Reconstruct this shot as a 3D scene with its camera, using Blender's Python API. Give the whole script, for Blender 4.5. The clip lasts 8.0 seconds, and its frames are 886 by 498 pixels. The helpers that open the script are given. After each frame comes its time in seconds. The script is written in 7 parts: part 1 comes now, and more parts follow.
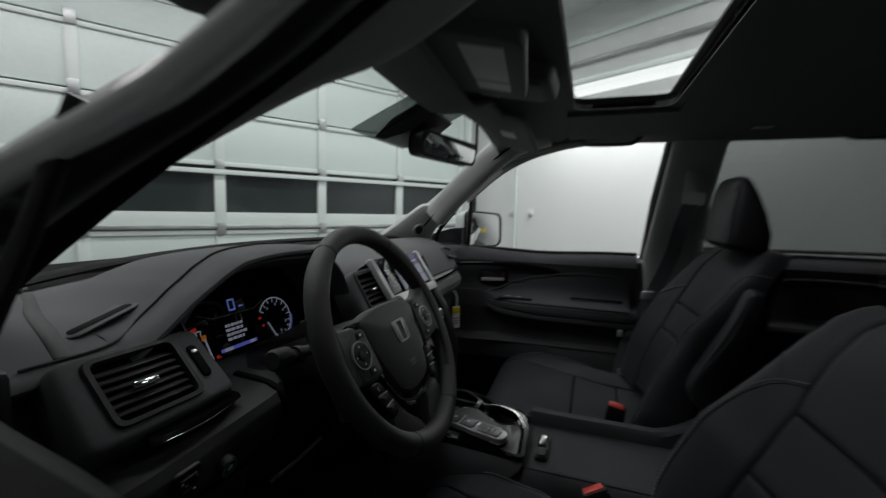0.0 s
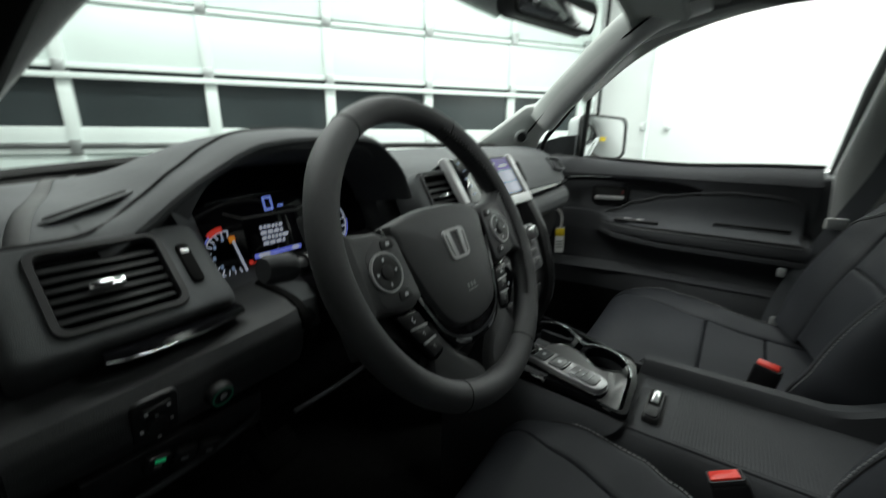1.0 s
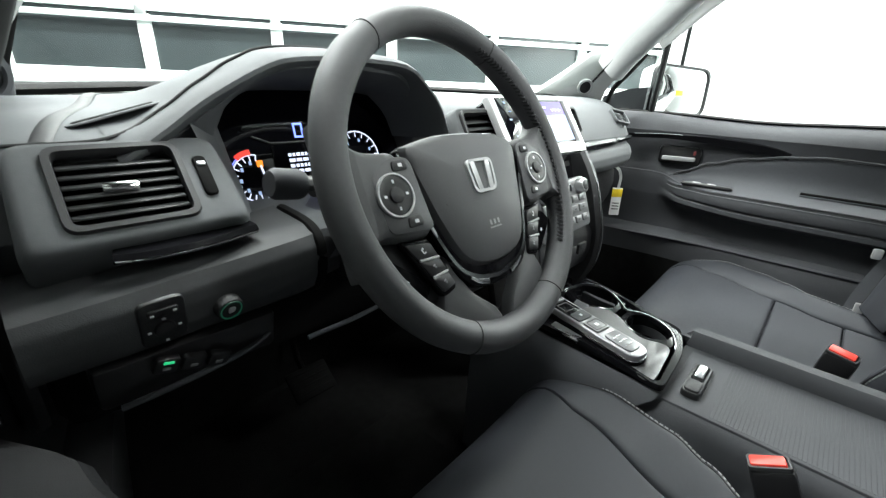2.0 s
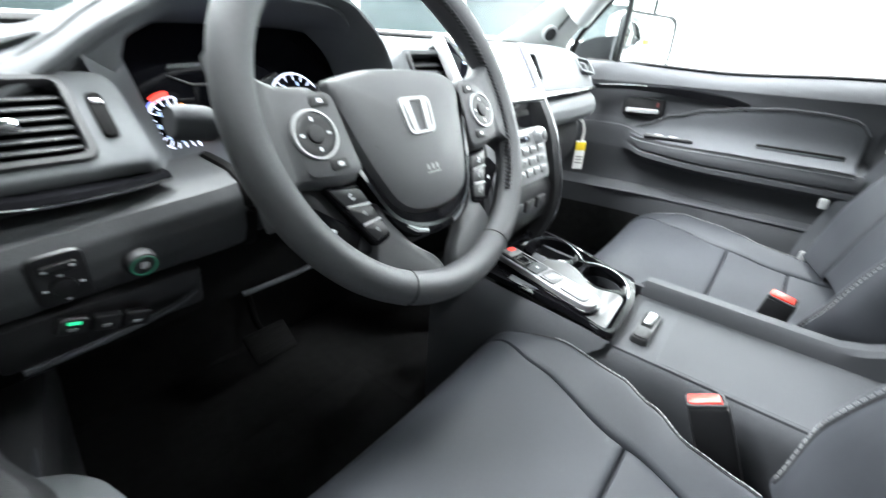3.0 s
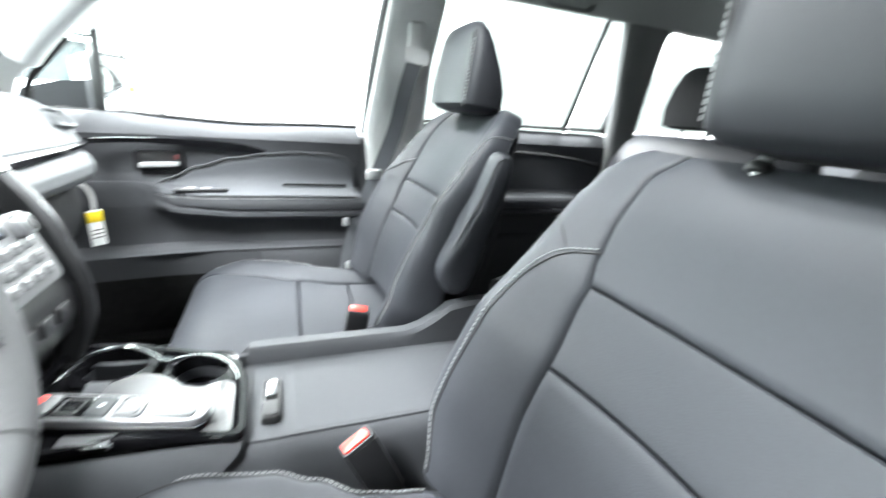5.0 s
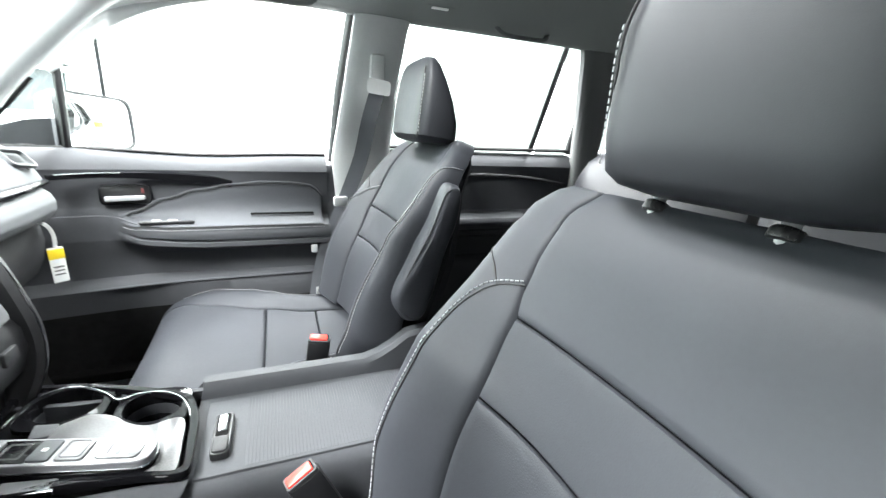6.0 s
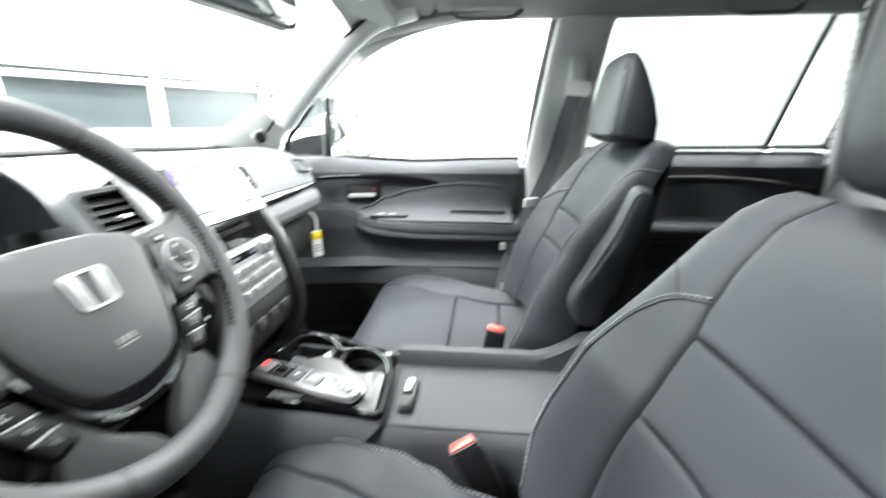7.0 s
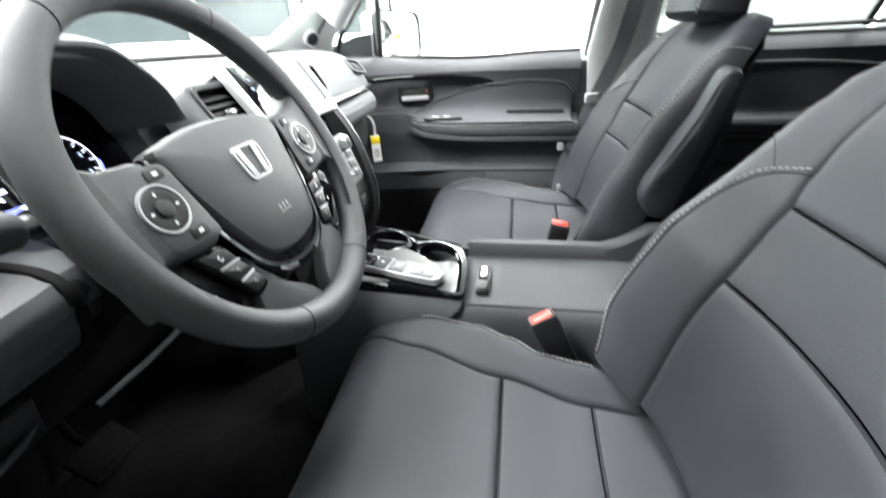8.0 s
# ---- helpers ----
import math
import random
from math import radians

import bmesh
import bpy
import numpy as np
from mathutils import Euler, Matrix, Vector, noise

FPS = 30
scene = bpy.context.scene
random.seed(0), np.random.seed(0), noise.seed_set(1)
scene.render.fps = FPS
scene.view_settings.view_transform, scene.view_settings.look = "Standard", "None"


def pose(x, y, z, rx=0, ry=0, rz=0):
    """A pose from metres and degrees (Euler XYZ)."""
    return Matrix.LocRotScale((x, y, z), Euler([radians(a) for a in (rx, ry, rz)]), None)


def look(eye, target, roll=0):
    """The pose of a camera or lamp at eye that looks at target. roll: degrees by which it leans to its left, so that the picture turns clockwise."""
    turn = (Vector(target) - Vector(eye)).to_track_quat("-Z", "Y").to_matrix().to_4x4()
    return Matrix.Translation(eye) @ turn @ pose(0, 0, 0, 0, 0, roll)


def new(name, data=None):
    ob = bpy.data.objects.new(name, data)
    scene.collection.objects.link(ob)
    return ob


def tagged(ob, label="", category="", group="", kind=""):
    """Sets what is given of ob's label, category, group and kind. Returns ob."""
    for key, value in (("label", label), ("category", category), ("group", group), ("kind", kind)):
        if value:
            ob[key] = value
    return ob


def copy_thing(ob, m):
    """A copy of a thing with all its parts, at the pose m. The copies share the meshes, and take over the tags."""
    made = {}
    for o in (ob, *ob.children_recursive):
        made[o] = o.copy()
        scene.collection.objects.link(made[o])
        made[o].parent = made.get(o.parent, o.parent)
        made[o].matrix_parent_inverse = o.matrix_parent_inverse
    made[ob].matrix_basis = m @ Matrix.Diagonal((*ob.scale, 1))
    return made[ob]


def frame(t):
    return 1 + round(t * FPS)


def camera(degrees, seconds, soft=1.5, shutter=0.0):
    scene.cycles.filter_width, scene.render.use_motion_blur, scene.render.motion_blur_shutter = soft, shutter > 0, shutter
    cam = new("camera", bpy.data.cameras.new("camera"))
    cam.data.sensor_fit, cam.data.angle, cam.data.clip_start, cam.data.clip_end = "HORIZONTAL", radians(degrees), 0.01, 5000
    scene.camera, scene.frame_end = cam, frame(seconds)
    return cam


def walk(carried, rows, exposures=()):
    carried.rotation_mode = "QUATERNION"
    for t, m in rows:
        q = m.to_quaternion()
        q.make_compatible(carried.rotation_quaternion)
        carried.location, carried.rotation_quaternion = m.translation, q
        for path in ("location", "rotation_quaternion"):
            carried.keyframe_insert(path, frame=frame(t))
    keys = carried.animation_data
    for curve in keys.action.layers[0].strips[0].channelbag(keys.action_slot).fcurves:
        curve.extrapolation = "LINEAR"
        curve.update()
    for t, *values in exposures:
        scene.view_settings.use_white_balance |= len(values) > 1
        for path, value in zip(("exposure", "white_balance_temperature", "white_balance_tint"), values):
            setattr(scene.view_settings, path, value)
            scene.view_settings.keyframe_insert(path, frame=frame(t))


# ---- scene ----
cam = camera(93.7, 8.0, soft=1.2, shutter=0.7)
PATH = [
    (0, (-0.937, -0.248, 1.374), (0.943, 0.407, 1.186), 1.3),
    (0.5, (-0.823, -0.238, 1.348), (0.928, 0.668, 1.016), -0.4),
    (1, (-0.751, -0.226, 1.312), (0.829, 0.868, 0.759), 0.5),
    (1.5, (-0.718, -0.241, 1.289), (0.692, 0.996, 0.596), 1.7),
    (1.7, (-0.716, -0.236, 1.283), (0.664, 1.023, 0.57), 2.3),
    (2.8, (-0.687, -0.259, 1.261), (0.703, 0.916, 0.432), 2.1),
    (3, (-0.678, -0.257, 1.258), (0.724, 0.851, 0.359), 2.9),
    (3.5, (-0.644, -0.266, 1.253), (0.923, 0.585, 0.348), 0.7),
    (4, (-0.612, -0.25, 1.262), (1.158, 0.231, 0.464), -1.9),
    (4.5, (-0.597, -0.211, 1.268), (1.251, -0.501, 0.56), 2.8),
    (5, (-0.598, -0.213, 1.276), (1.178, -0.899, 0.664), 4.4),
    (5.2, (-0.601, -0.222, 1.281), (1.143, -1.029, 0.726), 4.5),
    (6.3, (-0.647, -0.303, 1.322), (1.186, -0.911, 0.804), 0.7),
    (6.5, (-0.649, -0.319, 1.324), (1.242, -0.715, 0.808), -0.2),
    (7, (-0.673, -0.3, 1.319), (1.239, -0.125, 0.759), 0.1),
    (7.5, (-0.708, -0.255, 1.308), (1.097, 0.169, 0.558), -2.5),
    (8, (-0.731, -0.23, 1.293), (1.01, 0.096, 0.363), -3.0),
]
EXPOSURES = [(0.0, -3.98, 6500, 13.5), (0.5, -3.12, 6500, 9), (1.0, -2.64, 6500, 3.5), (1.5, -1.62, 6500, 4), (2.0, -0.74, 6400, 6.5), (3.0, 0.48, 6150, 9), (3.5, 0.72, 6100, 9.5), (4.0, 0.88, 6150, 9.5),
             (4.5, 0.78, 6200, 9), (5.2, 0.80, 6250, 9), (6.5, 0.58, 6400, 10.5), (7.0, 0.37, 6450, 10.5), (7.5, 0.11, 6500, 10.5), (8.0, 0.19, 6500, 11)]
walk(cam, [(t, look(eye, target, roll)) for t, eye, target, roll in PATH], EXPOSURES)

# ---- light of the garage: white walls, ceiling strips ----
world = bpy.data.worlds.new("world")
scene.world = world
world.use_nodes = True
world.node_tree.nodes["Background"].inputs[0].default_value = (0.9, 1.0, 0.97, 1)
world.node_tree.nodes["Background"].inputs[1].default_value = 0.05

GA = radians(32)
GN = Vector((math.sin(GA), math.cos(GA), 0))
GU = Vector((math.cos(GA), -math.sin(GA), 0))
ROOM = Matrix(((GU.x, GN.x, 0, 0), (GU.y, GN.y, 0, 0), (0, 0, 1, 0), (0, 0, 0, 1)))  # u, depth, z of the garage
CEIL = 3.35
# ceiling strips out of view, positions chosen to balance the light in the cabin
STRIPS = [(-1.4, 2.1), (1.2, 2.1), (-1.4, 0.5), (1.4, 0.5), (1.4, -1.3)]
LAMP_WATTS = 310.0
for su, sn in STRIPS:
    data = bpy.data.lights.new("strip_light", "AREA")
    data.shape, data.size, data.size_y, data.energy, data.color = "RECTANGLE", 2.3, 0.26, LAMP_WATTS, (0.985, 1.0, 0.985)
    lamp = new("strip_light", data)
    lamp.matrix_world = ROOM @ Matrix.Translation((su, sn, CEIL - 0.13))

# ---- materials ----


def mat(name, color, rough=0.5, metal=0.0, vary=0.15, scale=8.0, fine=0.0, fine_scale=600.0, rough_vary=0.1, coat=0.0, cells=False, spec=0.5, aniso=None):
    """A surface with uneven tone and gloss at two scales and a fine relief."""
    m = bpy.data.materials.new(name)
    m.use_nodes = True
    nt = m.node_tree
    b = nt.nodes["Principled BSDF"]
    tc = nt.nodes.new("ShaderNodeTexCoord")
    n1 = nt.nodes.new("ShaderNodeTexNoise")
    n1.inputs["Scale"].default_value, n1.inputs["Detail"].default_value = scale, 6
    nt.links.new(tc.outputs["Object"], n1.inputs["Vector"])
    n2 = nt.nodes.new("ShaderNodeTexNoise")
    n2.inputs["Scale"].default_value, n2.inputs["Detail"].default_value = scale * 23, 3
    nt.links.new(tc.outputs["Object"], n2.inputs["Vector"])
    add = nt.nodes.new("ShaderNodeMath")
    add.operation = "ADD"
    nt.links.new(n1.outputs["Fac"], add.inputs[0])
    half = nt.nodes.new("ShaderNodeMath")
    half.operation = "MULTIPLY_ADD"
    half.inputs[1].default_value, half.inputs[2].default_value = 0.5, -0.25
    nt.links.new(n2.outputs["Fac"], half.inputs[0])
    nt.links.new(half.outputs[0], add.inputs[1])
    ramp = nt.nodes.new("ShaderNodeMapRange")
    ramp.inputs["From Min"].default_value, ramp.inputs["From Max"].default_value = 0.25, 0.75
    ramp.inputs["To Min"].default_value, ramp.inputs["To Max"].default_value = 1 - vary, 1 + vary
    nt.links.new(add.outputs[0], ramp.inputs["Value"])
    mul = nt.nodes.new("ShaderNodeMix")
    mul.data_type, mul.blend_type = "RGBA", "MULTIPLY"
    mul.inputs["Factor"].default_value = 1.0
    mul.inputs["A"].default_value = (*color, 1)
    nt.links.new(ramp.outputs[0], mul.inputs["B"])
    nt.links.new(mul.outputs["Result"], b.inputs["Base Color"])
    rr = nt.nodes.new("ShaderNodeMapRange")
    rr.inputs["From Min"].default_value, rr.inputs["From Max"].default_value = 0.25, 0.75
    rr.inputs["To Min"].default_value, rr.inputs["To Max"].default_value = max(0.02, rough - rough_vary * rough), min(1, rough + rough_vary * rough)
    nt.links.new(add.outputs[0], rr.inputs["Value"])
    nt.links.new(rr.outputs[0], b.inputs["Roughness"])
    b.inputs["Metallic"].default_value = metal
    b.inputs["Specular IOR Level"].default_value = spec
    if coat:
        b.inputs["Coat Weight"].default_value, b.inputs["Coat Roughness"].default_value = coat, 0.06
    if fine:
        if cells:
            tx = nt.nodes.new("ShaderNodeTexVoronoi")
            tx.feature = "DISTANCE_TO_EDGE"
            out = tx.outputs["Distance"]
        else:
            tx = nt.nodes.new("ShaderNodeTexNoise")
            tx.inputs["Detail"].default_value = 2
            out = tx.outputs["Fac"]
        tx.inputs["Scale"].default_value = fine_scale
        src = tc.outputs["Object"]
        if aniso:
            mp = nt.nodes.new("ShaderNodeMapping")
            mp.inputs["Scale"].default_value = aniso
            nt.links.new(src, mp.inputs["Vector"])
            src = mp.outputs[0]
        nt.links.new(src, tx.inputs["Vector"])
        bump = nt.nodes.new("ShaderNodeBump")
        bump.inputs["Strength"].default_value, bump.inputs["Distance"].default_value = fine, 0.0008
        nt.links.new(out, bump.inputs["Height"])
        nt.links.new(bump.outputs[0], b.inputs["Normal"])
    return m


def glow(name, color, strength):
    m = bpy.data.materials.new(name)
    m.use_nodes = True
    b = m.node_tree.nodes["Principled BSDF"]
    b.inputs["Base Color"].default_value = (0.02, 0.02, 0.02, 1)
    b.inputs["Emission Color"].default_value, b.inputs["Emission Strength"].default_value = (*color, 1), strength
    return m


def pane_glass(name, tint):
    m = bpy.data.materials.new(name)
    m.use_nodes = True
    nt = m.node_tree
    nt.nodes.remove(nt.nodes["Principled BSDF"])
    tr, gl, mx = (nt.nodes.new(k) for k in ("ShaderNodeBsdfTransparent", "ShaderNodeBsdfGlossy", "ShaderNodeMixShader"))
    tr.inputs[0].default_value = (*tint, 1)
    gl.inputs["Roughness"].default_value = 0.01
    mx.inputs[0].default_value = 0.05
    nt.links.new(tr.outputs[0], mx.inputs[1])
    nt.links.new(gl.outputs[0], mx.inputs[2])
    nt.links.new(mx.outputs[0], nt.nodes["Material Output"].inputs[0])
    return m


LEATHER = mat("dark grey leather", (0.0312, 0.0331, 0.0384), 0.52, spec=0.24, vary=0.10, scale=7, fine=0.12, fine_scale=750, cells=True, rough_vary=0.15)
PERF = mat("perforated dark leather", (0.0306, 0.0325, 0.0377), 0.55, spec=0.25, vary=0.10, scale=7, fine=0.25, fine_scale=330, cells=True)
# darker copy of LEATHER; on the front headrests it stands in for shade
LEATHER_SIDE = mat("darkened leather", (0.0212, 0.0222, 0.0258), 0.52, spec=0.30, vary=0.10, scale=7, fine=0.14, fine_scale=700, cells=True)
INSERT = mat("dark stitched door leather", (0.058, 0.061, 0.067), 0.60, spec=0.24, vary=0.10, scale=7, fine=0.20, fine_scale=700, cells=True)
SEAT_DARK = mat("black rear seat vinyl", (0.012, 0.012, 0.0135), 0.75, spec=0.16, vary=0.1, scale=7, fine=0.3, fine_scale=700, cells=True)
SEAM = mat("black seam", (0.010, 0.010, 0.011), 0.7, vary=0.2, scale=60)
THREAD = mat("grey thread", (0.27, 0.275, 0.28), 0.7, vary=0.2, scale=200)
WHEEL_LEATHER = mat("smooth black leather", (0.070, 0.071, 0.0745), 0.56, spec=0.36, vary=0.12, scale=12, fine=0.3, fine_scale=1200, cells=True)
CONSOLE = mat("grained console vinyl", (0.052, 0.054, 0.059), 0.60, spec=0.24, vary=0.08, scale=9, fine=0.5, fine_scale=900, cells=True)
KNEE = mat("black lower plastic", (0.051, 0.053, 0.055), 0.6, spec=0.28, vary=0.15, scale=10, fine=0.4, fine_scale=1100)
DASH = mat("soft grained dash", (0.099, 0.104, 0.108), 0.70, spec=0.25, vary=0.10, scale=9, fine=0.5, fine_scale=900, cells=True)
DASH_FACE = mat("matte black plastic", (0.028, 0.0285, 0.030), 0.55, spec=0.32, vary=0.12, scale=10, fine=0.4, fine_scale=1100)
HUB = mat("airbag cover plastic", (0.066, 0.067, 0.070), 0.50, spec=0.40, vary=0.08, scale=10, fine=0.3, fine_scale=1300)
BLACK = mat("black plastic", (0.012, 0.012, 0.013), 0.42, vary=0.15, scale=20, fine=0.2, fine_scale=900)
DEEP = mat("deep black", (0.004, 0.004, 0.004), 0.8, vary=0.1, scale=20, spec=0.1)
PIANO = mat("piano black", (0.006, 0.006, 0.007), 0.10, vary=0.1, scale=6, rough_vary=0.4, spec=0.13)
SILVER = mat("satin silver trim", (0.62, 0.63, 0.64), 0.30, metal=0.9, vary=0.04, scale=15, fine=0.05, fine_scale=900)
SILVER_DULL = mat("dull silver plastic", (0.34, 0.34, 0.35), 0.36, metal=0.6, vary=0.05, scale=15)
SILVER_PAINT = mat("silver painted plastic", (0.50, 0.505, 0.51), 0.36, metal=0.25, vary=0.04, scale=15, fine=0.05, fine_scale=900)
CLIMATE = mat("grey metallic plastic", (0.18, 0.182, 0.186), 0.38, metal=0.3, vary=0.05, scale=15, fine=0.05, fine_scale=900)
DARK_CHROME = mat("dark chrome", (0.20, 0.20, 0.21), 0.14, metal=1.0, vary=0.03, scale=20, rough_vary=0.3)
CHROME = mat("chrome", (0.85, 0.85, 0.86), 0.07, metal=1.0, vary=0.03, scale=20, rough_vary=0.3)
WOODGRAIN = mat("grey streaked gloss trim", (0.088, 0.088, 0.090), 0.42, metal=0.0, vary=0.5, scale=14, coat=0.10)
RUBBER = mat("black rubber", (0.007, 0.007, 0.007), 0.8, vary=0.15, scale=30, spec=0.2)
CARPET = mat("black carpet", (0.013, 0.013, 0.013), 0.95, vary=0.3, scale=40, fine=1.0, fine_scale=500, spec=0.08)
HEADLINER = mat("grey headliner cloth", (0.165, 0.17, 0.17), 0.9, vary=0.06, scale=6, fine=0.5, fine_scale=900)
# much paler than the headliner: light the pillars catch is put into the colour
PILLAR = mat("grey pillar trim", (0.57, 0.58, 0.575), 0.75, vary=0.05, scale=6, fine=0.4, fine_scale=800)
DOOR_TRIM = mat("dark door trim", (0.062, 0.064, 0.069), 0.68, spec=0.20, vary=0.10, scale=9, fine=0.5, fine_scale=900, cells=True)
BELT = mat("black belt webbing", (0.070, 0.074, 0.084), 0.65, vary=0.1, scale=20, fine=0.9, fine_scale=240, aniso=(1, 1, 6))
RED = mat("red release button", (0.75, 0.045, 0.03), 0.35, vary=0.06, scale=20)
RED_DULL = mat("dull red mark", (0.16, 0.03, 0.03), 0.5, vary=0.06, scale=20)
YELLOW = mat("yellow sticker", (0.85, 0.62, 0.02), 0.5, vary=0.05, scale=30)
PAPER = mat("white card", (0.8, 0.8, 0.78), 0.6, vary=0.04, scale=30)
WHITE_INK = mat("white print", (0.75, 0.76, 0.78), 0.5, vary=0.03, scale=30)
CAR_PAINT = mat("white car paint", (0.72, 0.74, 0.75), 0.14, vary=0.03, scale=3, coat=0.8)
MIRROR = mat("mirror glass", (0.9, 0.91, 0.91), 0.01, metal=1.0, vary=0.01, scale=3)
WALL = mat("white painted wall", (0.80, 0.81, 0.81), 0.7, vary=0.04, scale=0.8, fine=0.3, fine_scale=60)
# for walls out of view; grey only to cut light reaching the cabin
UNSEEN_WALL = mat("unseen grey wall", (0.36, 0.36, 0.355), 0.8, vary=0.15, scale=1.5, fine=0.5, fine_scale=60)
CEILING_PAINT = mat("white ceiling", (0.74, 0.76, 0.75), 0.8, vary=0.05, scale=0.9, fine=0.3, fine_scale=40)
# kept dark to hold down the light that bounces up into the car
FLOOR_M = mat("grey sealed concrete", (0.13, 0.13, 0.125), 0.45, vary=0.18, scale=1.2, fine=0.4, fine_scale=80)
GDOOR = mat("white enamelled steel", (0.72, 0.80, 0.775), 0.42, vary=0.05, scale=1.5, fine=0.15, fine_scale=90)
GFRAME = mat("white aluminium frame", (0.76, 0.82, 0.80), 0.4, vary=0.04, scale=3)
DARK_PANE = mat("dark night pane", (0.030, 0.038, 0.040), 0.12, vary=0.2, scale=1.5)
STEEL = mat("galvanised steel", (0.45, 0.47, 0.47), 0.4, metal=0.8, vary=0.12, scale=9)
TUBE = glow("lit fluorescent tube", (0.97, 1.0, 0.985), 20.0)
GLASS = pane_glass("clear glass", (0.93, 0.965, 0.945))
TINT = pane_glass("privacy glass", (0.15, 0.165, 0.158))
ROOF_GLASS = pane_glass("tinted roof glass", (0.86, 0.88, 0.87))
SCREEN_BLACK = mat("black screen glass", (0.004, 0.004, 0.006), 0.05, vary=0.1, scale=10)
L_WHITE = glow("white lit symbols", (0.75, 0.8, 1.0), 2.4)
L_BLUE = glow("blue lit symbols", (0.18, 0.22, 0.9), 3.2)
L_RED = glow("red lit warning", (1.0, 0.05, 0.03), 2.0)
L_AMBER = glow("amber lit warning", (1.0, 0.32, 0.02), 2.0)
L_GREEN = glow("green lit lamp", (0.05, 0.9, 0.35), 1.0)
L_GREEN_DIM = glow("dim green ring", (0.05, 0.5, 0.28), 0.12)
L_ICE = glow("pale blue screen", (0.50, 0.66, 1.0), 1.2)
L_DIM = glow("dim blue digits", (0.35, 0.5, 0.8), 0.25)
L_ZERO = glow("blue lit digit", (0.22, 0.32, 1.0), 3.5)
SLAT = mat("satin black slats", (0.026, 0.027, 0.028), 0.45, vary=0.1, scale=20)
L_VIOLET = glow("violet screen", (0.25, 0.16, 0.85), 1.0)

# ---- helpers that build meshes ----


def thing(name, loc, label, category, group="", kind=""):
    ob = new(name)
    ob.location = loc
    return tagged(ob, label, category, group, kind)


def part(name, bm, material, parent=None, label=""):
    """Links a bmesh in world places as one mesh object under a thing or a part."""
    bmesh.ops.recalc_face_normals(bm, faces=bm.faces)
    me = bpy.data.meshes.new(name)
    bm.to_mesh(me)
    bm.free()
    me.polygons.foreach_set("use_smooth", [True] * len(me.polygons))
    me.set_sharp_from_angle(angle=radians(38))
    me.materials.append(material)
    ob = new(name, me)
    if parent:
        ob.parent = parent
        if parent.type == "EMPTY":
            ob.matrix_parent_inverse = Matrix.Translation(-Vector(parent.location))
    if label:
        ob["label"] = label
    return ob


def solo(name, bm, material, label, category, group="", kind=""):
    return tagged(part(name, bm, material), label, category, group, kind)


def axes(o, x, y):
    """A pose with its origin, its x direction and its y direction near those given."""
    x = Vector(x).normalized()
    z = x.cross(Vector(y)).normalized()
    y = z.cross(x)
    return Matrix(((x.x, y.x, z.x, o[0]), (x.y, y.y, z.y, o[1]), (x.z, y.z, z.z, o[2]), (0, 0, 0, 1)))


def join(*bms):
    out = bms[0]
    for b in bms[1:]:
        me = bpy.data.meshes.new("tmp")
        b.to_mesh(me)
        b.free()
        out.from_mesh(me)
        bpy.data.meshes.remove(me)
    return out


def rbox(size, m, r=0.004, seg=2):
    bm = bmesh.new()
    bmesh.ops.create_cube(bm, size=1)
    bmesh.ops.scale(bm, vec=size, verts=bm.verts)
    r = min(r, 0.45 * min(size))
    if r > 0:
        bmesh.ops.bevel(bm, geom=bm.edges[:], offset=r, segments=seg, profile=0.5, affect="EDGES")
    bmesh.ops.transform(bm, matrix=m, verts=bm.verts)
    return bm


def at(x, y, z):
    return Matrix.Translation((x, y, z))


def cyl(r1, r2, h, m, n=24, r=0.0):
    bm = bmesh.new()
    bmesh.ops.create_cone(bm, cap_ends=True, segments=n, radius1=r1, radius2=r2, depth=h)
    if r:
        edges = [e for e in bm.edges if all(abs(abs(v.co.z) - h / 2) < 1e-6 for v in e.verts)]
        bmesh.ops.bevel(bm, geom=edges, offset=r, segments=2, profile=0.5, affect="EDGES")
    bmesh.ops.transform(bm, matrix=m, verts=bm.verts)
    return bm


def loft(rings, cap=True, closed=True):
    bm = bmesh.new()
    vs = [[bm.verts.new(p) for p in ring] for ring in rings]
    n = len(rings[0])
    for a, b in zip(vs, vs[1:]):
        for i in range(n if closed else n - 1):
            j = (i + 1) % n
            bm.faces.new((a[i], a[j], b[j], b[i]))
    if cap and closed:
        bm.faces.new(vs[0])
        bm.faces.new(vs[-1][::-1])
    return bm


def smooth_path(pts, k=6):
    """Catmull-Rom through the points."""
    p = [Vector(q) for q in pts]
    p = [2 * p[0] - p[1], *p, 2 * p[-1] - p[-2]]
    out = []
    for i in range(1, len(p) - 2):
        for s in range(k):
            t = s / k
            a, b, c, d = p[i - 1:i + 3]
            out.append(0.5 * (2 * b + (c - a) * t + (2 * a - 5 * b + 4 * c - d) * t * t + (3 * b - a - 3 * c + d) * t ** 3))
    out.append(p[-2])
    return out


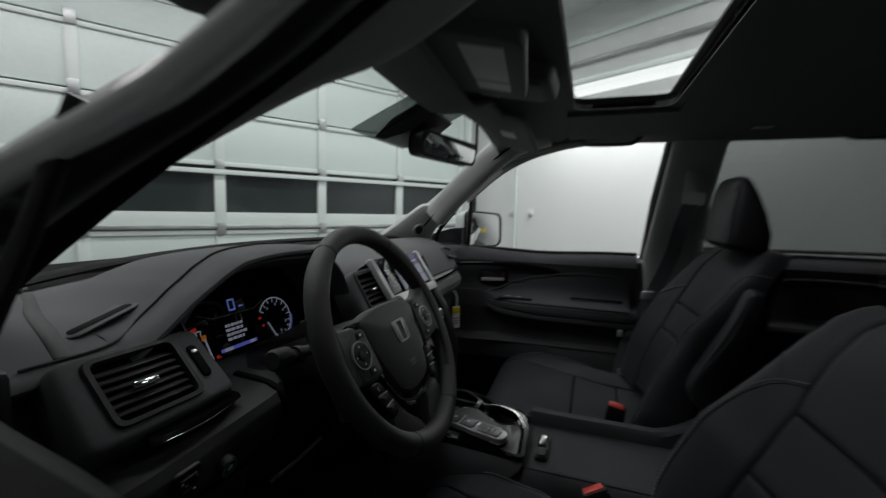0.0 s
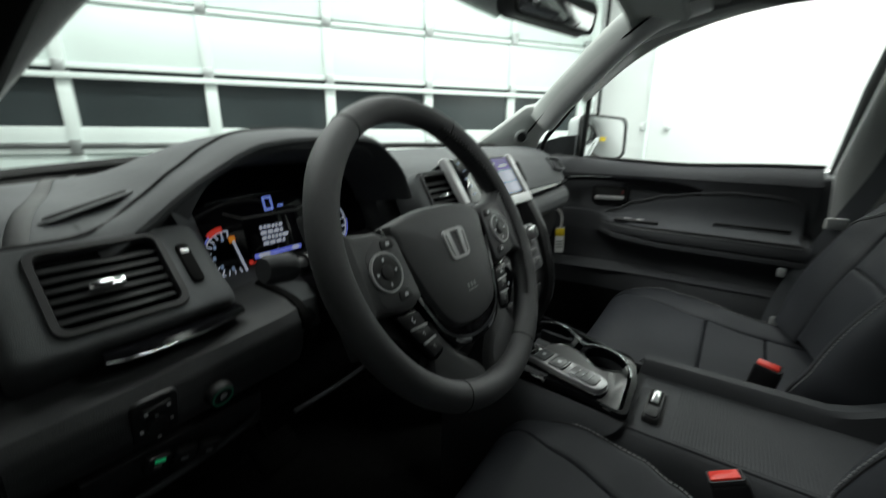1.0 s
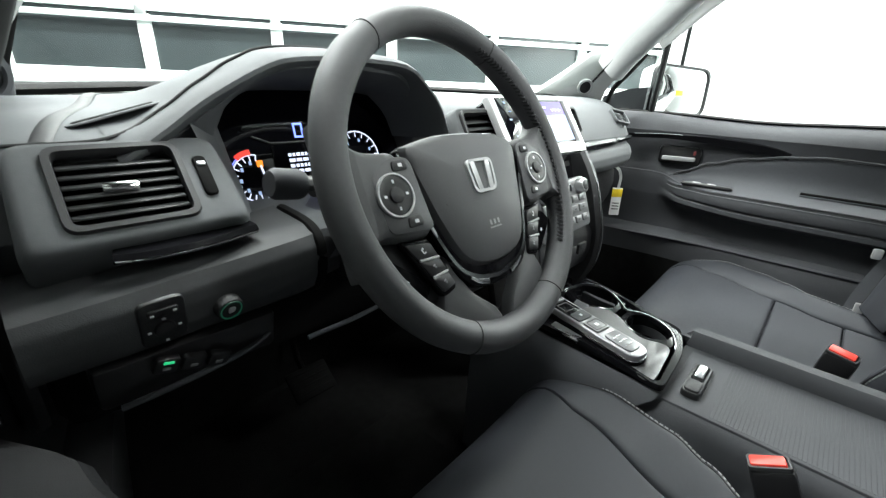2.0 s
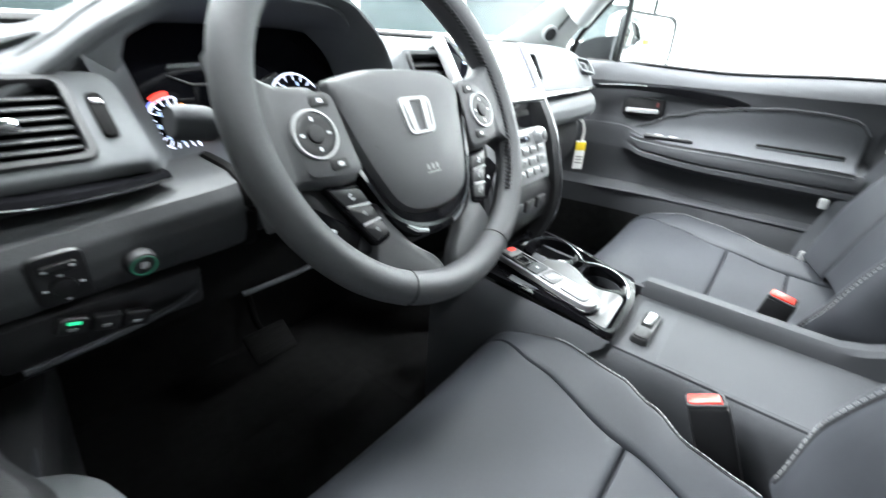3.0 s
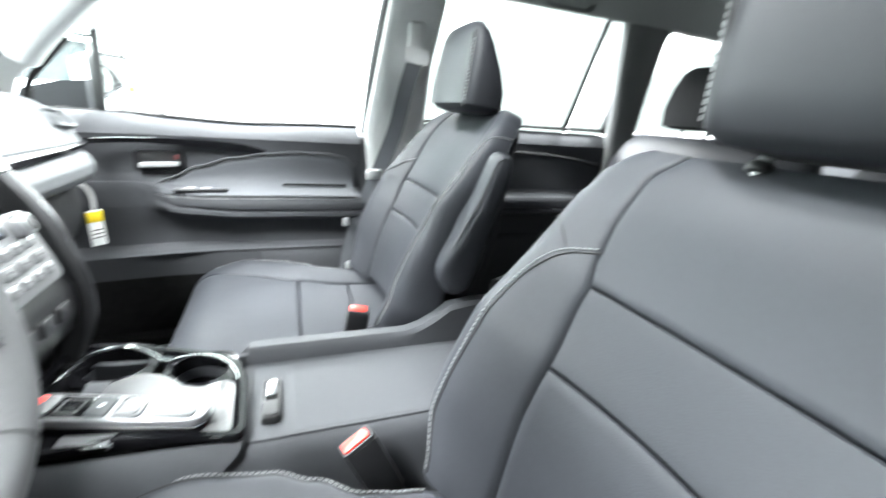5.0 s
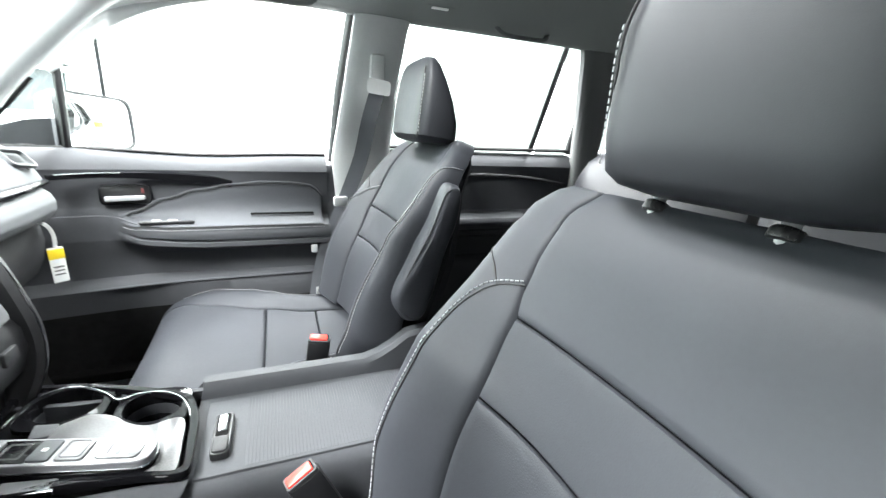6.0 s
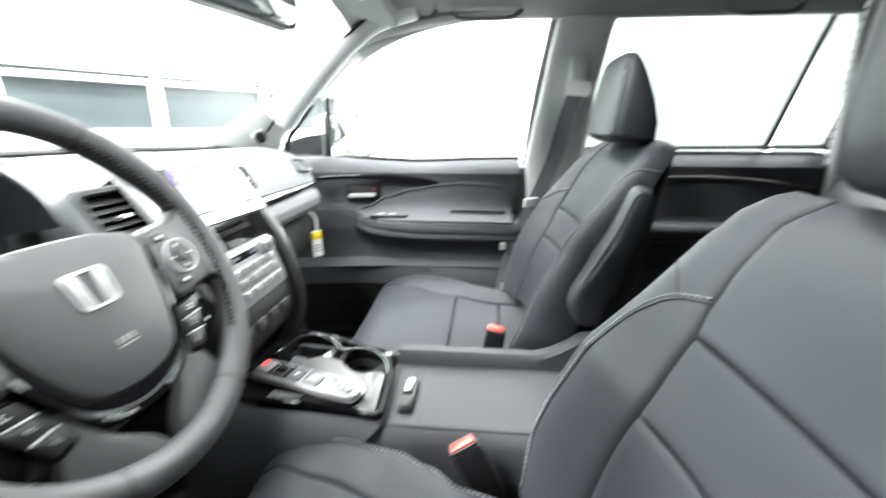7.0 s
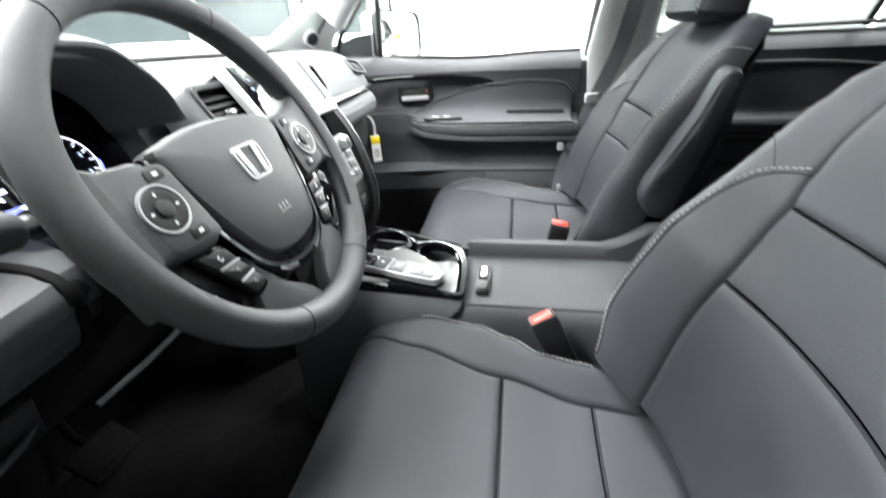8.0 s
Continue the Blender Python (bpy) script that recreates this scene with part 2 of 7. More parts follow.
def sweep(path, profile, up=(0, 0, 1), closed=False, scales=None):
    """A closed profile (side, up) carried along a path of points."""
    p = [Vector(q) for q in path]
    rings = []
    for i, q in enumerate(p):
        a = p[(i - 1) % len(p)] if closed or i else p[0]
        b = p[(i + 1) % len(p)] if closed or i < len(p) - 1 else p[-1]
        t = (b - a).normalized()
        side = t.cross(Vector(up)).normalized()
        w = side.cross(t)
        k = scales[i] if scales else 1.0
        rings.append([q + side * (s * k) + w * (h * k) for s, h in profile])
    if closed:
        rings.append(rings[0])
    return loft(rings, cap=not closed)


def oval(a, b, n=12, power=2.0):
    out = []
    for i in range(n):
        c, s = math.cos(2 * math.pi * i / n), math.sin(2 * math.pi * i / n)
        out.append((a * math.copysign(abs(c) ** (2 / power), c), b * math.copysign(abs(s) ** (2 / power), s)))
    return out


def tube(path, r, n=10, up=(0, 0, 1), closed=False):
    return sweep(path, oval(r, r, n), up, closed)


def rounded(points, r, k=4):
    """A 2D outline with its corners rounded."""
    out = []
    n = len(points)
    for i in range(n):
        p, a, b = Vector(points[i]), Vector(points[i - 1]), Vector(points[(i + 1) % n])
        ra = min(r, 0.45 * (a - p).length)
        rb = min(r, 0.45 * (b - p).length)
        s, e = p + (a - p).normalized() * ra, p + (b - p).normalized() * rb
        for j in range(k + 1):
            t = j / k
            out.append(tuple((1 - t) ** 2 * s + 2 * t * (1 - t) * p + t * t * e))
    return out


def rect(w, h, cx=0.0, cy=0.0):
    return [(cx - w / 2, cy - h / 2), (cx + w / 2, cy - h / 2), (cx + w / 2, cy + h / 2), (cx - w / 2, cy + h / 2)]


def slab(outline, m, depth, edge=0.0015, dome=0.0):
    """A plate of that outline in the plane of m, its top at z = depth, with eased edges."""
    n = len(outline)
    c = Vector((sum(p[0] for p in outline) / n, sum(p[1] for p in outline) / n))

    def ring(inset, z):
        out = []
        for p in outline:
            d = Vector(p) - c
            k = max(0.0, 1 - inset / max(d.length, 1e-6))
            out.append(m @ Vector((c.x + d.x * k, c.y + d.y * k, z)))
        return out
    rings = [ring(0, 0), ring(0, depth - edge), ring(edge * 0.35, depth - edge * 0.3), ring(edge, depth)]
    bm = loft(rings, cap=False)
    bm.verts.ensure_lookup_table()
    nv = len(bm.verts)
    last = [bm.verts[nv - n + i] for i in range(n)]
    first = [bm.verts[i] for i in range(n)]
    if dome:
        for k in (0.66, 0.33):
            cur = [bm.verts.new(m @ Vector((c.x + (p[0] - c.x) * k, c.y + (p[1] - c.y) * k, depth + dome * (1 - k * k)))) for p in outline]
            for i in range(n):
                bm.faces.new((last[i], last[(i + 1) % n], cur[(i + 1) % n], cur[i]))
            last = cur
        top = bm.verts.new(m @ Vector((c.x, c.y, depth + dome)))
        for i in range(n):
            bm.faces.new((last[i], last[(i + 1) % n], top))
    else:
        bm.faces.new(last)
    bm.faces.new(first[::-1])
    return bm


def ringslab(outer, inner, m, depth, edge=0.001):
    """A flat frame between two outlines of equal count."""
    rows = []
    for z, k in ((0, 0), (depth - edge, 0), (depth, 1)):
        rows.append([m @ Vector((o[0] + (i[0] - o[0]) * 0.12 * k, o[1] + (i[1] - o[1]) * 0.12 * k, z)) for o, i in zip(outer, inner)])
    for z, k in ((depth, 1), (depth - edge, 0), (0, 0)):
        rows.append([m @ Vector((i[0] + (o[0] - i[0]) * 0.12 * k, i[1] + (o[1] - i[1]) * 0.12 * k, z)) for o, i in zip(outer, inner)])
    rows.append(rows[0])
    return loft(rows, cap=False)


def pad(surface, u0, u1, v0, v1, nu, nv, puff=0.006, out=(0, 1, 0)):
    """A stuffed panel on surface(u, v): raised inside, rolled down into the seams at its edges."""
    bm = bmesh.new()
    eps = 1e-3

    def ease(t, span):
        d = min(t, 1 - t) * span
        return 1 - max(0.0, 1 - d / 0.0048) ** 3
    pu = [Vector(surface(u0, v0)), Vector(surface(u1, v0)), Vector(surface(u0, v1)), Vector(surface(u0, (v0 + v1) / 2)), Vector(surface(u1, (v0 + v1) / 2))]
    lu, lv = max(0.02, (pu[4] - pu[3]).length), max(0.02, (pu[2] - pu[0]).length)

    def spaced(n):
        return [0.5 - 0.5 * math.cos(math.pi * i / n) * (0.55 + 0.45 * abs(math.cos(math.pi * i / n))) for i in range(n + 1)]
    us, vs = spaced(nu), spaced(nv)

    def normal(u, v):
        du = Vector(surface(u + eps, v)) - Vector(surface(u - eps, v))
        dv = Vector(surface(u, v + eps)) - Vector(surface(u, v - eps))
        return du.cross(dv).normalized()
    turn = 1 if normal((u0 + u1) / 2, (v0 + v1) / 2).dot(Vector(out)) > 0 else -1
    grid = []
    for j, tv in enumerate(vs):
        row = []
        for i, tu in enumerate(us):
            u, v = u0 + (u1 - u0) * tu, v0 + (v1 - v0) * tv
            p = Vector(surface(u, v))
            nrm = normal(u, v) * turn
            k = ease(tu, lu) * ease(tv, lv)
            row.append(bm.verts.new(p + nrm * (puff * k - (1 - k) * 0.0005)))
        grid.append(row)
    for j in range(nv):
        for i in range(nu):
            bm.faces.new((grid[j][i], grid[j][i + 1], grid[j + 1][i + 1], grid[j + 1][i]))
    return bm


def mirrored(bm, cx):
    """The bmesh mirrored across the plane x = cx."""
    for v in bm.verts:
        v.co.x = 2 * cx - v.co.x
    bmesh.ops.reverse_faces(bm, faces=bm.faces)
    return bm


def lerp_table(x, table):
    for (a, va), (b, vb) in zip(table, table[1:]):
        if x <= b:
            t = min(1, max(0, (x - a) / (b - a)))
            t = t * t * (3 - 2 * t)
            return va + (vb - va) * t
    return table[-1][1]


# ---- the garage ----
R = ROOM
solo("floor", rbox((12, 12, 0.1), R @ at(-2.0, -1.5, -0.05), 0), FLOOR_M, "grey sealed concrete garage floor", "floor", kind="structure")
solo("ceiling", rbox((12, 12, 0.1), R @ at(-2.0, -1.5, CEIL + 0.05), 0), CEILING_PAINT, "white painted garage ceiling with batten lines", "ceiling", kind="structure")
WALL_U = 3.05
solo("wall_east", rbox((0.12, 9.2, CEIL), R @ at(WALL_U + 0.06, -1.35, CEIL / 2), 0), WALL, "plain white painted wall beside the car", "wall", kind="structure")
# the west and south walls are unseen, added to close the room and dim it
solo("wall_west", rbox((0.12, 9.2, CEIL), R @ at(-6.5, -1.35, CEIL / 2), 0), UNSEEN_WALL, "unseen plain wall, grey to dim the light from the driver's side", "wall", kind="structure")
solo("wall_south", rbox((9.4, 0.12, CEIL), R @ at(-1.72, -5.9, CEIL / 2), 0), UNSEEN_WALL, "unseen plain back wall, grey to dim the light in the cabin", "wall", kind="structure")
solo("wall_north", join(rbox((9.6, 0.12, 0.40), R @ at(-1.72, 3.36, CEIL - 0.2), 0), rbox((2.3, 0.12, CEIL - 0.4), R @ at(-5.35, 3.36, (CEIL - 0.4) / 2), 0), rbox((0.16, 0.12, CEIL - 0.4), R @ at(2.97, 3.36, (CEIL - 0.4) / 2), 0)), WALL, "white painted wall round the garage door", "wall", kind="structure")

# sectional door: steel panels with a row of dark panes
gd = thing("garage_door", R @ Vector((-0.3, 3.3, 0)), "white sectional garage door with a row of dark panes", "garage door")
POSTS = [-1.72 + 0.9 * k for k in range(-3, 6)]
ROWS_Z = [0.02, 0.62, 1.17, 1.73, 2.17, 2.64, 2.95]
for z0, z1 in zip(ROWS_Z, ROWS_Z[1:]):
    if abs(z0 - 1.17) < 0.01:
        continue
    part("door_panel", rbox((7.1, 0.04, z1 - z0 - 0.012), R @ at(-0.60, 3.29, (z0 + z1) / 2), 0.006), GDOOR, gd)
    part("panel_rib", rbox((7.1, 0.03, 0.035), R @ at(-0.60, 3.262, z1 - 0.03), 0.006), GFRAME, gd)
part("bottom_rail", rbox((7.1, 0.05, 0.13), R @ at(-0.60, 3.285, 1.245), 0.005), GFRAME, gd)
part("lower_bar", rbox((7.1, 0.035, 0.03), R @ at(-0.60, 3.245, 1.185), 0.004), STEEL, gd)
part("top_rail", rbox((7.1, 0.05, 0.036), R @ at(-0.60, 3.285, 1.720), 0.005), GFRAME, gd)
part("strut", rbox((7.1, 0.04, 0.038), R @ at(-0.60, 3.235, 1.650), 0.004), GFRAME, gd)
for a, b in zip(POSTS, POSTS[1:]):
    part("pane", rbox((b - a - 0.085, 0.012, 0.396), R @ at((a + b) / 2, 3.292, 1.507), 0), DARK_PANE, gd)
for u in POSTS:
    post = part("post", rbox((0.085, 0.06, 0.50), R @ at(u, 3.28, 1.43), 0.004), GFRAME, gd)
    for z in (0.62, 1.17, 1.70, 2.17, 2.64):
        part("hinge", rbox((0.07, 0.02, 0.10), R @ at(u, 3.235, z), 0.003), STEEL, gd)
    for z0, z1 in ((1.72, 2.13), (2.20, 2.60), (0.66, 1.12)):
        part("stile", rbox((0.075, 0.03, z1 - z0), R @ at(u, 3.262, (z0 + z1) / 2), 0.004), GFRAME, gd)
track = thing("door_track", R @ Vector((2.90, 3.2, 0)), "white steel guide rail beside the garage door", "rail")
part("rail", rbox((0.05, 0.09, 2.9), R @ at(2.84, 3.20, 1.45), 0.006), GFRAME, track)
part("rail_lip", rbox((0.10, 0.02, 2.9), R @ at(2.90, 3.24, 1.45), 0.004), STEEL, track)

# ceiling battens and the added, unseen light fittings
for k in range(6):
    solo("ceiling_batten", rbox((9.4, 0.035, 0.02), R @ at(-1.72, -5.0 + 1.6 * k, CEIL - 0.01), 0.004), GFRAME, "narrow white batten over a ceiling joint", "batten", group="ceiling battens", kind="structure")
for su, sn in STRIPS:
    fit_ = thing("ceiling_light", R @ Vector((su, sn, CEIL)), "long white fluorescent batten light, lit, added out of view", "ceiling light", group="ceiling lights")
    part("housing", rbox((2.4, 0.30, 0.05), R @ at(su, sn, CEIL - 0.03), 0.008), GFRAME, fit_)
    for dn in (-0.07, 0.07):
        part("tube", cyl(0.019, 0.019, 2.3, R @ at(su, sn + dn, CEIL - 0.085) @ pose(0, 0, 0, 0, 90, 0), 12), TUBE, fit_)
WSU, WSN, WSZ = 2.72, 1.0, 2.52
data = bpy.data.lights.new("wall_strip_light", "AREA")
data.shape, data.size, data.size_y, data.energy, data.color = "RECTANGLE", 0.2, 2.3, 0.8 * LAMP_WATTS, (0.985, 1.0, 0.985)
lamp = new("wall_strip_light", data)
lamp.matrix_world = R @ at(WSU, WSN, WSZ - 0.08)
fit_ = thing("hanging_light", R @ Vector((WSU, WSN, WSZ)), "long white fluorescent light hung along the wall, lit", "ceiling light", group="ceiling lights")
part("housing", rbox((0.22, 2.4, 0.05), R @ at(WSU, WSN, WSZ), 0.008), GFRAME, fit_)
part("diffuser", rbox((0.20, 2.34, 0.05), R @ at(WSU, WSN, WSZ - 0.045), 0.015), TUBE, fit_, "lit white diffuser")
for dn in (-0.9, 0.9):
    part("chain", tube([R @ Vector((WSU, WSN + dn, WSZ)), R @ Vector((WSU, WSN + dn, CEIL))], 0.005, 6, (0, 1, 0)), STEEL, fit_)
# wall boxes
for y, z in ((2.62, 1.365), (2.34, 1.365)):
    box = thing("wall_box", R @ Vector((WALL_U, y, z)), "small white switch box on the wall", "switch box", group="wall boxes")
    part("plate", rbox((0.03, 0.06, 0.07), R @ at(WALL_U - 0.012, y, z), 0.006), WHITE_INK, box)
    part("rocker", rbox((0.012, 0.025, 0.035), R @ at(WALL_U - 0.032, y, z), 0.003), PAPER, box)
solo("wall_pipe", tube([R @ Vector((WALL_U - 0.035, -2.0, 2.84)), R @ Vector((WALL_U - 0.035, 3.2, 2.84))], 0.020, 10), STEEL, "grey steel pipe running along the white wall", "pipe")
solo("trim", rbox((0.035, 5.2, 0.055), R @ at(WALL_U - 0.018, 0.6, 3.06), 0.004), GFRAME, "white trim board along the top of the wall", "trim", kind="structure")
solo("conduit", tube([R @ Vector((WALL_U - 0.03, 2.55, 0.6)), R @ Vector((WALL_U - 0.03, 2.55, CEIL))], 0.016, 10, (0, 1, 0)), GFRAME, "thin white conduit running up the wall", "conduit")

# ---- the car's shell ----
car = thing("car", (0, -0.4, 0), "white car with a grey and black cabin, parked in the garage", "car")


def shield_point(u, v):
    """The windshield: u from -1 to 1 across, v from 0 at its base to 1 at the header."""
    w = 0.70 + (0.555 - 0.70) * v
    x = u * w
    y = (0.66 + (0.06 - 0.66) * v) - (0.21 * (1 - v) + 0.05 * v) * u * u
    z = 1.262 + 0.360 * v + 0.03 * math.sin(math.pi * v) - 0.012 * u * u
    return Vector((x, y, z))


def sheet(surface, nu, nv, thick=0.0):
    bm = bmesh.new()
    g = [[bm.verts.new(surface(-1 + 2 * i / nu, j / nv)) for i in range(nu + 1)] for j in range(nv + 1)]
    for j in range(nv):
        for i in range(nu):
            bm.faces.new((g[j][i], g[j][i + 1], g[j + 1][i + 1], g[j + 1][i]))
    if thick:
        bmesh.ops.recalc_face_normals(bm, faces=bm.faces)
        bmesh.ops.solidify(bm, geom=bm.faces[:], thickness=thick)
    return bm


ws = part("windshield", sheet(shield_point, 16, 10), GLASS, car, "clear windshield glass")
ws.visible_shadow = False
for su in (-0.985, 0.985):
    part("glass_seal", sweep([shield_point(su, 0.02 + 0.096 * i) + Vector((0, -0.004, 0)) for i in range(11)], oval(0.004, 0.003, 8)), RUBBER, ws)
part("shade_band", loft([[shield_point(-0.30 + 0.46 * i / 8, v) + Vector((0, -0.006, -0.004)) for i in range(9)] for v in (0.70, 0.80, 0.92, 1.0)], closed=False), TINT, ws, "dotted tint band on the glass")
part("cowl_edge", sweep([shield_point(-1 + i / 10, 0.0) + Vector((0, -0.004, 0.004)) for i in range(21)], oval(0.018, 0.007, 8)), RUBBER, ws)

# headliner with the sunroof opening
HX, HY0, HY1 = 0.40, -0.455, -0.19


def roof_z(x, y):
    return 1.704 - 0.066 * (abs(x) / 0.62) ** 2.2 - 0.075 * max(0, (y + 0.15) / 0.25) ** 2


def roof_sheet(x0, x1, y0, y1, lift=0.0, nx=8, ny=8):
    bm = bmesh.new()
    g = [[bm.verts.new((x0 + (x1 - x0) * i / nx, y0 + (y1 - y0) * j / ny, roof_z(x0 + (x1 - x0) * i / nx, y0 + (y1 - y0) * j / ny) + lift)) for i in range(nx + 1)] for j in range(ny + 1)]
    for j in range(ny):
        for i in range(nx):
            bm.faces.new((g[j][i], g[j][i + 1], g[j + 1][i + 1], g[j + 1][i]))
    return bm


liner = join(roof_sheet(-0.64, 0.64, HY1 + 0.02, 0.075), roof_sheet(-0.64, -HX - 0.02, -2.6, HY1 + 0.02), roof_sheet(HX + 0.02, 0.64, -2.6, HY1 + 0.02), roof_sheet(-HX - 0.02, HX + 0.02, -2.6, HY0 - 0.02))
bmesh.ops.remove_doubles(liner, verts=liner.verts, dist=1e-4)
bmesh.ops.recalc_face_normals(liner, faces=liner.faces)
bmesh.ops.solidify(liner, geom=liner.faces[:], thickness=0.012)
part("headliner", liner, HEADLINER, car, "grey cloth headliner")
opening = [(x, y) for x, y in rounded(rect(2 * HX, HY1 - HY0, 0, (HY0 + HY1) / 2), 0.05, 5)]
outer = [(x, y) for x, y in rounded(rect(2 * HX + 0.09, HY1 - HY0 + 0.09, 0, (HY0 + HY1) / 2), 0.07, 5)]
part("sunroof_surround", ringslab(outer, opening, at(0, 0, 1.678), 0.016), HEADLINER, car)
well = loft([[Vector((x, y, z)) for x, y in opening] for z in (1.680, 1.712)], cap=False)
part("sunroof_well", well, DEEP, car)
part("sunroof_shade", rbox((2 * HX + 0.04, 0.55, 0.010), at(0, HY0 - 0.262, 1.712), 0.004), HEADLINER, car, "half-open sunroof shade")
sg = part("sunroof_glass", rbox((1.02, 0.9, 0.004), at(0, HY1 - 0.42, 1.722), 0.001), ROOF_GLASS, car)
sg.visible_shadow = False
roof_skin = join(rbox((1.36, 0.22, 0.010), at(0, -0.05, 1.722), 0.004), rbox((0.19, 2.5, 0.010), at(-0.605, -1.43, 1.720), 0.004), rbox((0.19, 2.5, 0.010), at(0.605, -1.43, 1.720), 0.004), rbox((1.02, 1.6, 0.010), at(0, -1.86, 1.722), 0.004))
part("roof_skin", roof_skin, CAR_PAINT, car, "white roof skin")


def side(s):
    """Pillars and rails of one side; s = 1 for the passenger's side."""
    def p(x, y, z):
        return Vector((s * x, y, z))
    # front pillar trim, from the dash end up to the header
    if s > 0:
        path = smooth_path([p(0.690, 0.355, 1.345), p(0.672, 0.308, 1.395), p(0.640, 0.228, 1.462), p(0.604, 0.110, 1.562), p(0.594, 0.015, 1.622), p(0.600, -0.10, 1.655)], 5)
        part("front_pillar_trim", sweep(path, oval(0.050, 0.034, 14, 2.6), (0.5, -0.6, 0.6)), PILLAR, car, "grey front pillar trim")
    else:
        seal = smooth_path([p(0.715, 0.46, 1.22), p(0.672, 0.34, 1.325), p(0.628, 0.19, 1.445), p(0.580, 0.06, 1.545), p(0.572, -0.04, 1.605), p(0.59, -0.14, 1.645)], 5)
        path = smooth_path([p(0.758, 0.46, 1.22), p(0.722, 0.335, 1.318), p(0.647, 0.19, 1.437), p(0.576, 0.06, 1.528), p(0.562, -0.04, 1.563), p(0.58, -0.14, 1.606)], 5)
        part("front_pillar_trim", sweep(path, oval(0.028, 0.046, 14, 2.6), (0.75, 0.30, -0.6)), PILLAR, car, "grey front pillar trim")
        # door seal made extra wide and black, standing in for shade on the backlit pillar
        part("weatherstrip", sweep([q + Vector((-0.026, -0.034, -0.020)) for q in seal], oval(0.034, 0.020, 12, 2.4), (0.75, 0.30, -0.6)), RUBBER, car, "black rubber weatherstrip, widened to darken the backlit pillar")
    # side rail over the doors
    path = smooth_path([p(0.655, 0.10, 1.565), p(0.672, -0.02, 1.610), p(0.675, -0.28, 1.645), p(0.675, -0.70, 1.645), p(0.675, -1.3, 1.645), p(0.66, -2.2, 1.625)], 5)
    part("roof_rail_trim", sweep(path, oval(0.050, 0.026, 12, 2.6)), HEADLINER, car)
    # outer frame above the doors, painted
    if s > 0:
        path = [p(0.80, 0.62, 1.20), p(0.765, 0.40, 1.375), p(0.735, 0.18, 1.540), p(0.722, -0.02, 1.640)]
    else:
        path = [p(0.83, 0.56, 1.14), p(0.800, 0.30, 1.290), p(0.770, 0.144, 1.383), p(0.758, 0.034, 1.427), p(0.752, -0.03, 1.455), p(0.740, -0.13, 1.525)]
    path = smooth_path([*path, p(0.720, -0.3, 1.675), p(0.72, -1.0, 1.68), p(0.70, -2.3, 1.65)], 6)
    part("outer_rail", sweep(path, oval(0.030, 0.032, 12, 3) if s > 0 else oval(0.011, 0.011, 12, 2.5)), CAR_PAINT, car, "glossy white roof rail and pillar")
    path = [p(0.762, 0.56, 1.20), p(0.722, 0.36, 1.355), p(0.690, 0.16, 1.515), p(0.690, -0.02, 1.607)] if s > 0 else [p(0.765, 0.50, 1.20), p(0.728, 0.26, 1.345), p(0.700, 0.09, 1.445), p(0.685, -0.05, 1.535)]
    path = smooth_path([*path, p(0.70, -0.3, 1.643), p(0.70, -1.0, 1.648), p(0.69, -2.2, 1.62)], 6)
    part("door_seal", sweep(path, oval(0.008, 0.007, 8)), RUBBER, car, "black rubber door seal")
    # middle pillar
    mid = [(0.775, -0.545, 0.62, 0.075, 0.035), (0.79, -0.54, 1.0, 0.075, 0.035), (0.775, -0.54, 1.21, 0.095, 0.030), (0.735, -0.56, 1.42, 0.082, 0.026), (0.695, -0.585, 1.60, 0.082, 0.028), (0.67, -0.595, 1.655, 0.085, 0.028)]
    part("middle_pillar_trim", loft([[p(x + a, y + b, z) for a, b in oval(h, w, 14, 3)] for x, y, z, w, h in mid]), PILLAR, car, "grey middle pillar trim")
    # rear pillars
    for prof in (((0.79, -1.46, 0.7, 0.060), (0.785, -1.465, 1.25, 0.062), (0.760, -1.455, 1.42, 0.075), (0.715, -1.430, 1.585, 0.090), (0.685, -1.415, 1.65, 0.11)),
                 ((0.79, -2.10, 0.7, 0.10), (0.79, -2.10, 1.25, 0.10), (0.74, -2.05, 1.45, 0.10), (0.68, -2.05, 1.65, 0.10))):
        rings = [[p(x + a, y + b, z) for a, b in oval(0.030, w, 14, 3)] for x, y, z, w in prof]
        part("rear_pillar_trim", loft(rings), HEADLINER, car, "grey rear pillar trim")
    part("rear_quarter_trim", rbox((0.05, 0.72, 0.62), at(s * 0.80, -1.82, 0.95), 0.02), DOOR_TRIM, car)
    q = part("quarter_glass", loft([[p(0.79, -1.52, 1.27), p(0.79, -2.02, 1.29)], [p(0.72, -1.55, 1.60), p(0.72, -2.0, 1.58)]], closed=False), TINT, car)
    q.visible_shadow = False
    # sill
    part("sill", rbox((0.10, 2.2, 0.14), at(s * 0.80, -0.65, 0.50), 0.02), CAR_PAINT, car, "white painted door sill")
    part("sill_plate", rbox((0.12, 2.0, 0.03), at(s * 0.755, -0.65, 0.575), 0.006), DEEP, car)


side(1)
side(-1)
part("floor_carpet", rbox((1.56, 3.2, 0.05), at(0, -0.75, 0.475), 0.02), CARPET, car, "black carpet floor")
part("toe_board", rbox((1.5, 0.05, 0.75), pose(0, 0.62, 0.82, 14, 0, 0), 0.02), CARPET, car)
part("firewall", rbox((1.62, 0.04, 0.85), at(0, 0.690, 0.82), 0.01), CARPET, car)
part("cowl_closure", rbox((1.50, 0.30, 0.02), at(0, 0.72, 1.225), 0.005), DEEP, car)
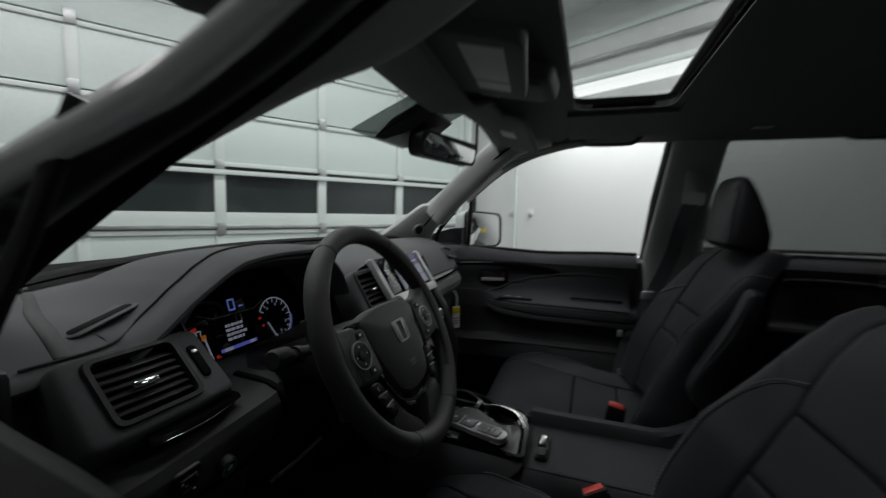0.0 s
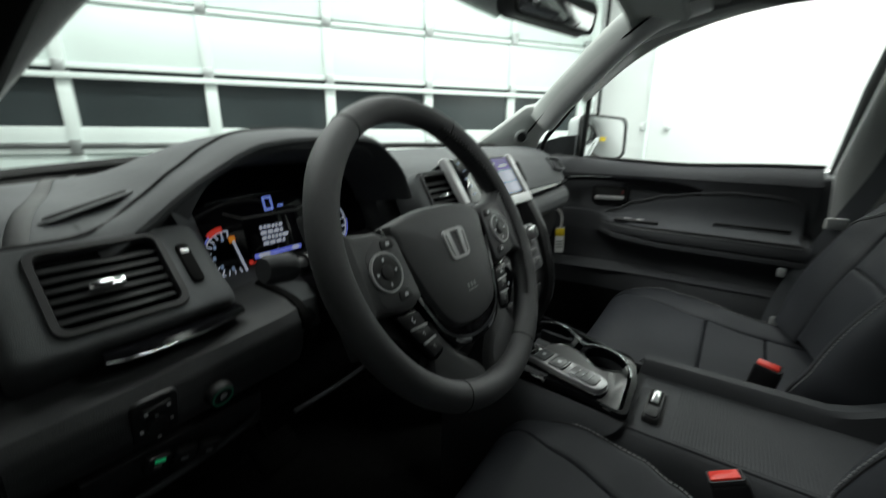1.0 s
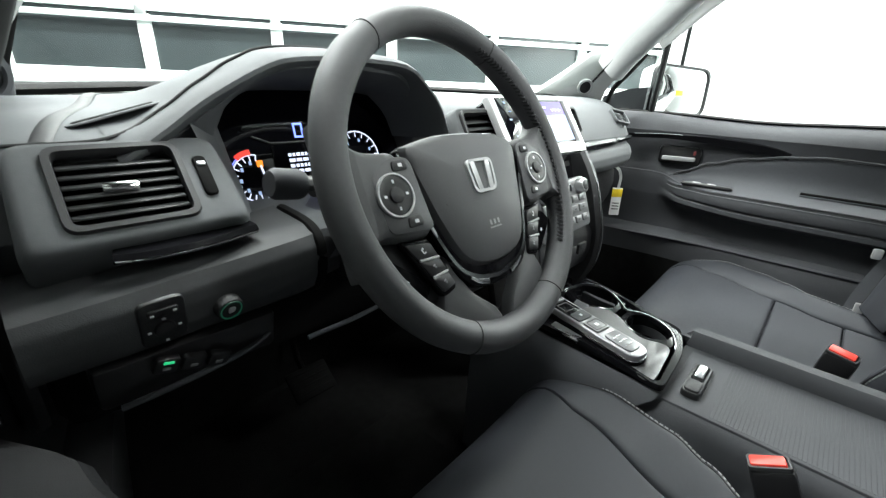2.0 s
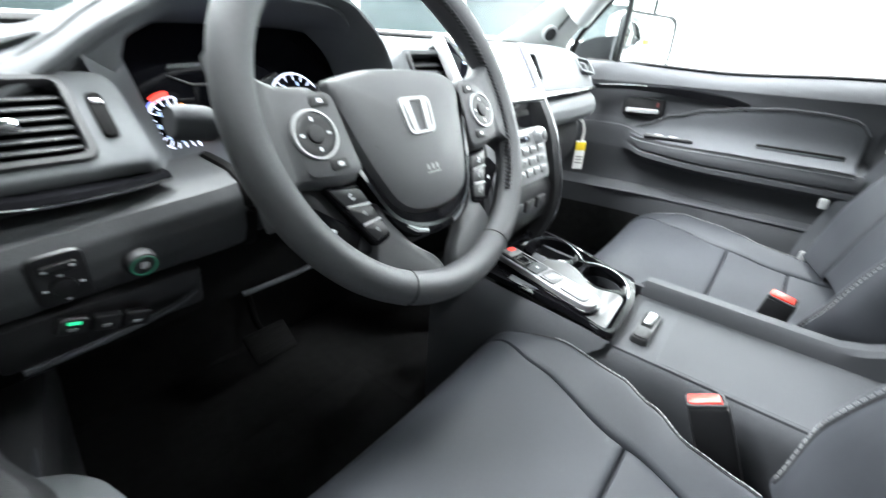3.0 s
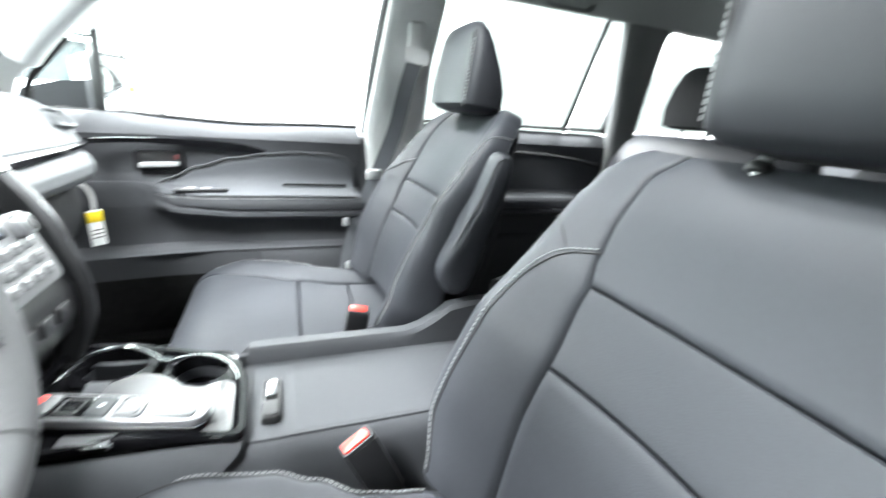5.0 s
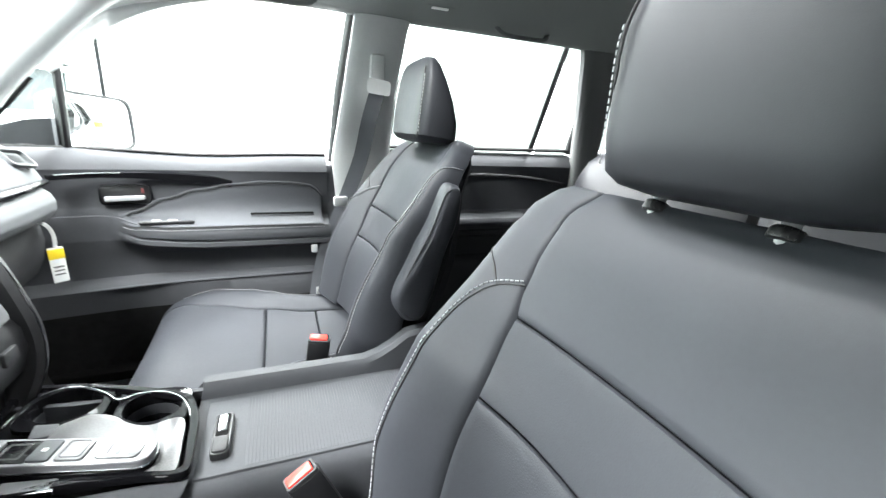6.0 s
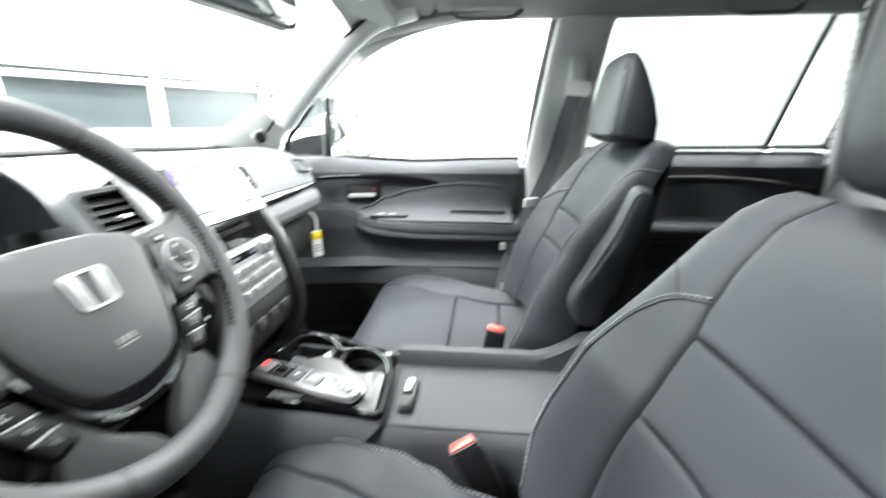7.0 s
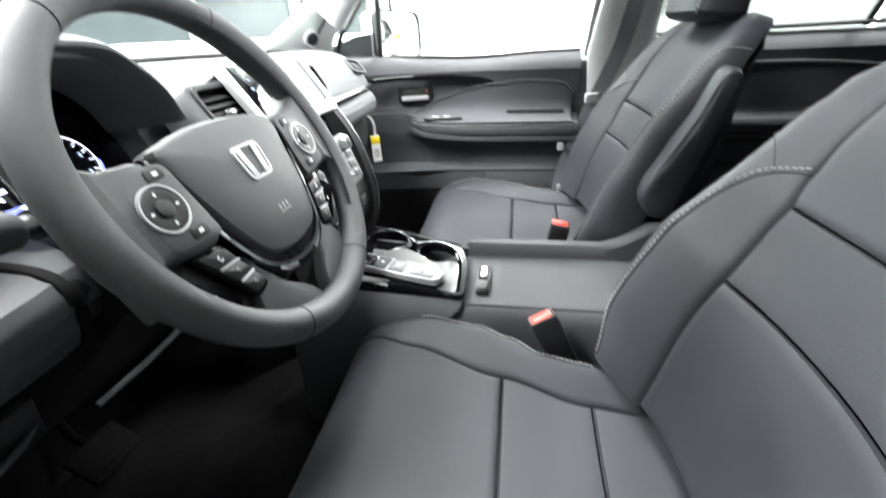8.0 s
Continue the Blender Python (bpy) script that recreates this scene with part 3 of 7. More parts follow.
part("tail_panel", rbox((1.5, 0.06, 0.75), at(0, -2.62, 0.9), 0.03), DOOR_TRIM, car)
tg = part("tail_glass", rbox((1.28, 0.006, 0.36), pose(0, -2.55, 1.46, -20, 0, 0), 0.001), TINT, car)
tg.visible_shadow = False
part("front_body", loft([[Vector((sx, y, z)) for sx, z in ((-0.95, 0.35), (-0.95, 0.95), (-0.86, zt), (0.86, zt), (0.95, 0.95), (0.95, 0.35))] for y, zt in ((0.72, 1.16), (1.05, 1.13), (1.35, 1.09), (1.50, 1.02))]), CAR_PAINT, car, "white hood and front wings")
for s in (-1, 1):
    part("header_end", rbox((0.10, 0.10, 0.03), pose(s * 0.56, 0.02, 1.632, 0, s * 20, 0), 0.012), HEADLINER, car)
header = []
for i in range(33):
    u = -1 + i / 16
    low = min(1.0, max(0.0, (0.15 - u) / 0.35))
    header.append(shield_point(u, 1.0) + Vector((0, -0.03 + 0.005 * low, 0.006 - 0.042 * low * low * (3 - 2 * low))))
part("header_trim", sweep(header, oval(0.05, 0.012, 10, 3)), HEADLINER, car)

# overhead console, visors, handles, mirror
oc = thing("overhead_console", (0, -0.03, 1.64), "grey overhead console with map lamps", "overhead console")
OCM = pose(0.0, -0.060, 1.664, 10, 0, 0)
part("housing", slab(rounded([(-0.105, -0.11), (0.105, -0.11), (0.085, 0.11), (-0.085, 0.11)], 0.03), OCM @ pose(0, 0, 0.012, 180, 0, 0), 0.032, 0.01), HEADLINER, oc)
for s in (-1, 1):
    part("map_lamp", slab(rounded(rect(0.055, 0.05), 0.008), OCM @ pose(s * 0.045, 0.045, -0.018, 180, 0, 0), 0.006, 0.002), PAPER, oc, "clear lamp lens")
part("bin_door", slab(rounded(rect(0.14, 0.085), 0.015), OCM @ pose(0, -0.045, -0.018, 180, 0, 0), 0.006, 0.002), HEADLINER, oc)
part("switch", slab(rounded(rect(0.07, 0.02), 0.006), OCM @ pose(0, 0.08, -0.016, 180, 0, 0), 0.008, 0.002), BLACK, oc)


def visor(s):
    v = thing("sun_visor", (s * 0.33, -0.02, 1.62), "grey cloth sun visor with a printed card, folded up", "sun visor", group="sun visors")
    m = pose(s * 0.335, -0.010, 1.622, 16, s * 7, 0) if s > 0 else pose(-0.265, -0.072, 1.612, 10, -4, 8)
    part("panel", slab(rounded(rect(0.36, 0.15), 0.03), m @ pose(0, 0, 0, 180, 0, 0), 0.018, 0.007), HEADLINER, v)
    part("card", slab(rect(0.062, 0.045, 0.0, 0.0) if s > 0 else rect(0.260, 0.060, -0.020, 0.018), m @ pose(0, 0, -0.0172, 180, 0, 0), 0.0015, 0.0004), PAPER, v, "printed card")
    if s < 0:
        part("card_line", slab(rect(0.004, 0.060, 0.040, 0.018), m @ pose(0, 0, -0.0188, 180, 0, 0), 0.0006, 0.0001), BLACK, v)
    part("rod", tube([m @ Vector((-s * 0.17, 0.065, -0.006)), m @ Vector((s * 0.17, 0.065, -0.006))], 0.006, 8), BLACK, v)
    return v


visor(-1)
visor(1)
for s, y in ((1, -0.30), (1, -1.02), (-1, -0.30), (-1, -1.02)):
    h = thing("grab_handle", (s * 0.64, y, 1.62), "grey fold-up grab handle above the door", "grab handle", group="grab handles")
    pts = smooth_path([Vector((s * 0.626, y - 0.100, 1.646)), Vector((s * 0.612, y - 0.088, 1.622)), Vector((s * 0.604, y - 0.065, 1.608)), Vector((s * 0.602, y, 1.606)), Vector((s * 0.604, y + 0.065, 1.608)), Vector((s * 0.612, y + 0.088, 1.622)), Vector((s * 0.626, y + 0.100, 1.646))], 4)
    part("grip", sweep(pts, oval(0.009, 0.006, 10, 3)), HEADLINER, h)
    part("recess", slab(rounded(rect(0.17, 0.030), 0.012), axes((s * 0.628, y, 1.640), (0, -s, 0), (-0.75, 0, s * 0.3)) @ at(0, 0, -0.002), 0.004, 0.001), PILLAR, h)
    for e in (-0.1, 0.1):
        part("mount", rbox((0.025, 0.03, 0.016), at(s * 0.622, y + e, 1.644), 0.005), HEADLINER, h)
cl = thing("coat_lamp", (0.62, -0.80, 1.64), "small grey roof lamp beside the handle", "lamp")
part("housing", slab(rounded(rect(0.05, 0.09), 0.01), pose(0.57, -0.72, 1.652, 180, 0, 0), 0.012, 0.004), HEADLINER, cl)
part("lens", slab(rounded(rect(0.03, 0.05), 0.006), pose(0.57, -0.72, 1.641, 180, 0, 0), 0.004, 0.001), PAPER, cl)

rv = thing("rear_view_mirror", (0.03, 0.17, 1.58), "black rear view mirror on a stalk below the sensor box", "mirror")
part("sensor_box", loft([[Vector((x, y, z)) for x, y, z in ring] for ring in (
    [(-0.075, 0.225, 1.535), (0.075, 0.225, 1.535), (0.075, 0.20, 1.53), (-0.075, 0.20, 1.53)],
    [(-0.07, 0.185, 1.575), (0.07, 0.185, 1.575), (0.07, 0.145, 1.545), (-0.07, 0.145, 1.545)],
    [(-0.06, 0.115, 1.615), (0.06, 0.115, 1.615), (0.055, 0.08, 1.585), (-0.055, 0.08, 1.585)])]), BLACK, rv)
MM = axes((0.045, 0.085, 1.520), (0.96, -0.28, 0.0), (0.0, -0.12, 1.0))
part("stalk", tube([(0.02, 0.15, 1.56), (0.03, 0.115, 1.535), (0.045, 0.09, 1.52)], 0.011, 10), BLACK, rv)
part("shell", slab(rounded([(-0.118, -0.025), (0.118, -0.030), (0.122, 0.028), (-0.114, 0.034)], 0.022), MM @ pose(0, 0, 0.006), -0.03, -0.008), BLACK, rv)
part("mirror_glass", slab(rounded([(-0.108, -0.019), (0.108, -0.023), (0.112, 0.022), (-0.105, 0.027)], 0.018), MM @ pose(0, 0, 0.0055), 0.002, 0.0005), MIRROR, rv)

# ---- dashboard ----
dash = thing("dashboard", (0, 0.3, 1.0), "dark grained dashboard with silver centre stack", "dashboard")


def fascia_set(x):
    """How far the passenger side is set back from its middle."""
    return 0.25 * max(0, x - 0.40) ** 2 + 3.0 * max(0, x - 0.60) ** 2 - 0.030 * math.exp(-((x - 0.12) / 0.08) ** 2)


def dash_profile(x):
    """Points (y, z) from the windshield base over the brow and down the face."""
    a = abs(x)
    yb = 0.655 - 0.21 * (a / 0.70) ** 2
    hump = sum(lerp_table(x + d, [(-0.645, 0.0), (-0.603, 0.10), (-0.568, 0.45), (-0.533, 0.78), (-0.50, 1.05), (-0.47, 1.16), (-0.41, 1.20), (-0.32, 1.14), (-0.283, 0.80), (-0.255, 0.42), (-0.235, 0.12), (-0.21, 0.0)]) for d in (-0.018, -0.009, 0.0, 0.009, 0.018)) / 5
    mid = math.exp(-((x - 0.01) / 0.21) ** 6)
    rightness = 1 / (1 + math.exp(-(x - 0.12) / 0.03))
    well = 1 / (1 + math.exp(-(x + 0.534) / 0.006)) / (1 + math.exp((x + 0.258) / 0.005))
    brow_y = 0.262 - 0.040 * hump - 0.055 * mid - 0.032 * (1 - hump) / (1 + math.exp((x + 0.5) / 0.03))
    z_top = 1.232 + 0.014 * mid * (1 - hump) + 0.060 * hump
    lo_y = 0.205
    left = [(yb, 1.243), (yb - 0.06, 1.250 + 0.004 * hump), (0.5 * (yb + brow_y) + 0.03, z_top + 0.006 - 0.018 * hump), (brow_y + 0.07, z_top + 0.002 + 0.003 * hump),
            (brow_y + 0.014, z_top - 0.010 + 0.012 * hump), (brow_y - 0.012, z_top - 0.024 + 0.012 * hump), (brow_y - 0.006 + 0.02 * well, z_top - 0.034 + 0.008 * hump),
            (lo_y + 0.045 + 0.095 * well, 1.185 + 0.06 * well), (lo_y + 0.02 + 0.12 * well, 1.150), (lo_y + 0.03 + 0.11 * well, 1.128), (lo_y + 0.10 + 0.06 * well, 1.05), (0.36, 1.0)]
    e = fascia_set(x)
    right = [(yb, 1.243), (yb - 0.05, 1.253), (0.5 * (yb + 0.30) + 0.03 + 0.4 * e, 1.259), (0.345 + 0.7 * e, 1.252), (0.292 + e, 1.236), (0.260 + e, 1.212),
             (0.240 + e, 1.186), (0.228 + e, 1.164), (0.224 + e, 1.148), (0.236 + e, 1.130), (0.28 + e, 1.08), (0.36, 1.0)]
    return [(a0 + (b0 - a0) * rightness, a1 + (b1 - a1) * rightness) for (a0, a1), (b0, b1) in zip(left, right)]


def dash_z(x, y):
    pts = smooth_path([Vector((x, py, pz)) for py, pz in dash_profile(x)], 6)
    for q0, q1 in zip(pts, pts[1:]):
        if q1.y <= y <= q0.y:
            return q0.z + (q1.z - q0.z) * (q0.y - y) / max(1e-6, q0.y - q1.y)
    return pts[0].z


xs = [-0.735 + 1.385 * i / 142 for i in range(143)]
rings = []
for x in xs:
    rings.append(smooth_path([Vector((x, y, z)) for y, z in dash_profile(x)], 3))
part("dash_top", loft(rings, closed=False), DASH, dash, "soft grained dash top")
part("dash_core", rbox((1.34, 0.22, 0.18), at(-0.05, 0.51, 1.11), 0.02), BLACK, dash)
# stitched line along the dash top on the driver's side
line = [Vector((x, y, dash_z(x, y) + 0.0020)) for x, y in [(q.x, q.y) for q in smooth_path([(-0.72, 0.232, 0), (-0.64, 0.234, 0), (-0.60, 0.251, 0), (-0.55, 0.254, 0), (-0.50, 0.254, 0), (-0.44, 0.252, 0), (-0.36, 0.252, 0), (-0.28, 0.246, 0)], 8)]]
part("stitch_groove", sweep(line, oval(0.0016, 0.0016, 6)), SEAM, dash)
# shade of the valley between the dash and its end piece, laid on as a dark strip
valley = [Vector((q.x, q.y, dash_z(q.x, q.y) + 0.0006)) for q in smooth_path([(-0.556, 0.560, 0), (-0.598, 0.470, 0), (-0.634, 0.385, 0), (-0.664, 0.300, 0), (-0.684, 0.235, 0)], 6)]
part("dash_valley_shade", sweep(valley, oval(0.008, 0.0018, 10), scales=[0.25 + 0.75 * min(1, i / 12) for i in range(len(valley))]), DASH_FACE, dash, "dark strip painted in as the shade of the dash valley")
# defroster slot
da, db, dc = (Vector((x, y, dash_z(x, y))) for x, y in ((-0.655, 0.276), (-0.590, 0.284), (-0.625, 0.310)))
DF = axes((da + db) / 2 + Vector((0, 0, -0.0008)), db - da, dc - da)
part("defroster_frame", slab(rounded(rect(0.084, 0.032), 0.013), DF, 0.0016, 0.0008), DASH, dash)
part("defroster_slot", slab(rounded([(-0.036, -0.006), (0.036, -0.009), (0.037, 0.004), (-0.034, 0.010)], 0.006), DF @ at(0, 0, 0.0005), 0.0016, 0.0003), DEEP, dash)


def vent_module(corners, r, w, h, m):
    """A soft raised surround with an opening for a vent of that size."""
    o_, i_ = rounded(corners, r, 6), rounded(rect(w, h), 0.010, 6)
    rows = []
    for k, z in ((0.0, -0.045), (0.0, -0.012), (0.06, -0.004), (0.16, 0.002), (0.32, 0.0045), (0.6, 0.0052), (1.0, 0.0045), (1.0, -0.016)):
        rows.append([m @ Vector((a[0] + (b[0] - a[0]) * k, a[1] + (b[1] - a[1]) * k, z)) for a, b in zip(o_, i_)])
    return loft(rows, cap=False)


def air_vent(name, m, w, h, slats, label, knob=True, deep=False, frame_m=None, slat_m=None):
    """A vent in the plane of m: frame, dark well, slats that tilt and a bright tab."""
    v = part(name, ringslab(rounded(rect(w, h), 0.012), rounded(rect(w - 0.013, h - 0.012), 0.008), m, 0.009, 0.003), frame_m or DASH_FACE, dash, label)
    part("well", slab(rounded(rect(w - 0.012, h - 0.010), 0.008), m @ at(0, 0, -0.010), 0.016 if deep else 0.003, 0.001), DEEP, v)
    for i in range(slats):
        y = (h - 0.024) * (-0.5 + (i + 0.5) / slats)
        part("slat", rbox((w - 0.014, 0.0090, 0.0020), m @ pose(0, y, 0.001, -40, 0, 0), 0.0008, 1), slat_m or SLAT, v)
    if knob:
        part("tab", rbox((w * 0.27, 0.0062, 0.008), m @ at(-0.004, -0.003, 0.0075), 0.002), CHROME, v, "chrome vent tab")
    return v


VL = axes((-0.643, 0.182, 1.187), (1, -0.02, 0.0), (0, 0.70, 0.71))
part("vent_module", vent_module([(-0.076, -0.053), (0.090, -0.049), (0.084, 0.046), (-0.070, 0.048)], 0.014, 0.092, 0.077, VL), DASH, dash)
air_vent("air_vent", VL, 0.094, 0.079, 6, "black slatted air vent with a chrome tab")
wheelw = part("thumb_wheel", slab(rounded(rect(0.011, 0.043), 0.005), VL @ at(0.0600, 0.0, 0.002), 0.006, 0.002), DEEP, dash)
part("thumb_mark", rbox((0.007, 0.004, 0.002), VL @ at(0.0600, 0.012, 0.0082), 0.0006), SILVER, wheelw)
# bright strip below the vent
strip = smooth_path([(-0.668, 0.144, 1.142), (-0.645, 0.140, 1.1405), (-0.60, 0.140, 1.1405), (-0.556, 0.149, 1.142)], 5)
part("gloss_strip", sweep(strip, [(-0.022, -0.003), (0.004, -0.004), (0.006, 0.0), (0.003, 0.004), (-0.022, 0.008)]), PIANO, dash, "gloss black strip")
part("chrome_strip", sweep([q + Vector((0, -0.0055, -0.0015)) for q in strip], oval(0.0010, 0.0012, 8)), CHROME, dash, "chrome strip")


# knee panel
def knee(u, v):
    x = -0.735 + (u + 1) / 2 * 0.475
    k = 1 - 0.5 * max(0, u - 0.2)
    prof = [(0.215, 1.134), (0.148, 1.131), (0.129, 1.124), (0.1225, 1.112), (0.1215, 1.098), (0.124, 1.082), (0.133, 1.066), (0.147, 1.057), (0.20, 1.052)]
    t = v * (len(prof) - 1)
    i = min(int(t), len(prof) - 2)
    y, z = (prof[i][j] + (prof[i + 1][j] - prof[i][j]) * (t - i) for j in (0, 1))
    return Vector((x, y + 0.035 * max(0, u + 0.1) + 0.02 * max(0, -u - 0.75), z + 0.022 * (u + 0.3) * (1 - 0.85 * v)))


part("knee_panel", sheet(lambda u, v: knee(-1 + (u + 1) * 0.485, v), 16, 36, 0.004), KNEE, dash, "black lower knee panel")
part("column_surround", sheet(lambda u, v: knee(-0.03 + (u + 1) * 0.515, v) + Vector((0, 0.034, -0.012)), 16, 30, 0.004), DASH_FACE, dash, "dark panel round the steering column")
gap = [knee(-0.03, v) + Vector((0.004, 0.0, 0.0)) for v in (0.02, 0.10, 0.2, 0.32, 0.45, 0.6, 0.72, 0.85, 0.97)]
part("column_gap", sweep(smooth_path(gap, 3), oval(0.006, 0.004, 8)), DEEP, dash)
# near-black filler under the dash, its colour standing in for the footwell's shade
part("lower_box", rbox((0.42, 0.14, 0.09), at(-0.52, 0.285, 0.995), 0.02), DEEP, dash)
part("button_panel", rbox((0.150, 0.030, 0.046), pose(-0.628, 0.152, 1.037, 14, 0, 0), 0.006), BLACK, dash, "black panel with a row of buttons")
part("under_strip", tube(smooth_path([(-0.690, 0.134, 1.016), (-0.640, 0.132, 1.019), (-0.585, 0.134, 1.024), (-0.560, 0.140, 1.030)], 4), 0.0030, 8), CONSOLE, dash, "lower edge of the button panel")
part("cover_edge", tube(smooth_path([(-0.520, 0.134, 1.008), (-0.465, 0.132, 1.009), (-0.408, 0.134, 1.011)], 4), 0.0030, 8), CONSOLE, dash, "edge of the column cover")
SW = axes((-0.650, 0.1245, 1.089), (1, 0.03, 0.02), (0, -0.30, 1))
sp = part("mirror_switch_panel", slab(rounded(rect(0.034, 0.048), 0.008), SW, 0.0040, 0.002), BLACK, dash, "black mirror adjuster panel")
part("selector", slab(rounded(rect(0.022, 0.008), 0.003), SW @ at(0, 0.013, 0.003), 0.004, 0.001), BLACK, sp)
part("direction_pad", slab([(0.008 * math.cos(a), 0.008 * math.sin(a)) for a in [i * math.pi / 10 for i in range(20)]], SW @ at(0, -0.006, 0.003), 0.004, 0.0015), BLACK, sp)
for dx, dy in ((0.011, -0.006), (-0.011, -0.006), (0, 0.005), (0, -0.017), (-0.008, 0.0135), (0.008, 0.0135)):
    part("mark", rbox((0.0026, 0.0016, 0.001), SW @ at(dx, dy, 0.0048 if abs(dy) < 0.01 else 0.0072), 0), WHITE_INK, sp)
BT = axes((-0.600, 0.1235, 1.084), (1, 0.06, 0.03), (0, -0.30, 1))
eco = part("round_button", cyl(0.0125, 0.0115, 0.010, BT @ at(0, 0, 0.003), 28, 0.002), DASH_FACE, dash, "round economy button with a green lit ring")
part("lit_ring", ringslab([(0.0098 * math.cos(i * math.pi / 14), 0.0098 * math.sin(i * math.pi / 14)) for i in range(28)], [(0.0085 * math.cos(i * math.pi / 14), 0.0085 * math.sin(i * math.pi / 14)) for i in range(28)], BT @ at(0, 0, 0.0078), 0.0008, 0.0002), L_GREEN_DIM, eco)
part("symbol", slab(rounded([(-0.003, -0.003), (0.003, -0.002), (0.004, 0.003), (-0.002, 0.004)], 0.002), BT @ at(0, 0, 0.0078), 0.001, 0.0002), WHITE_INK, eco)
LB = axes((-0.643, 0.1300, 1.043), (1, 0.08, -0.36), (0, -0.35, 1))
for i in range(3):
    k = part("blank_button", slab(rounded(rect(0.019, 0.016), 0.003), LB @ at(-0.012 + 0.022 * i, 0, 0.000), 0.006, 0.0015), BLACK, dash)
    part("icon", rbox((0.006, 0.003, 0.0008), LB @ at(-0.012 + 0.022 * i, -0.002, 0.0063), 0), THREAD, k)
    if i == 0:
        part("indicator", rbox((0.008, 0.0026, 0.001), LB @ at(-0.012, 0.005, 0.0063), 0), L_GREEN, k, "lit green indicator")

# instrument cluster under its hood
HOOD = [(-0.640, 0.202, 1.202), (-0.603, 0.201, 1.226), (-0.568, 0.200, 1.251), (-0.533, 0.200, 1.271), (-0.50, 0.200, 1.287), (-0.47, 0.199, 1.295), (-0.41, 0.198, 1.299), (-0.32, 0.195, 1.296), (-0.283, 0.192, 1.274), (-0.258, 0.188, 1.246), (-0.244, 0.184, 1.21)]
hp = smooth_path(HOOD, 5)
cxh = Vector((-0.40, 0.20, 1.20))
rows = []
for dy, e in ((0.110, -0.006), (0.070, 0.0005), (0.045, 0.0015)):
    rows.append([Vector((q.x, q.y + dy, dash_z(q.x, q.y + dy) + e)) for q in hp])
for k, (dy, sc, dz) in enumerate(((0.022, 1.0, 0.010), (0.008, 1.0, 0.007), (0.001, 1.0, 0.003), (0.0, 0.995, -0.001), (0.005, 0.97, -0.003), (0.05, 0.90, -0.008), (0.10, 0.84, -0.010))):
    rows.append([Vector((cxh.x + (q.x - cxh.x) * sc, q.y + dy, cxh.z + (q.z - cxh.z) * sc + dz)) for q in hp])
part("cluster_hood", loft(rows, closed=False), DASH, dash, "arched hood over the instruments")
CL = axes((-0.405, 0.292, 1.212), (1, 0, 0), (0, 0.30, 1))
cluster = part("instrument_panel", slab(rounded([(-0.150, -0.070), (0.150, -0.070), (0.136, 0.035), (0.085, 0.074), (-0.065, 0.074), (-0.136, 0.020)], 0.02), CL @ at(0, 0, -0.004), 0.004, 0.001), SCREEN_BLACK, dash, "dark instrument cluster with lit gauges")
part("cluster_cheek", loft([[Vector(a), Vector(a).lerp(Vector(b), 0.5) + Vector((0.004, -0.004, 0)), Vector(b)] for a, b in (((-0.580, 0.212, 1.240), (-0.528, 0.294, 1.232)), ((-0.566, 0.200, 1.185), (-0.521, 0.282, 1.185)), ((-0.554, 0.172, 1.128), (-0.512, 0.262, 1.128)))], closed=False), DASH, dash, "side of the instrument well")
part("cluster_shelf", loft([[Vector((x, y, z)) for x in (-0.57, -0.48, -0.40, -0.32, -0.235)] for y, z in ((0.31, 1.142), (0.27, 1.136), (0.225, 1.130), (0.185, 1.128), (0.165, 1.118), (0.165, 1.08))], closed=False), DASH, dash)


def arc(m, cx, cy, r0, r1, a0, a1, n=20):
    bm = bmesh.new()
    lo, hi = [], []
    for i in range(n + 1):
        a = radians(a0 + (a1 - a0) * i / n)
        lo.append(bm.verts.new(m @ Vector((cx + r0 * math.cos(a), cy + r0 * math.sin(a), 0))))
        hi.append(bm.verts.new(m @ Vector((cx + r1 * math.cos(a), cy + r1 * math.sin(a), 0))))
    for i in range(n):
        bm.faces.new((lo[i], lo[i + 1], hi[i + 1], hi[i]))
    return bm


C2 = CL @ at(0, 0, 0.0012)


def disc(r, n=28):
    return [(r * math.cos(2 * math.pi * i / n), r * math.sin(2 * math.pi * i / n)) for i in range(n)]


def bars(m, cells):
    bm = bmesh.new()
    for x, y, w, h in cells:
        vs = [bm.verts.new(m @ Vector(p)) for p in ((x - w / 2, y - h / 2, 0), (x + w / 2, y - h / 2, 0), (x + w / 2, y + h / 2, 0), (x - w / 2, y + h / 2, 0))]
        bm.faces.new(vs)
    return bm


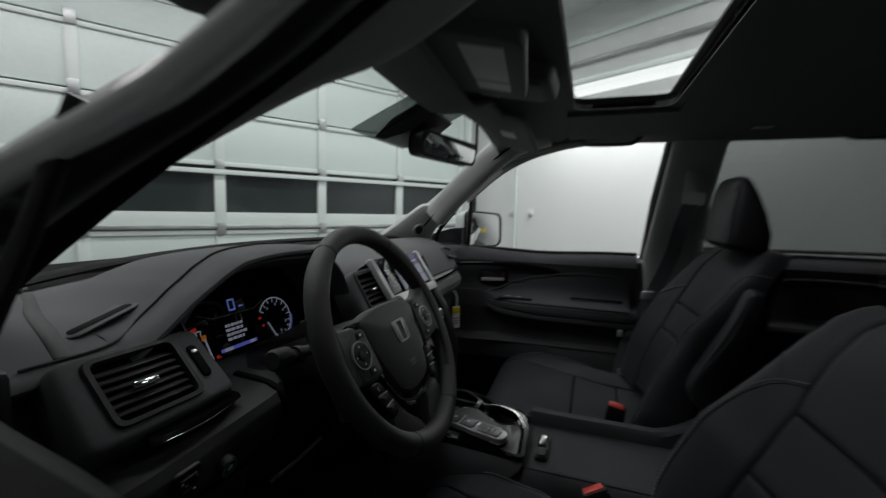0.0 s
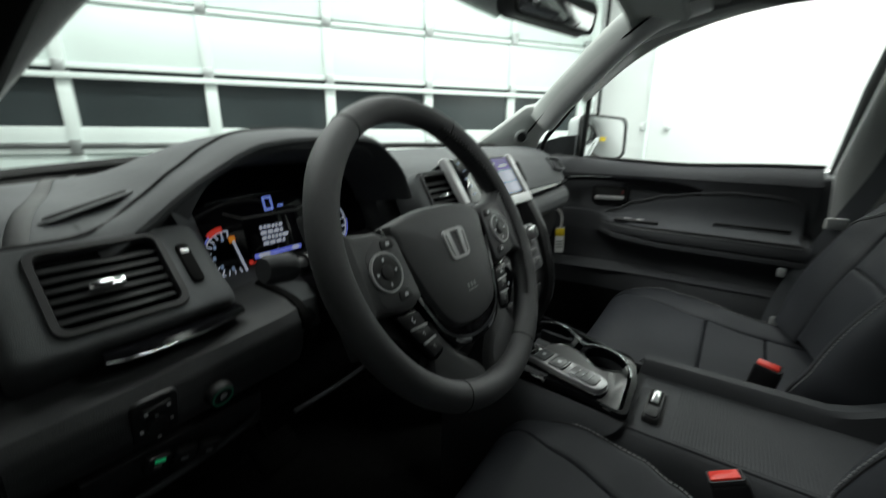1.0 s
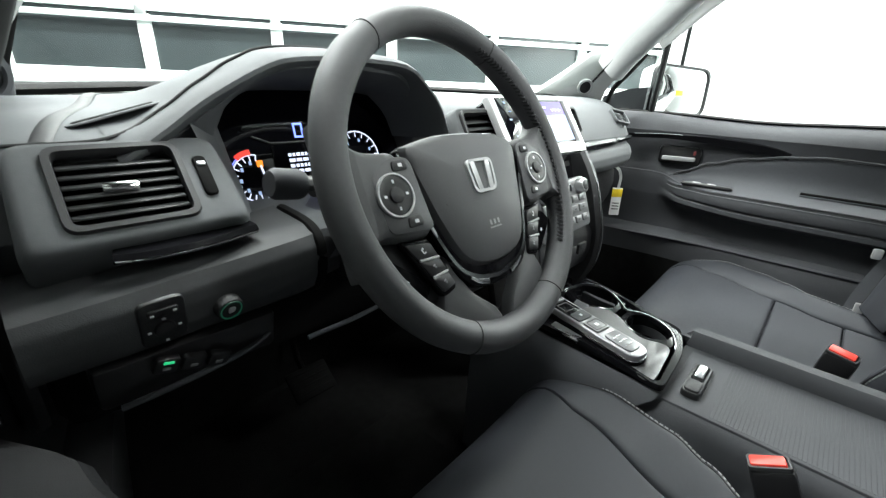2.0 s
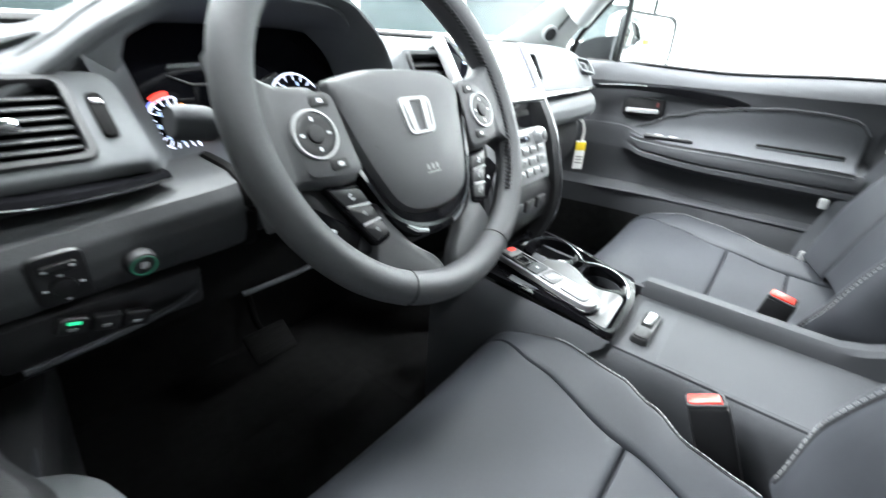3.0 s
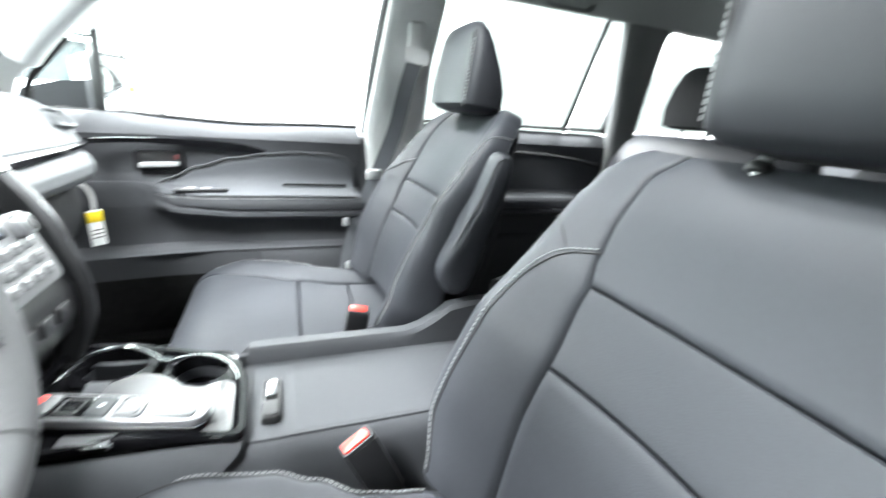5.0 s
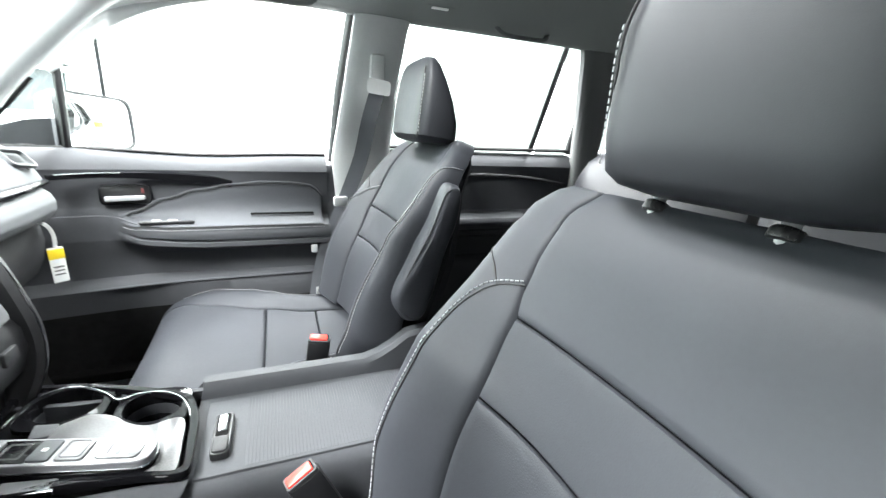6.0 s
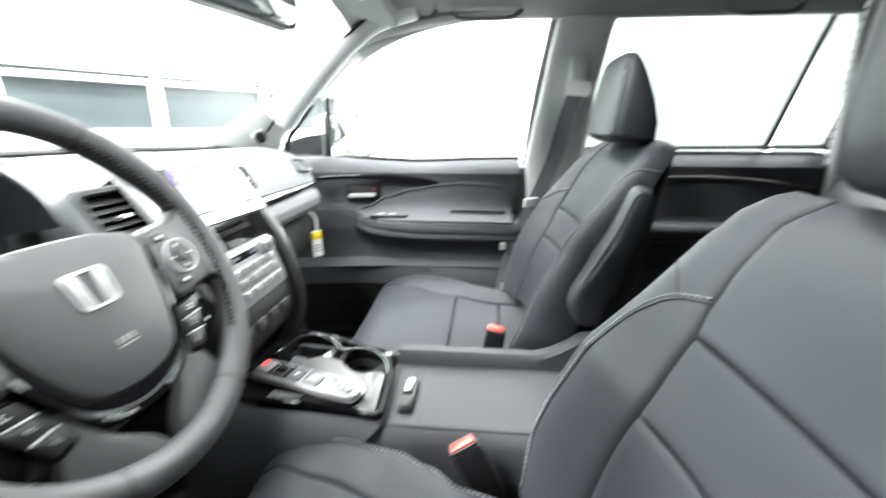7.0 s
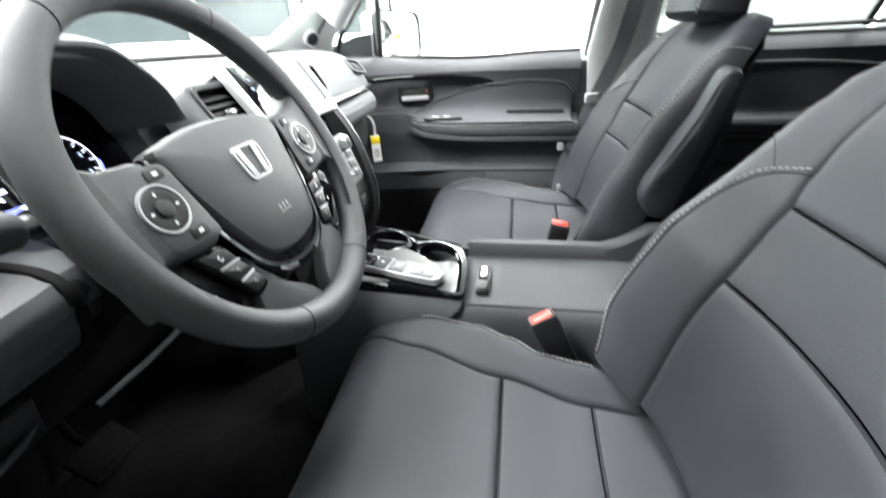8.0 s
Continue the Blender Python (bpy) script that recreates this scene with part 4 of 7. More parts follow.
for nm, gx, gy, gr, a0, a1 in (("tachometer", -0.090, -0.054, 0.76, 80, 290), ("fuel_gauge", 0.066, -0.042, 1.0, -100, 150)):
    g = part(nm, arc(C2, gx, gy, 0.0365 * gr, 0.0385 * gr, a0, a1, 30), L_WHITE, cluster, "curved lit scale")
    ticks = bmesh.new()
    for i in range(13):
        a = radians(a0 + (a1 - a0) * i / 12)
        t = C2 @ at(gx + 0.0325 * gr * math.cos(a), gy + 0.0325 * gr * math.sin(a), 0.0002) @ Matrix.Rotation(a, 4, "Z")
        ticks = join(ticks, bars(t, [(0, 0, 0.007, 0.0014)]))
    part("ticks", ticks, L_WHITE, g)
    part("digits", bars(C2, [(gx + 0.025 * gr * math.cos(radians(a0 + (a1 - a0) * (i + 0.5) / 5)), gy + 0.025 * gr * math.sin(radians(a0 + (a1 - a0) * (i + 0.5) / 5)), 0.0035, 0.0048) for i in range(5)]), L_ICE, g)
    part("blue_ring", arc(C2, gx, gy, 0.0395 * gr, 0.0415 * gr, a0 + 20, a0 + 100, 16), L_BLUE, g)
part("red_zone", arc(C2 @ at(0, 0, 0.0004), -0.090, -0.054, 0.0285, 0.0350, 92, 128, 8), L_RED, cluster)
part("needle", bars(C2 @ at(-0.0775, -0.062, 0.0006) @ Matrix.Rotation(radians(10), 4, "Z"), [(0, 0, 0.0026, 0.046)]), L_WHITE, cluster, "white lit needle")
part("needle", bars(C2 @ at(0.052, -0.060, 0.0006) @ Matrix.Rotation(radians(24), 4, "Z"), [(0, 0, 0.0022, 0.034)]), L_WHITE, cluster, "white lit needle")
for cell in [(-0.064, -0.071, 0.009, 0.005), (0.030, -0.034, 0.006, 0.004), (0.034, -0.048, 0.005, 0.004)]:
    part("warning_lamp", bars(C2, [cell]), L_RED, cluster)
for cell in [(-0.082, -0.037, 0.008, 0.008)]:
    part("warning_lamp", bars(C2, [cell]), L_AMBER, cluster)
part("speed_zero", bars(C2, [(-0.0265, 0.001, 0.0026, 0.017), (-0.0155, 0.001, 0.0026, 0.017), (-0.021, 0.0092, 0.0136, 0.0026), (-0.021, -0.0072, 0.0136, 0.0026), (-0.003, -0.004, 0.009, 0.0026)]), L_ZERO, cluster, "large lit digit zero")
info = part("info_screen", slab(rect(0.078, 0.056, -0.024, -0.044), C2, 0.0008, 0.0002), SCREEN_BLACK, cluster)
random.seed(4)
cells = []
for r_ in range(4):
    x = -0.043
    while x < -0.010:
        w = random.uniform(0.003, 0.009)
        cells.append((x + w / 2, -0.030 - 0.0072 * r_, w, 0.0042))
        x += w + 0.0016
part("message", bars(C2 @ at(0, 0, 0.0014), cells), L_WHITE, info, "rows of white lit text bars")
part("blue_bar", bars(C2 @ at(0, 0, 0.0014), [(-0.024, -0.0655, 0.072, 0.0055)]), L_BLUE, info)
for cell in [(-0.046, -0.0655, 0.016, 0.0045), (0.002, -0.0655, 0.010, 0.0045)]:
    part("bar_mark", bars(C2 @ at(0, 0, 0.0018), [cell]), L_WHITE, info)
part("trip_line", tube([CL @ Vector((-0.085, -0.004, 0.002)), CL @ Vector((-0.062, -0.014, 0.002)), CL @ Vector((0.02, -0.014, 0.002)), CL @ Vector((0.045, -0.004, 0.002))], 0.0016, 6), BLACK, cluster)

# centre vents, display and its silver frame
VC = axes((-0.172, 0.178, 1.204), (1, 0.02, 0), (0, 0.50, 0.86))
part("centre_vent_module", vent_module([(-0.072, -0.052), (0.050, -0.052), (0.050, 0.046), (-0.060, 0.046)], 0.020, 0.092, 0.078, VC), DASH, dash)
air_vent("air_vent", VC, 0.094, 0.080, 5, "black slatted centre air vent")
VD = axes((0.155, 0.196, 1.212), (1, 0.06, 0), (0, 0.50, 0.86))
air_vent("air_vent", VD, 0.060, 0.064, 5, "black slatted centre air vent")
ST = axes((-0.012, 0.175, 1.210), (1, 0.02, 0), (0, 0.55, 0.835))
stack = part("display_bezel", slab(rounded([(-0.128, -0.052), (0.126, -0.058), (0.128, 0.052), (-0.132, 0.056)], 0.010), ST @ at(0, 0, -0.03), 0.034, 0.005), PIANO, dash, "gloss black display surround")
part("silver_side", slab(rounded([(-0.136, -0.052), (-0.121, -0.054), (-0.121, 0.056), (-0.138, 0.058)], 0.005), ST @ at(0, 0, 0.001), 0.012, 0.004), SILVER_PAINT, stack, "silver side trim")
part("silver_side", slab(rounded([(0.116, -0.060), (0.132, -0.060), (0.130, 0.052), (0.114, 0.054)], 0.006), ST @ at(0, 0, 0.001), 0.012, 0.004), SILVER_PAINT, stack, "silver side trim")
part("silver_lower", slab(rounded([(-0.134, -0.056), (0.132, -0.062), (0.124, -0.042), (-0.118, -0.037)], 0.005), ST @ at(0, 0, 0.001), 0.0125, 0.004), SILVER_PAINT, stack, "silver lower trim")
disp = part("touch_screen", slab(rounded(rect(0.164, 0.090, 0.031, 0.006), 0.004), ST @ at(0, 0, 0.004), 0.004, 0.001), SCREEN_BLACK, stack, "lit navigation touch screen")
S2 = ST @ at(0.031, 0.006, 0.0088)
part("screen_field", bars(S2, [(0, -0.014, 0.154, 0.054)]), L_ICE, disp, "bright lower field of the screen")
part("screen_header", bars(S2, [(0, 0.027, 0.154, 0.028)]), L_VIOLET, disp, "violet upper field of the screen")
for cell in [(-0.052, 0.024, 0.030, 0.004), (-0.010, 0.029, 0.040, 0.004), (0.045, 0.023, 0.036, 0.004), (-0.03, 0.035, 0.05, 0.003)]:
    part("screen_label", bars(S2 @ at(0, 0, 0.0004), [cell]), L_WHITE, disp)
for cell in [(-0.050, -0.002, 0.040, 0.022), (0.0, -0.002, 0.044, 0.022), (0.050, -0.002, 0.040, 0.022), (-0.050, -0.028, 0.040, 0.020), (0.0, -0.028, 0.044, 0.020), (0.050, -0.028, 0.040, 0.020)]:
    part("screen_tile", bars(S2 @ at(0, 0, 0.0004), [cell]), L_WHITE, disp)
tp = part("touch_strip", slab(rounded(rect(0.050, 0.088, -0.093, 0.010), 0.004), ST @ at(0, 0, 0.004), 0.007, 0.001), SCREEN_BLACK, stack, "black touch strip with lit symbols")
for cell in [(-0.003, 0.034, 0.006, 0.004), (0.004, 0.018, 0.008, 0.002), (-0.002, 0.003, 0.008, 0.003), (0.003, -0.012, 0.006, 0.003), (0.0, -0.028, 0.009, 0.0025)]:
    part("strip_symbol", bars(ST @ at(-0.093, 0.010, 0.0116), [cell]), L_ICE, tp)

# climate panel below a dark slot
part("slot_panel", slab(rounded(rect(0.220, 0.066, -0.004, 0.0), 0.006), axes((-0.008, 0.150, 1.135), (1, 0.02, 0), (0, 0.30, 0.95)) @ at(0, 0, -0.03), 0.032, 0.003), PIANO, dash, "gloss black slot panel")
part("slot", rbox((0.17, 0.004, 0.010), axes((-0.008, 0.146, 1.140), (1, 0.02, 0), (0, 0.95, -0.3)) @ at(0, 0, 0), 0.002), DEEP, dash)
HV = axes((-0.010, 0.112, 1.072), (1, 0.02, 0), (0, 0.36, 0.93))
hv = part("climate_panel", slab(rounded([(-0.100, -0.052), (0.096, -0.052), (0.102, 0.046), (-0.106, 0.046)], 0.012), HV @ at(0, 0, -0.03), 0.042, 0.004), CLIMATE, dash, "silver climate control panel")
part("climate_window", slab(rounded(rect(0.080, 0.013, 0, 0.029), 0.003), HV @ at(0, 0, 0.012), 0.001, 0.0003), SCREEN_BLACK, hv)
for cell in [(-0.026, 0.029, 0.009, 0.005), (0.026, 0.029, 0.009, 0.005)]:
    part("window_digit", bars(HV @ at(0, 0, 0.0136), [cell]), L_DIM, hv)
for r_, (y_, n_) in enumerate(((0.007, 6), (-0.013, 5), (-0.033, 6))):
    for i in range(n_):
        w_ = 0.168 / n_
        b_ = part("climate_button", slab(rounded(rect(w_ - 0.005, 0.0135), 0.003), HV @ at(-0.084 + w_ * (i + 0.5), y_, 0.012), 0.0035, 0.0012), CLIMATE, hv)
        part("button_mark", bars(HV @ at(-0.084 + w_ * (i + 0.5), y_, 0.0158), [(0, 0, 0.007, 0.0026)]), DASH_FACE, b_)
for s in (-1, 1):
    kn = part("climate_knob", cyl(0.0155, 0.0135, 0.016, HV @ at(s * 0.070, 0.028, 0.019), 28, 0.002), SILVER, hv, "round temperature knob")
    part("knob_cap", slab(disc(0.010), HV @ at(s * 0.070, 0.028, 0.0268), 0.001, 0.0003), DASH_FACE, kn)
part("lower_console_face", loft([[Vector((x, y, z)) for x in (-0.125, -0.10, 0.0, 0.10, 0.125)] for y, z in ((0.14, 1.03), (0.106, 1.022), (0.092, 1.00), (0.090, 0.965), (0.10, 0.93), (0.13, 0.90), (0.14, 0.85))], closed=False), BLACK, dash, "black lower stack with storage")
for i in range(4):
    part("socket_cover", slab(rounded(rect(0.034, 0.022), 0.004), axes((-0.066 + 0.044 * i, 0.090, 0.978), (1, 0, 0), (0, 0, 1)), 0.005, 0.0015), DASH_FACE, dash)
for s in (-1, 1):
    leg = smooth_path([(s * 0.150, 0.165, 1.16), (s * 0.135, 0.122, 1.105), (s * 0.128, 0.098, 1.045), (s * 0.128, 0.086, 0.985), (s * 0.130, 0.092, 0.925), (s * 0.132, 0.12, 0.86)], 5)
    part("stack_side_trim", sweep(leg, [(-0.012, -0.03), (0.012, -0.03), (0.013, 0.004), (0.006, 0.012), (-0.006, 0.012), (-0.013, 0.004)], (0, -1, 0.2)), DASH_FACE, dash)
    part("silver_line", sweep([q + Vector((-s * 0.004, -0.0135, 0)) for q in leg[2:]], oval(0.0014, 0.0014, 6), (0, -1, 0.2)), DARK_CHROME, dash, "thin bright line")


# passenger side: gloss strip, padded roll, glove box
def fascia(u, v):
    x = 0.128 + (u + 1) / 2 * 0.515
    prof = [(0.245, 1.150), (0.222, 1.143), (0.206, 1.130), (0.198, 1.112), (0.199, 1.092), (0.209, 1.076), (0.228, 1.066), (0.262, 1.064)]
    t = v * (len(prof) - 1)
    i = min(int(t), len(prof) - 2)
    y, z = (prof[i][j] + (prof[i + 1][j] - prof[i][j]) * (t - i) for j in (0, 1))
    tip = max(0, (u - 0.72) / 0.28)
    return Vector((x, y + fascia_set(x) + 0.030 * tip ** 3, z + (1.108 - z) * 0.55 * tip ** 4))


part("passenger_fascia", sheet(fascia, 36, 36, 0.004), DASH, dash, "padded passenger fascia")
gb = part("glove_box", loft([[Vector((x, y + 0.7 * fascia_set(x), z)) for x in (0.14, 0.20, 0.30, 0.40, 0.50, 0.58, 0.635)] for y, z in ((0.30, 1.066), (0.262, 1.062), (0.252, 1.045), (0.248, 1.01), (0.256, 0.965), (0.275, 0.925), (0.33, 0.91))], closed=False), DASH_FACE, dash, "black glove box lid")
part("latch", rbox((0.06, 0.012, 0.016), at(0.36, 0.249, 1.030), 0.004), BLACK, gb)
gl = [Vector((x, 0.217 + fascia_set(x), 1.1485 + 0.010 * (x - 0.15))) for x in [0.135 + 0.49 * i / 30 for i in range(31)]]
part("gloss_strip", sweep(gl, [(-0.012, -0.010), (0.012, -0.010), (0.014, 0.002), (0.006, 0.011), (-0.012, 0.012)], scales=[1.15 - 0.75 * i / 30 for i in range(31)]), PIANO, dash, "gloss black strip")
part("chrome_strip", sweep([q + Vector((0, -0.0125 + 0.0003 * i, -0.0085 + 0.00022 * i)) for i, q in enumerate(gl)], oval(0.0016, 0.0016, 8)), DARK_CHROME, dash, "chrome strip")
vx = 0.582
vy = 0.262 + fascia_set(vx)
VR = axes((vx, vy - 0.010, 1.206), (0.92, -0.20, -0.12), (0, 0.70, 0.71))
air_vent("air_vent", VR, 0.070, 0.052, 5, "slatted end air vent", False, False, DASH, DASH)
part("footwell_panel", rbox((0.50, 0.03, 0.40), pose(0.40, 0.36, 0.74, -15, 0, 0), 0.02), CARPET, dash)

# column and stalks
col = thing("steering_column", (-0.395, 0.12, 1.12), "black steering column with switch stalks", "steering column")
TAU = radians(27.0)
W = Matrix(((1, 0, 0, -0.394), (0, math.sin(TAU), -math.cos(TAU), 0.020), (0, math.cos(TAU), math.sin(TAU), 1.194), (0, 0, 0, 1)))
part("shroud", loft([[W @ Vector((a, b - 0.012, z)) for a, b in oval(w, h, 16, 3)] for w, h, z in ((0.050, 0.045, -0.045), (0.058, 0.052, -0.07), (0.060, 0.056, -0.14), (0.058, 0.06, -0.22))]), BLACK, col)
for s in (-1, 1):
    st = smooth_path([W @ Vector((s * 0.05, 0.018, -0.075)), W @ Vector((s * 0.10, 0.026, -0.068)), W @ Vector((s * 0.150, 0.030, -0.060))], 4)
    k = part("stalk", sweep(st, oval(0.009, 0.007, 10), (0, 0, 1)), BLACK, col, "black switch stalk")
    e0, e1 = W @ Vector((s * 0.142, 0.029, -0.061)), W @ Vector((s * 0.172, 0.0325, -0.057))
    part("stalk_tip", sweep([e0, e0.lerp(e1, 0.15), e0.lerp(e1, 0.85), e1], oval(0.0130, 0.0130, 18), (0, 0, 1), scales=[0.85, 1, 1, 0.8]), CONSOLE, k)
    part("stalk_ring", sweep([e0.lerp(st[0], 0.25), e0.lerp(st[0], 0.12)], oval(0.0115, 0.011, 14), (0, 0, 1)), BLACK, k)

# ---- steering wheel ----
sw = thing("steering_wheel", (-0.394, 0.02, 1.194), "black leather steering wheel with control pads and silver trim", "steering wheel")
RM = 0.1545


def rim_point(a, b):
    """a round the rim, b round the grip; thicker where one grips it at ten and two."""
    k = 1 + 0.10 * (math.exp(-((math.degrees(a) % 360 - 40) / 14) ** 2) + math.exp(-((math.degrees(a) % 360 - 140) / 14) ** 2))
    low = 0.5 - 0.5 * math.sin(a)
    r1, r2 = (0.0136 + 0.0014 * low) * k, (0.0150 + 0.0012 * low) * k
    rr = RM + r1 * math.cos(b)
    return W @ Vector((0.004 + rr * math.cos(a), -0.002 + 1.02 * rr * math.sin(a), r2 * math.sin(b)))


rows = [[rim_point(2 * math.pi * i / 96, 2 * math.pi * j / 18) for j in range(18)] for i in range(96)]
rim = part("rim", loft([*rows, rows[0]], cap=False), WHEEL_LEATHER, sw, "smooth black leather rim")
for deg_ in (58, 122, 244, 296):
    ring = [rim_point(radians(deg_), 2 * math.pi * j / 20) for j in range(20)]
    up = W.to_3x3() @ Vector((-math.sin(radians(deg_)), math.cos(radians(deg_)), 0))
    part("rim_seam", tube(ring, 0.0008, 6, up, True), SEAM, rim)
for k in range(54):
    a = radians(-40 + 104 * k / 53)
    for aa in (a,):
        c = W @ Vector((0.004 + (RM - 0.0122) * math.cos(aa), -0.002 + 1.02 * (RM - 0.0122) * math.sin(aa), 0.0078))
        part("stitch", rbox((0.0036, 0.0017, 0.0080), Matrix.Translation(c) @ (W.to_3x3().to_4x4()) @ Matrix.Rotation(aa, 4, "Z") @ pose(0, 0, 0, 25, 0, 0), 0), DASH_FACE, rim)


W = W @ at(0, 0, -0.006)  # the hub lies a little deeper than the rim


def spoke(points, depth, z, material, name, label="", edge=0.006, r=0.012):
    return part(name, slab(rounded(points, r, 5), W @ at(0, 0, z), depth, edge), material, sw, label)


LS = [(-0.154, -0.070), (-0.145, -0.050), (-0.130, -0.039), (-0.110, -0.043), (-0.090, -0.047), (-0.0725, -0.045), (-0.0825, -0.008), (-0.0890, 0.031), (-0.104, 0.031), (-0.126, 0.034), (-0.142, 0.045), (-0.153, 0.066)]
spoke(LS, 0.025, -0.010, HUB, "spoke", "wide spoke with switches", 0.009)
spoke([(-x_, y_) for x_, y_ in LS][::-1], 0.025, -0.010, HUB, "spoke", "wide spoke with switches", 0.009)
LO = [(-0.078, -0.105), (-0.084, -0.122), (-0.072, -0.136), (-0.045, -0.152), (-0.002, -0.158), (-0.010, -0.134), (-0.034, -0.112), (-0.048, -0.092), (-0.060, -0.060), (-0.068, -0.085)]
spoke(LO, 0.014, -0.011, HUB, "lower_spoke", r=0.010)
spoke([(-x_, y_) for x_, y_ in LO][::-1], 0.014, -0.011, HUB, "lower_spoke", r=0.010)
spoke([(-0.124, -0.040), (-0.118, -0.075), (-0.090, -0.105), (-0.050, -0.112), (0.050, -0.112), (0.090, -0.105), (0.118, -0.075), (0.124, -0.040), (0.080, 0.034), (-0.080, 0.034)], 0.012, -0.018, BLACK, "spider", r=0.02)
HUBL = [(-0.070, 0.038), (-0.081, 0.032), (-0.074, 0.000), (-0.062, -0.042), (-0.042, -0.078), (0.0, -0.088), (0.042, -0.078), (0.062, -0.042), (0.073, 0.000), (0.078, 0.022), (0.066, 0.036), (0.03, 0.043), (-0.03, 0.044)]
hub_outline = [(q.x, q.y) for q in smooth_path([Vector((*p, 0)) for p in [*HUBL, HUBL[0]]], 4)][:-1][::-1]
hub = part("airbag_cover", slab(hub_outline, W @ at(0, -0.002, -0.006), 0.022, 0.009, 0.006), HUB, sw, "dark grey airbag cover")
part("gloss_surround", slab([(x_ * (1.12 if x_ > 0.02 else 1.06), y_ * (1.10 if y_ < 0 else 1.0) - (0.010 if y_ < -0.055 else 0.004 if y_ < -0.03 else 0.0)) for x_, y_ in hub_outline], W @ at(0, -0.004, -0.010), 0.017, 0.004), PIANO, sw, "gloss black surround of the cover")
# highlight on the dark chrome line, laid on as a short pale stroke each side
for s in (-1, 1):
    side_ = smooth_path([W @ Vector((s * x_, y_ - 0.004, 0.0086)) for x_, y_ in ((0.0805, -0.004), (0.0750, -0.024), (0.0680, -0.045))], 5)
    part("chrome_side_glint", sweep(side_, oval(0.0017, 0.0014, 8), W.to_3x3() @ Vector((0, 0, 1)), scales=[0.3, *[1] * (len(side_) - 2), 0.3]), SILVER_PAINT, sw, "pale line painted in as the glint beside the cover")
vee = smooth_path([W @ Vector((x_, y_ - 0.004, 0.0072)) for x_, y_ in ((-0.0845, 0.026), (-0.079, -0.002), (-0.0675, -0.046), (-0.046, -0.084), (0, -0.098), (0.046, -0.084), (0.0675, -0.046), (0.079, -0.002), (0.0835, 0.020))], 6)
part("silver_vee", sweep(vee, [(-0.0026, -0.003), (0.0026, -0.003), (0.0018, 0.0014), (-0.0018, 0.0014)], W.to_3x3() @ Vector((0, 0, 1))), DARK_CHROME, sw, "dark chrome line round the cover")
# highlights at the lower corners of the same line, added as bright pieces
for s in (-1, 1):
    part("chrome_corner_glint", sweep(smooth_path([W @ Vector((s * 0.018, -0.1045, 0.0068)), W @ Vector((s * 0.030, -0.1005, 0.0068)), W @ Vector((s * 0.040, -0.0935, 0.0068))], 4), oval(0.0030, 0.0016, 8), W.to_3x3() @ Vector((0, 0, 1))), CHROME, sw, "bright piece added as the glint at the surround's corner")
crease = smooth_path([W @ Vector((x_, y_ - 0.004, z_)) for x_, y_, z_ in ((-0.054, -0.020, 0.0166), (-0.02, -0.033, 0.0190), (0.02, -0.033, 0.0190), (0.054, -0.020, 0.0166))], 5)
part("crease", tube(crease, 0.0008, 6), SEAM, hub)
EB = W @ at(0.0, -0.005, 0.0200)
em_o = rounded([(-0.0170, -0.0165), (0.0170, -0.0165), (0.0200, 0.0168), (-0.0200, 0.0168)], 0.008, 5)
em_i = [(x * 0.82, y * 0.80) for x, y in em_o]
part("badge_ring", ringslab(em_o, em_i, EB, 0.0035, 0.001), SILVER_PAINT, hub, "bright badge outline")
for s in (-1, 1):
    part("badge_bar", slab([(s * 0.0080 - 0.0034, -0.0140), (s * 0.0080 + 0.0034, -0.0140), (s * 0.0112 + 0.0036, 0.0142), (s * 0.0112 - 0.0036, 0.0142)], EB, 0.0036, 0.0010), SILVER_PAINT, hub)
part("badge_plate", slab(rounded([(-0.0155, -0.0150), (0.0155, -0.0150), (0.0185, 0.0152), (-0.0185, 0.0152)], 0.006, 4), EB, 0.0008, 0.0002), DARK_CHROME, hub)
for cell in [(-0.006, 0.003, 0.003, 0.005), (0.0, 0.003, 0.003, 0.005), (0.006, 0.003, 0.003, 0.005), (0, -0.002, 0.018, 0.0014)]:
    part("airbag_mark", bars(W @ at(0, -0.054, 0.0208), [cell]), THREAD, hub)


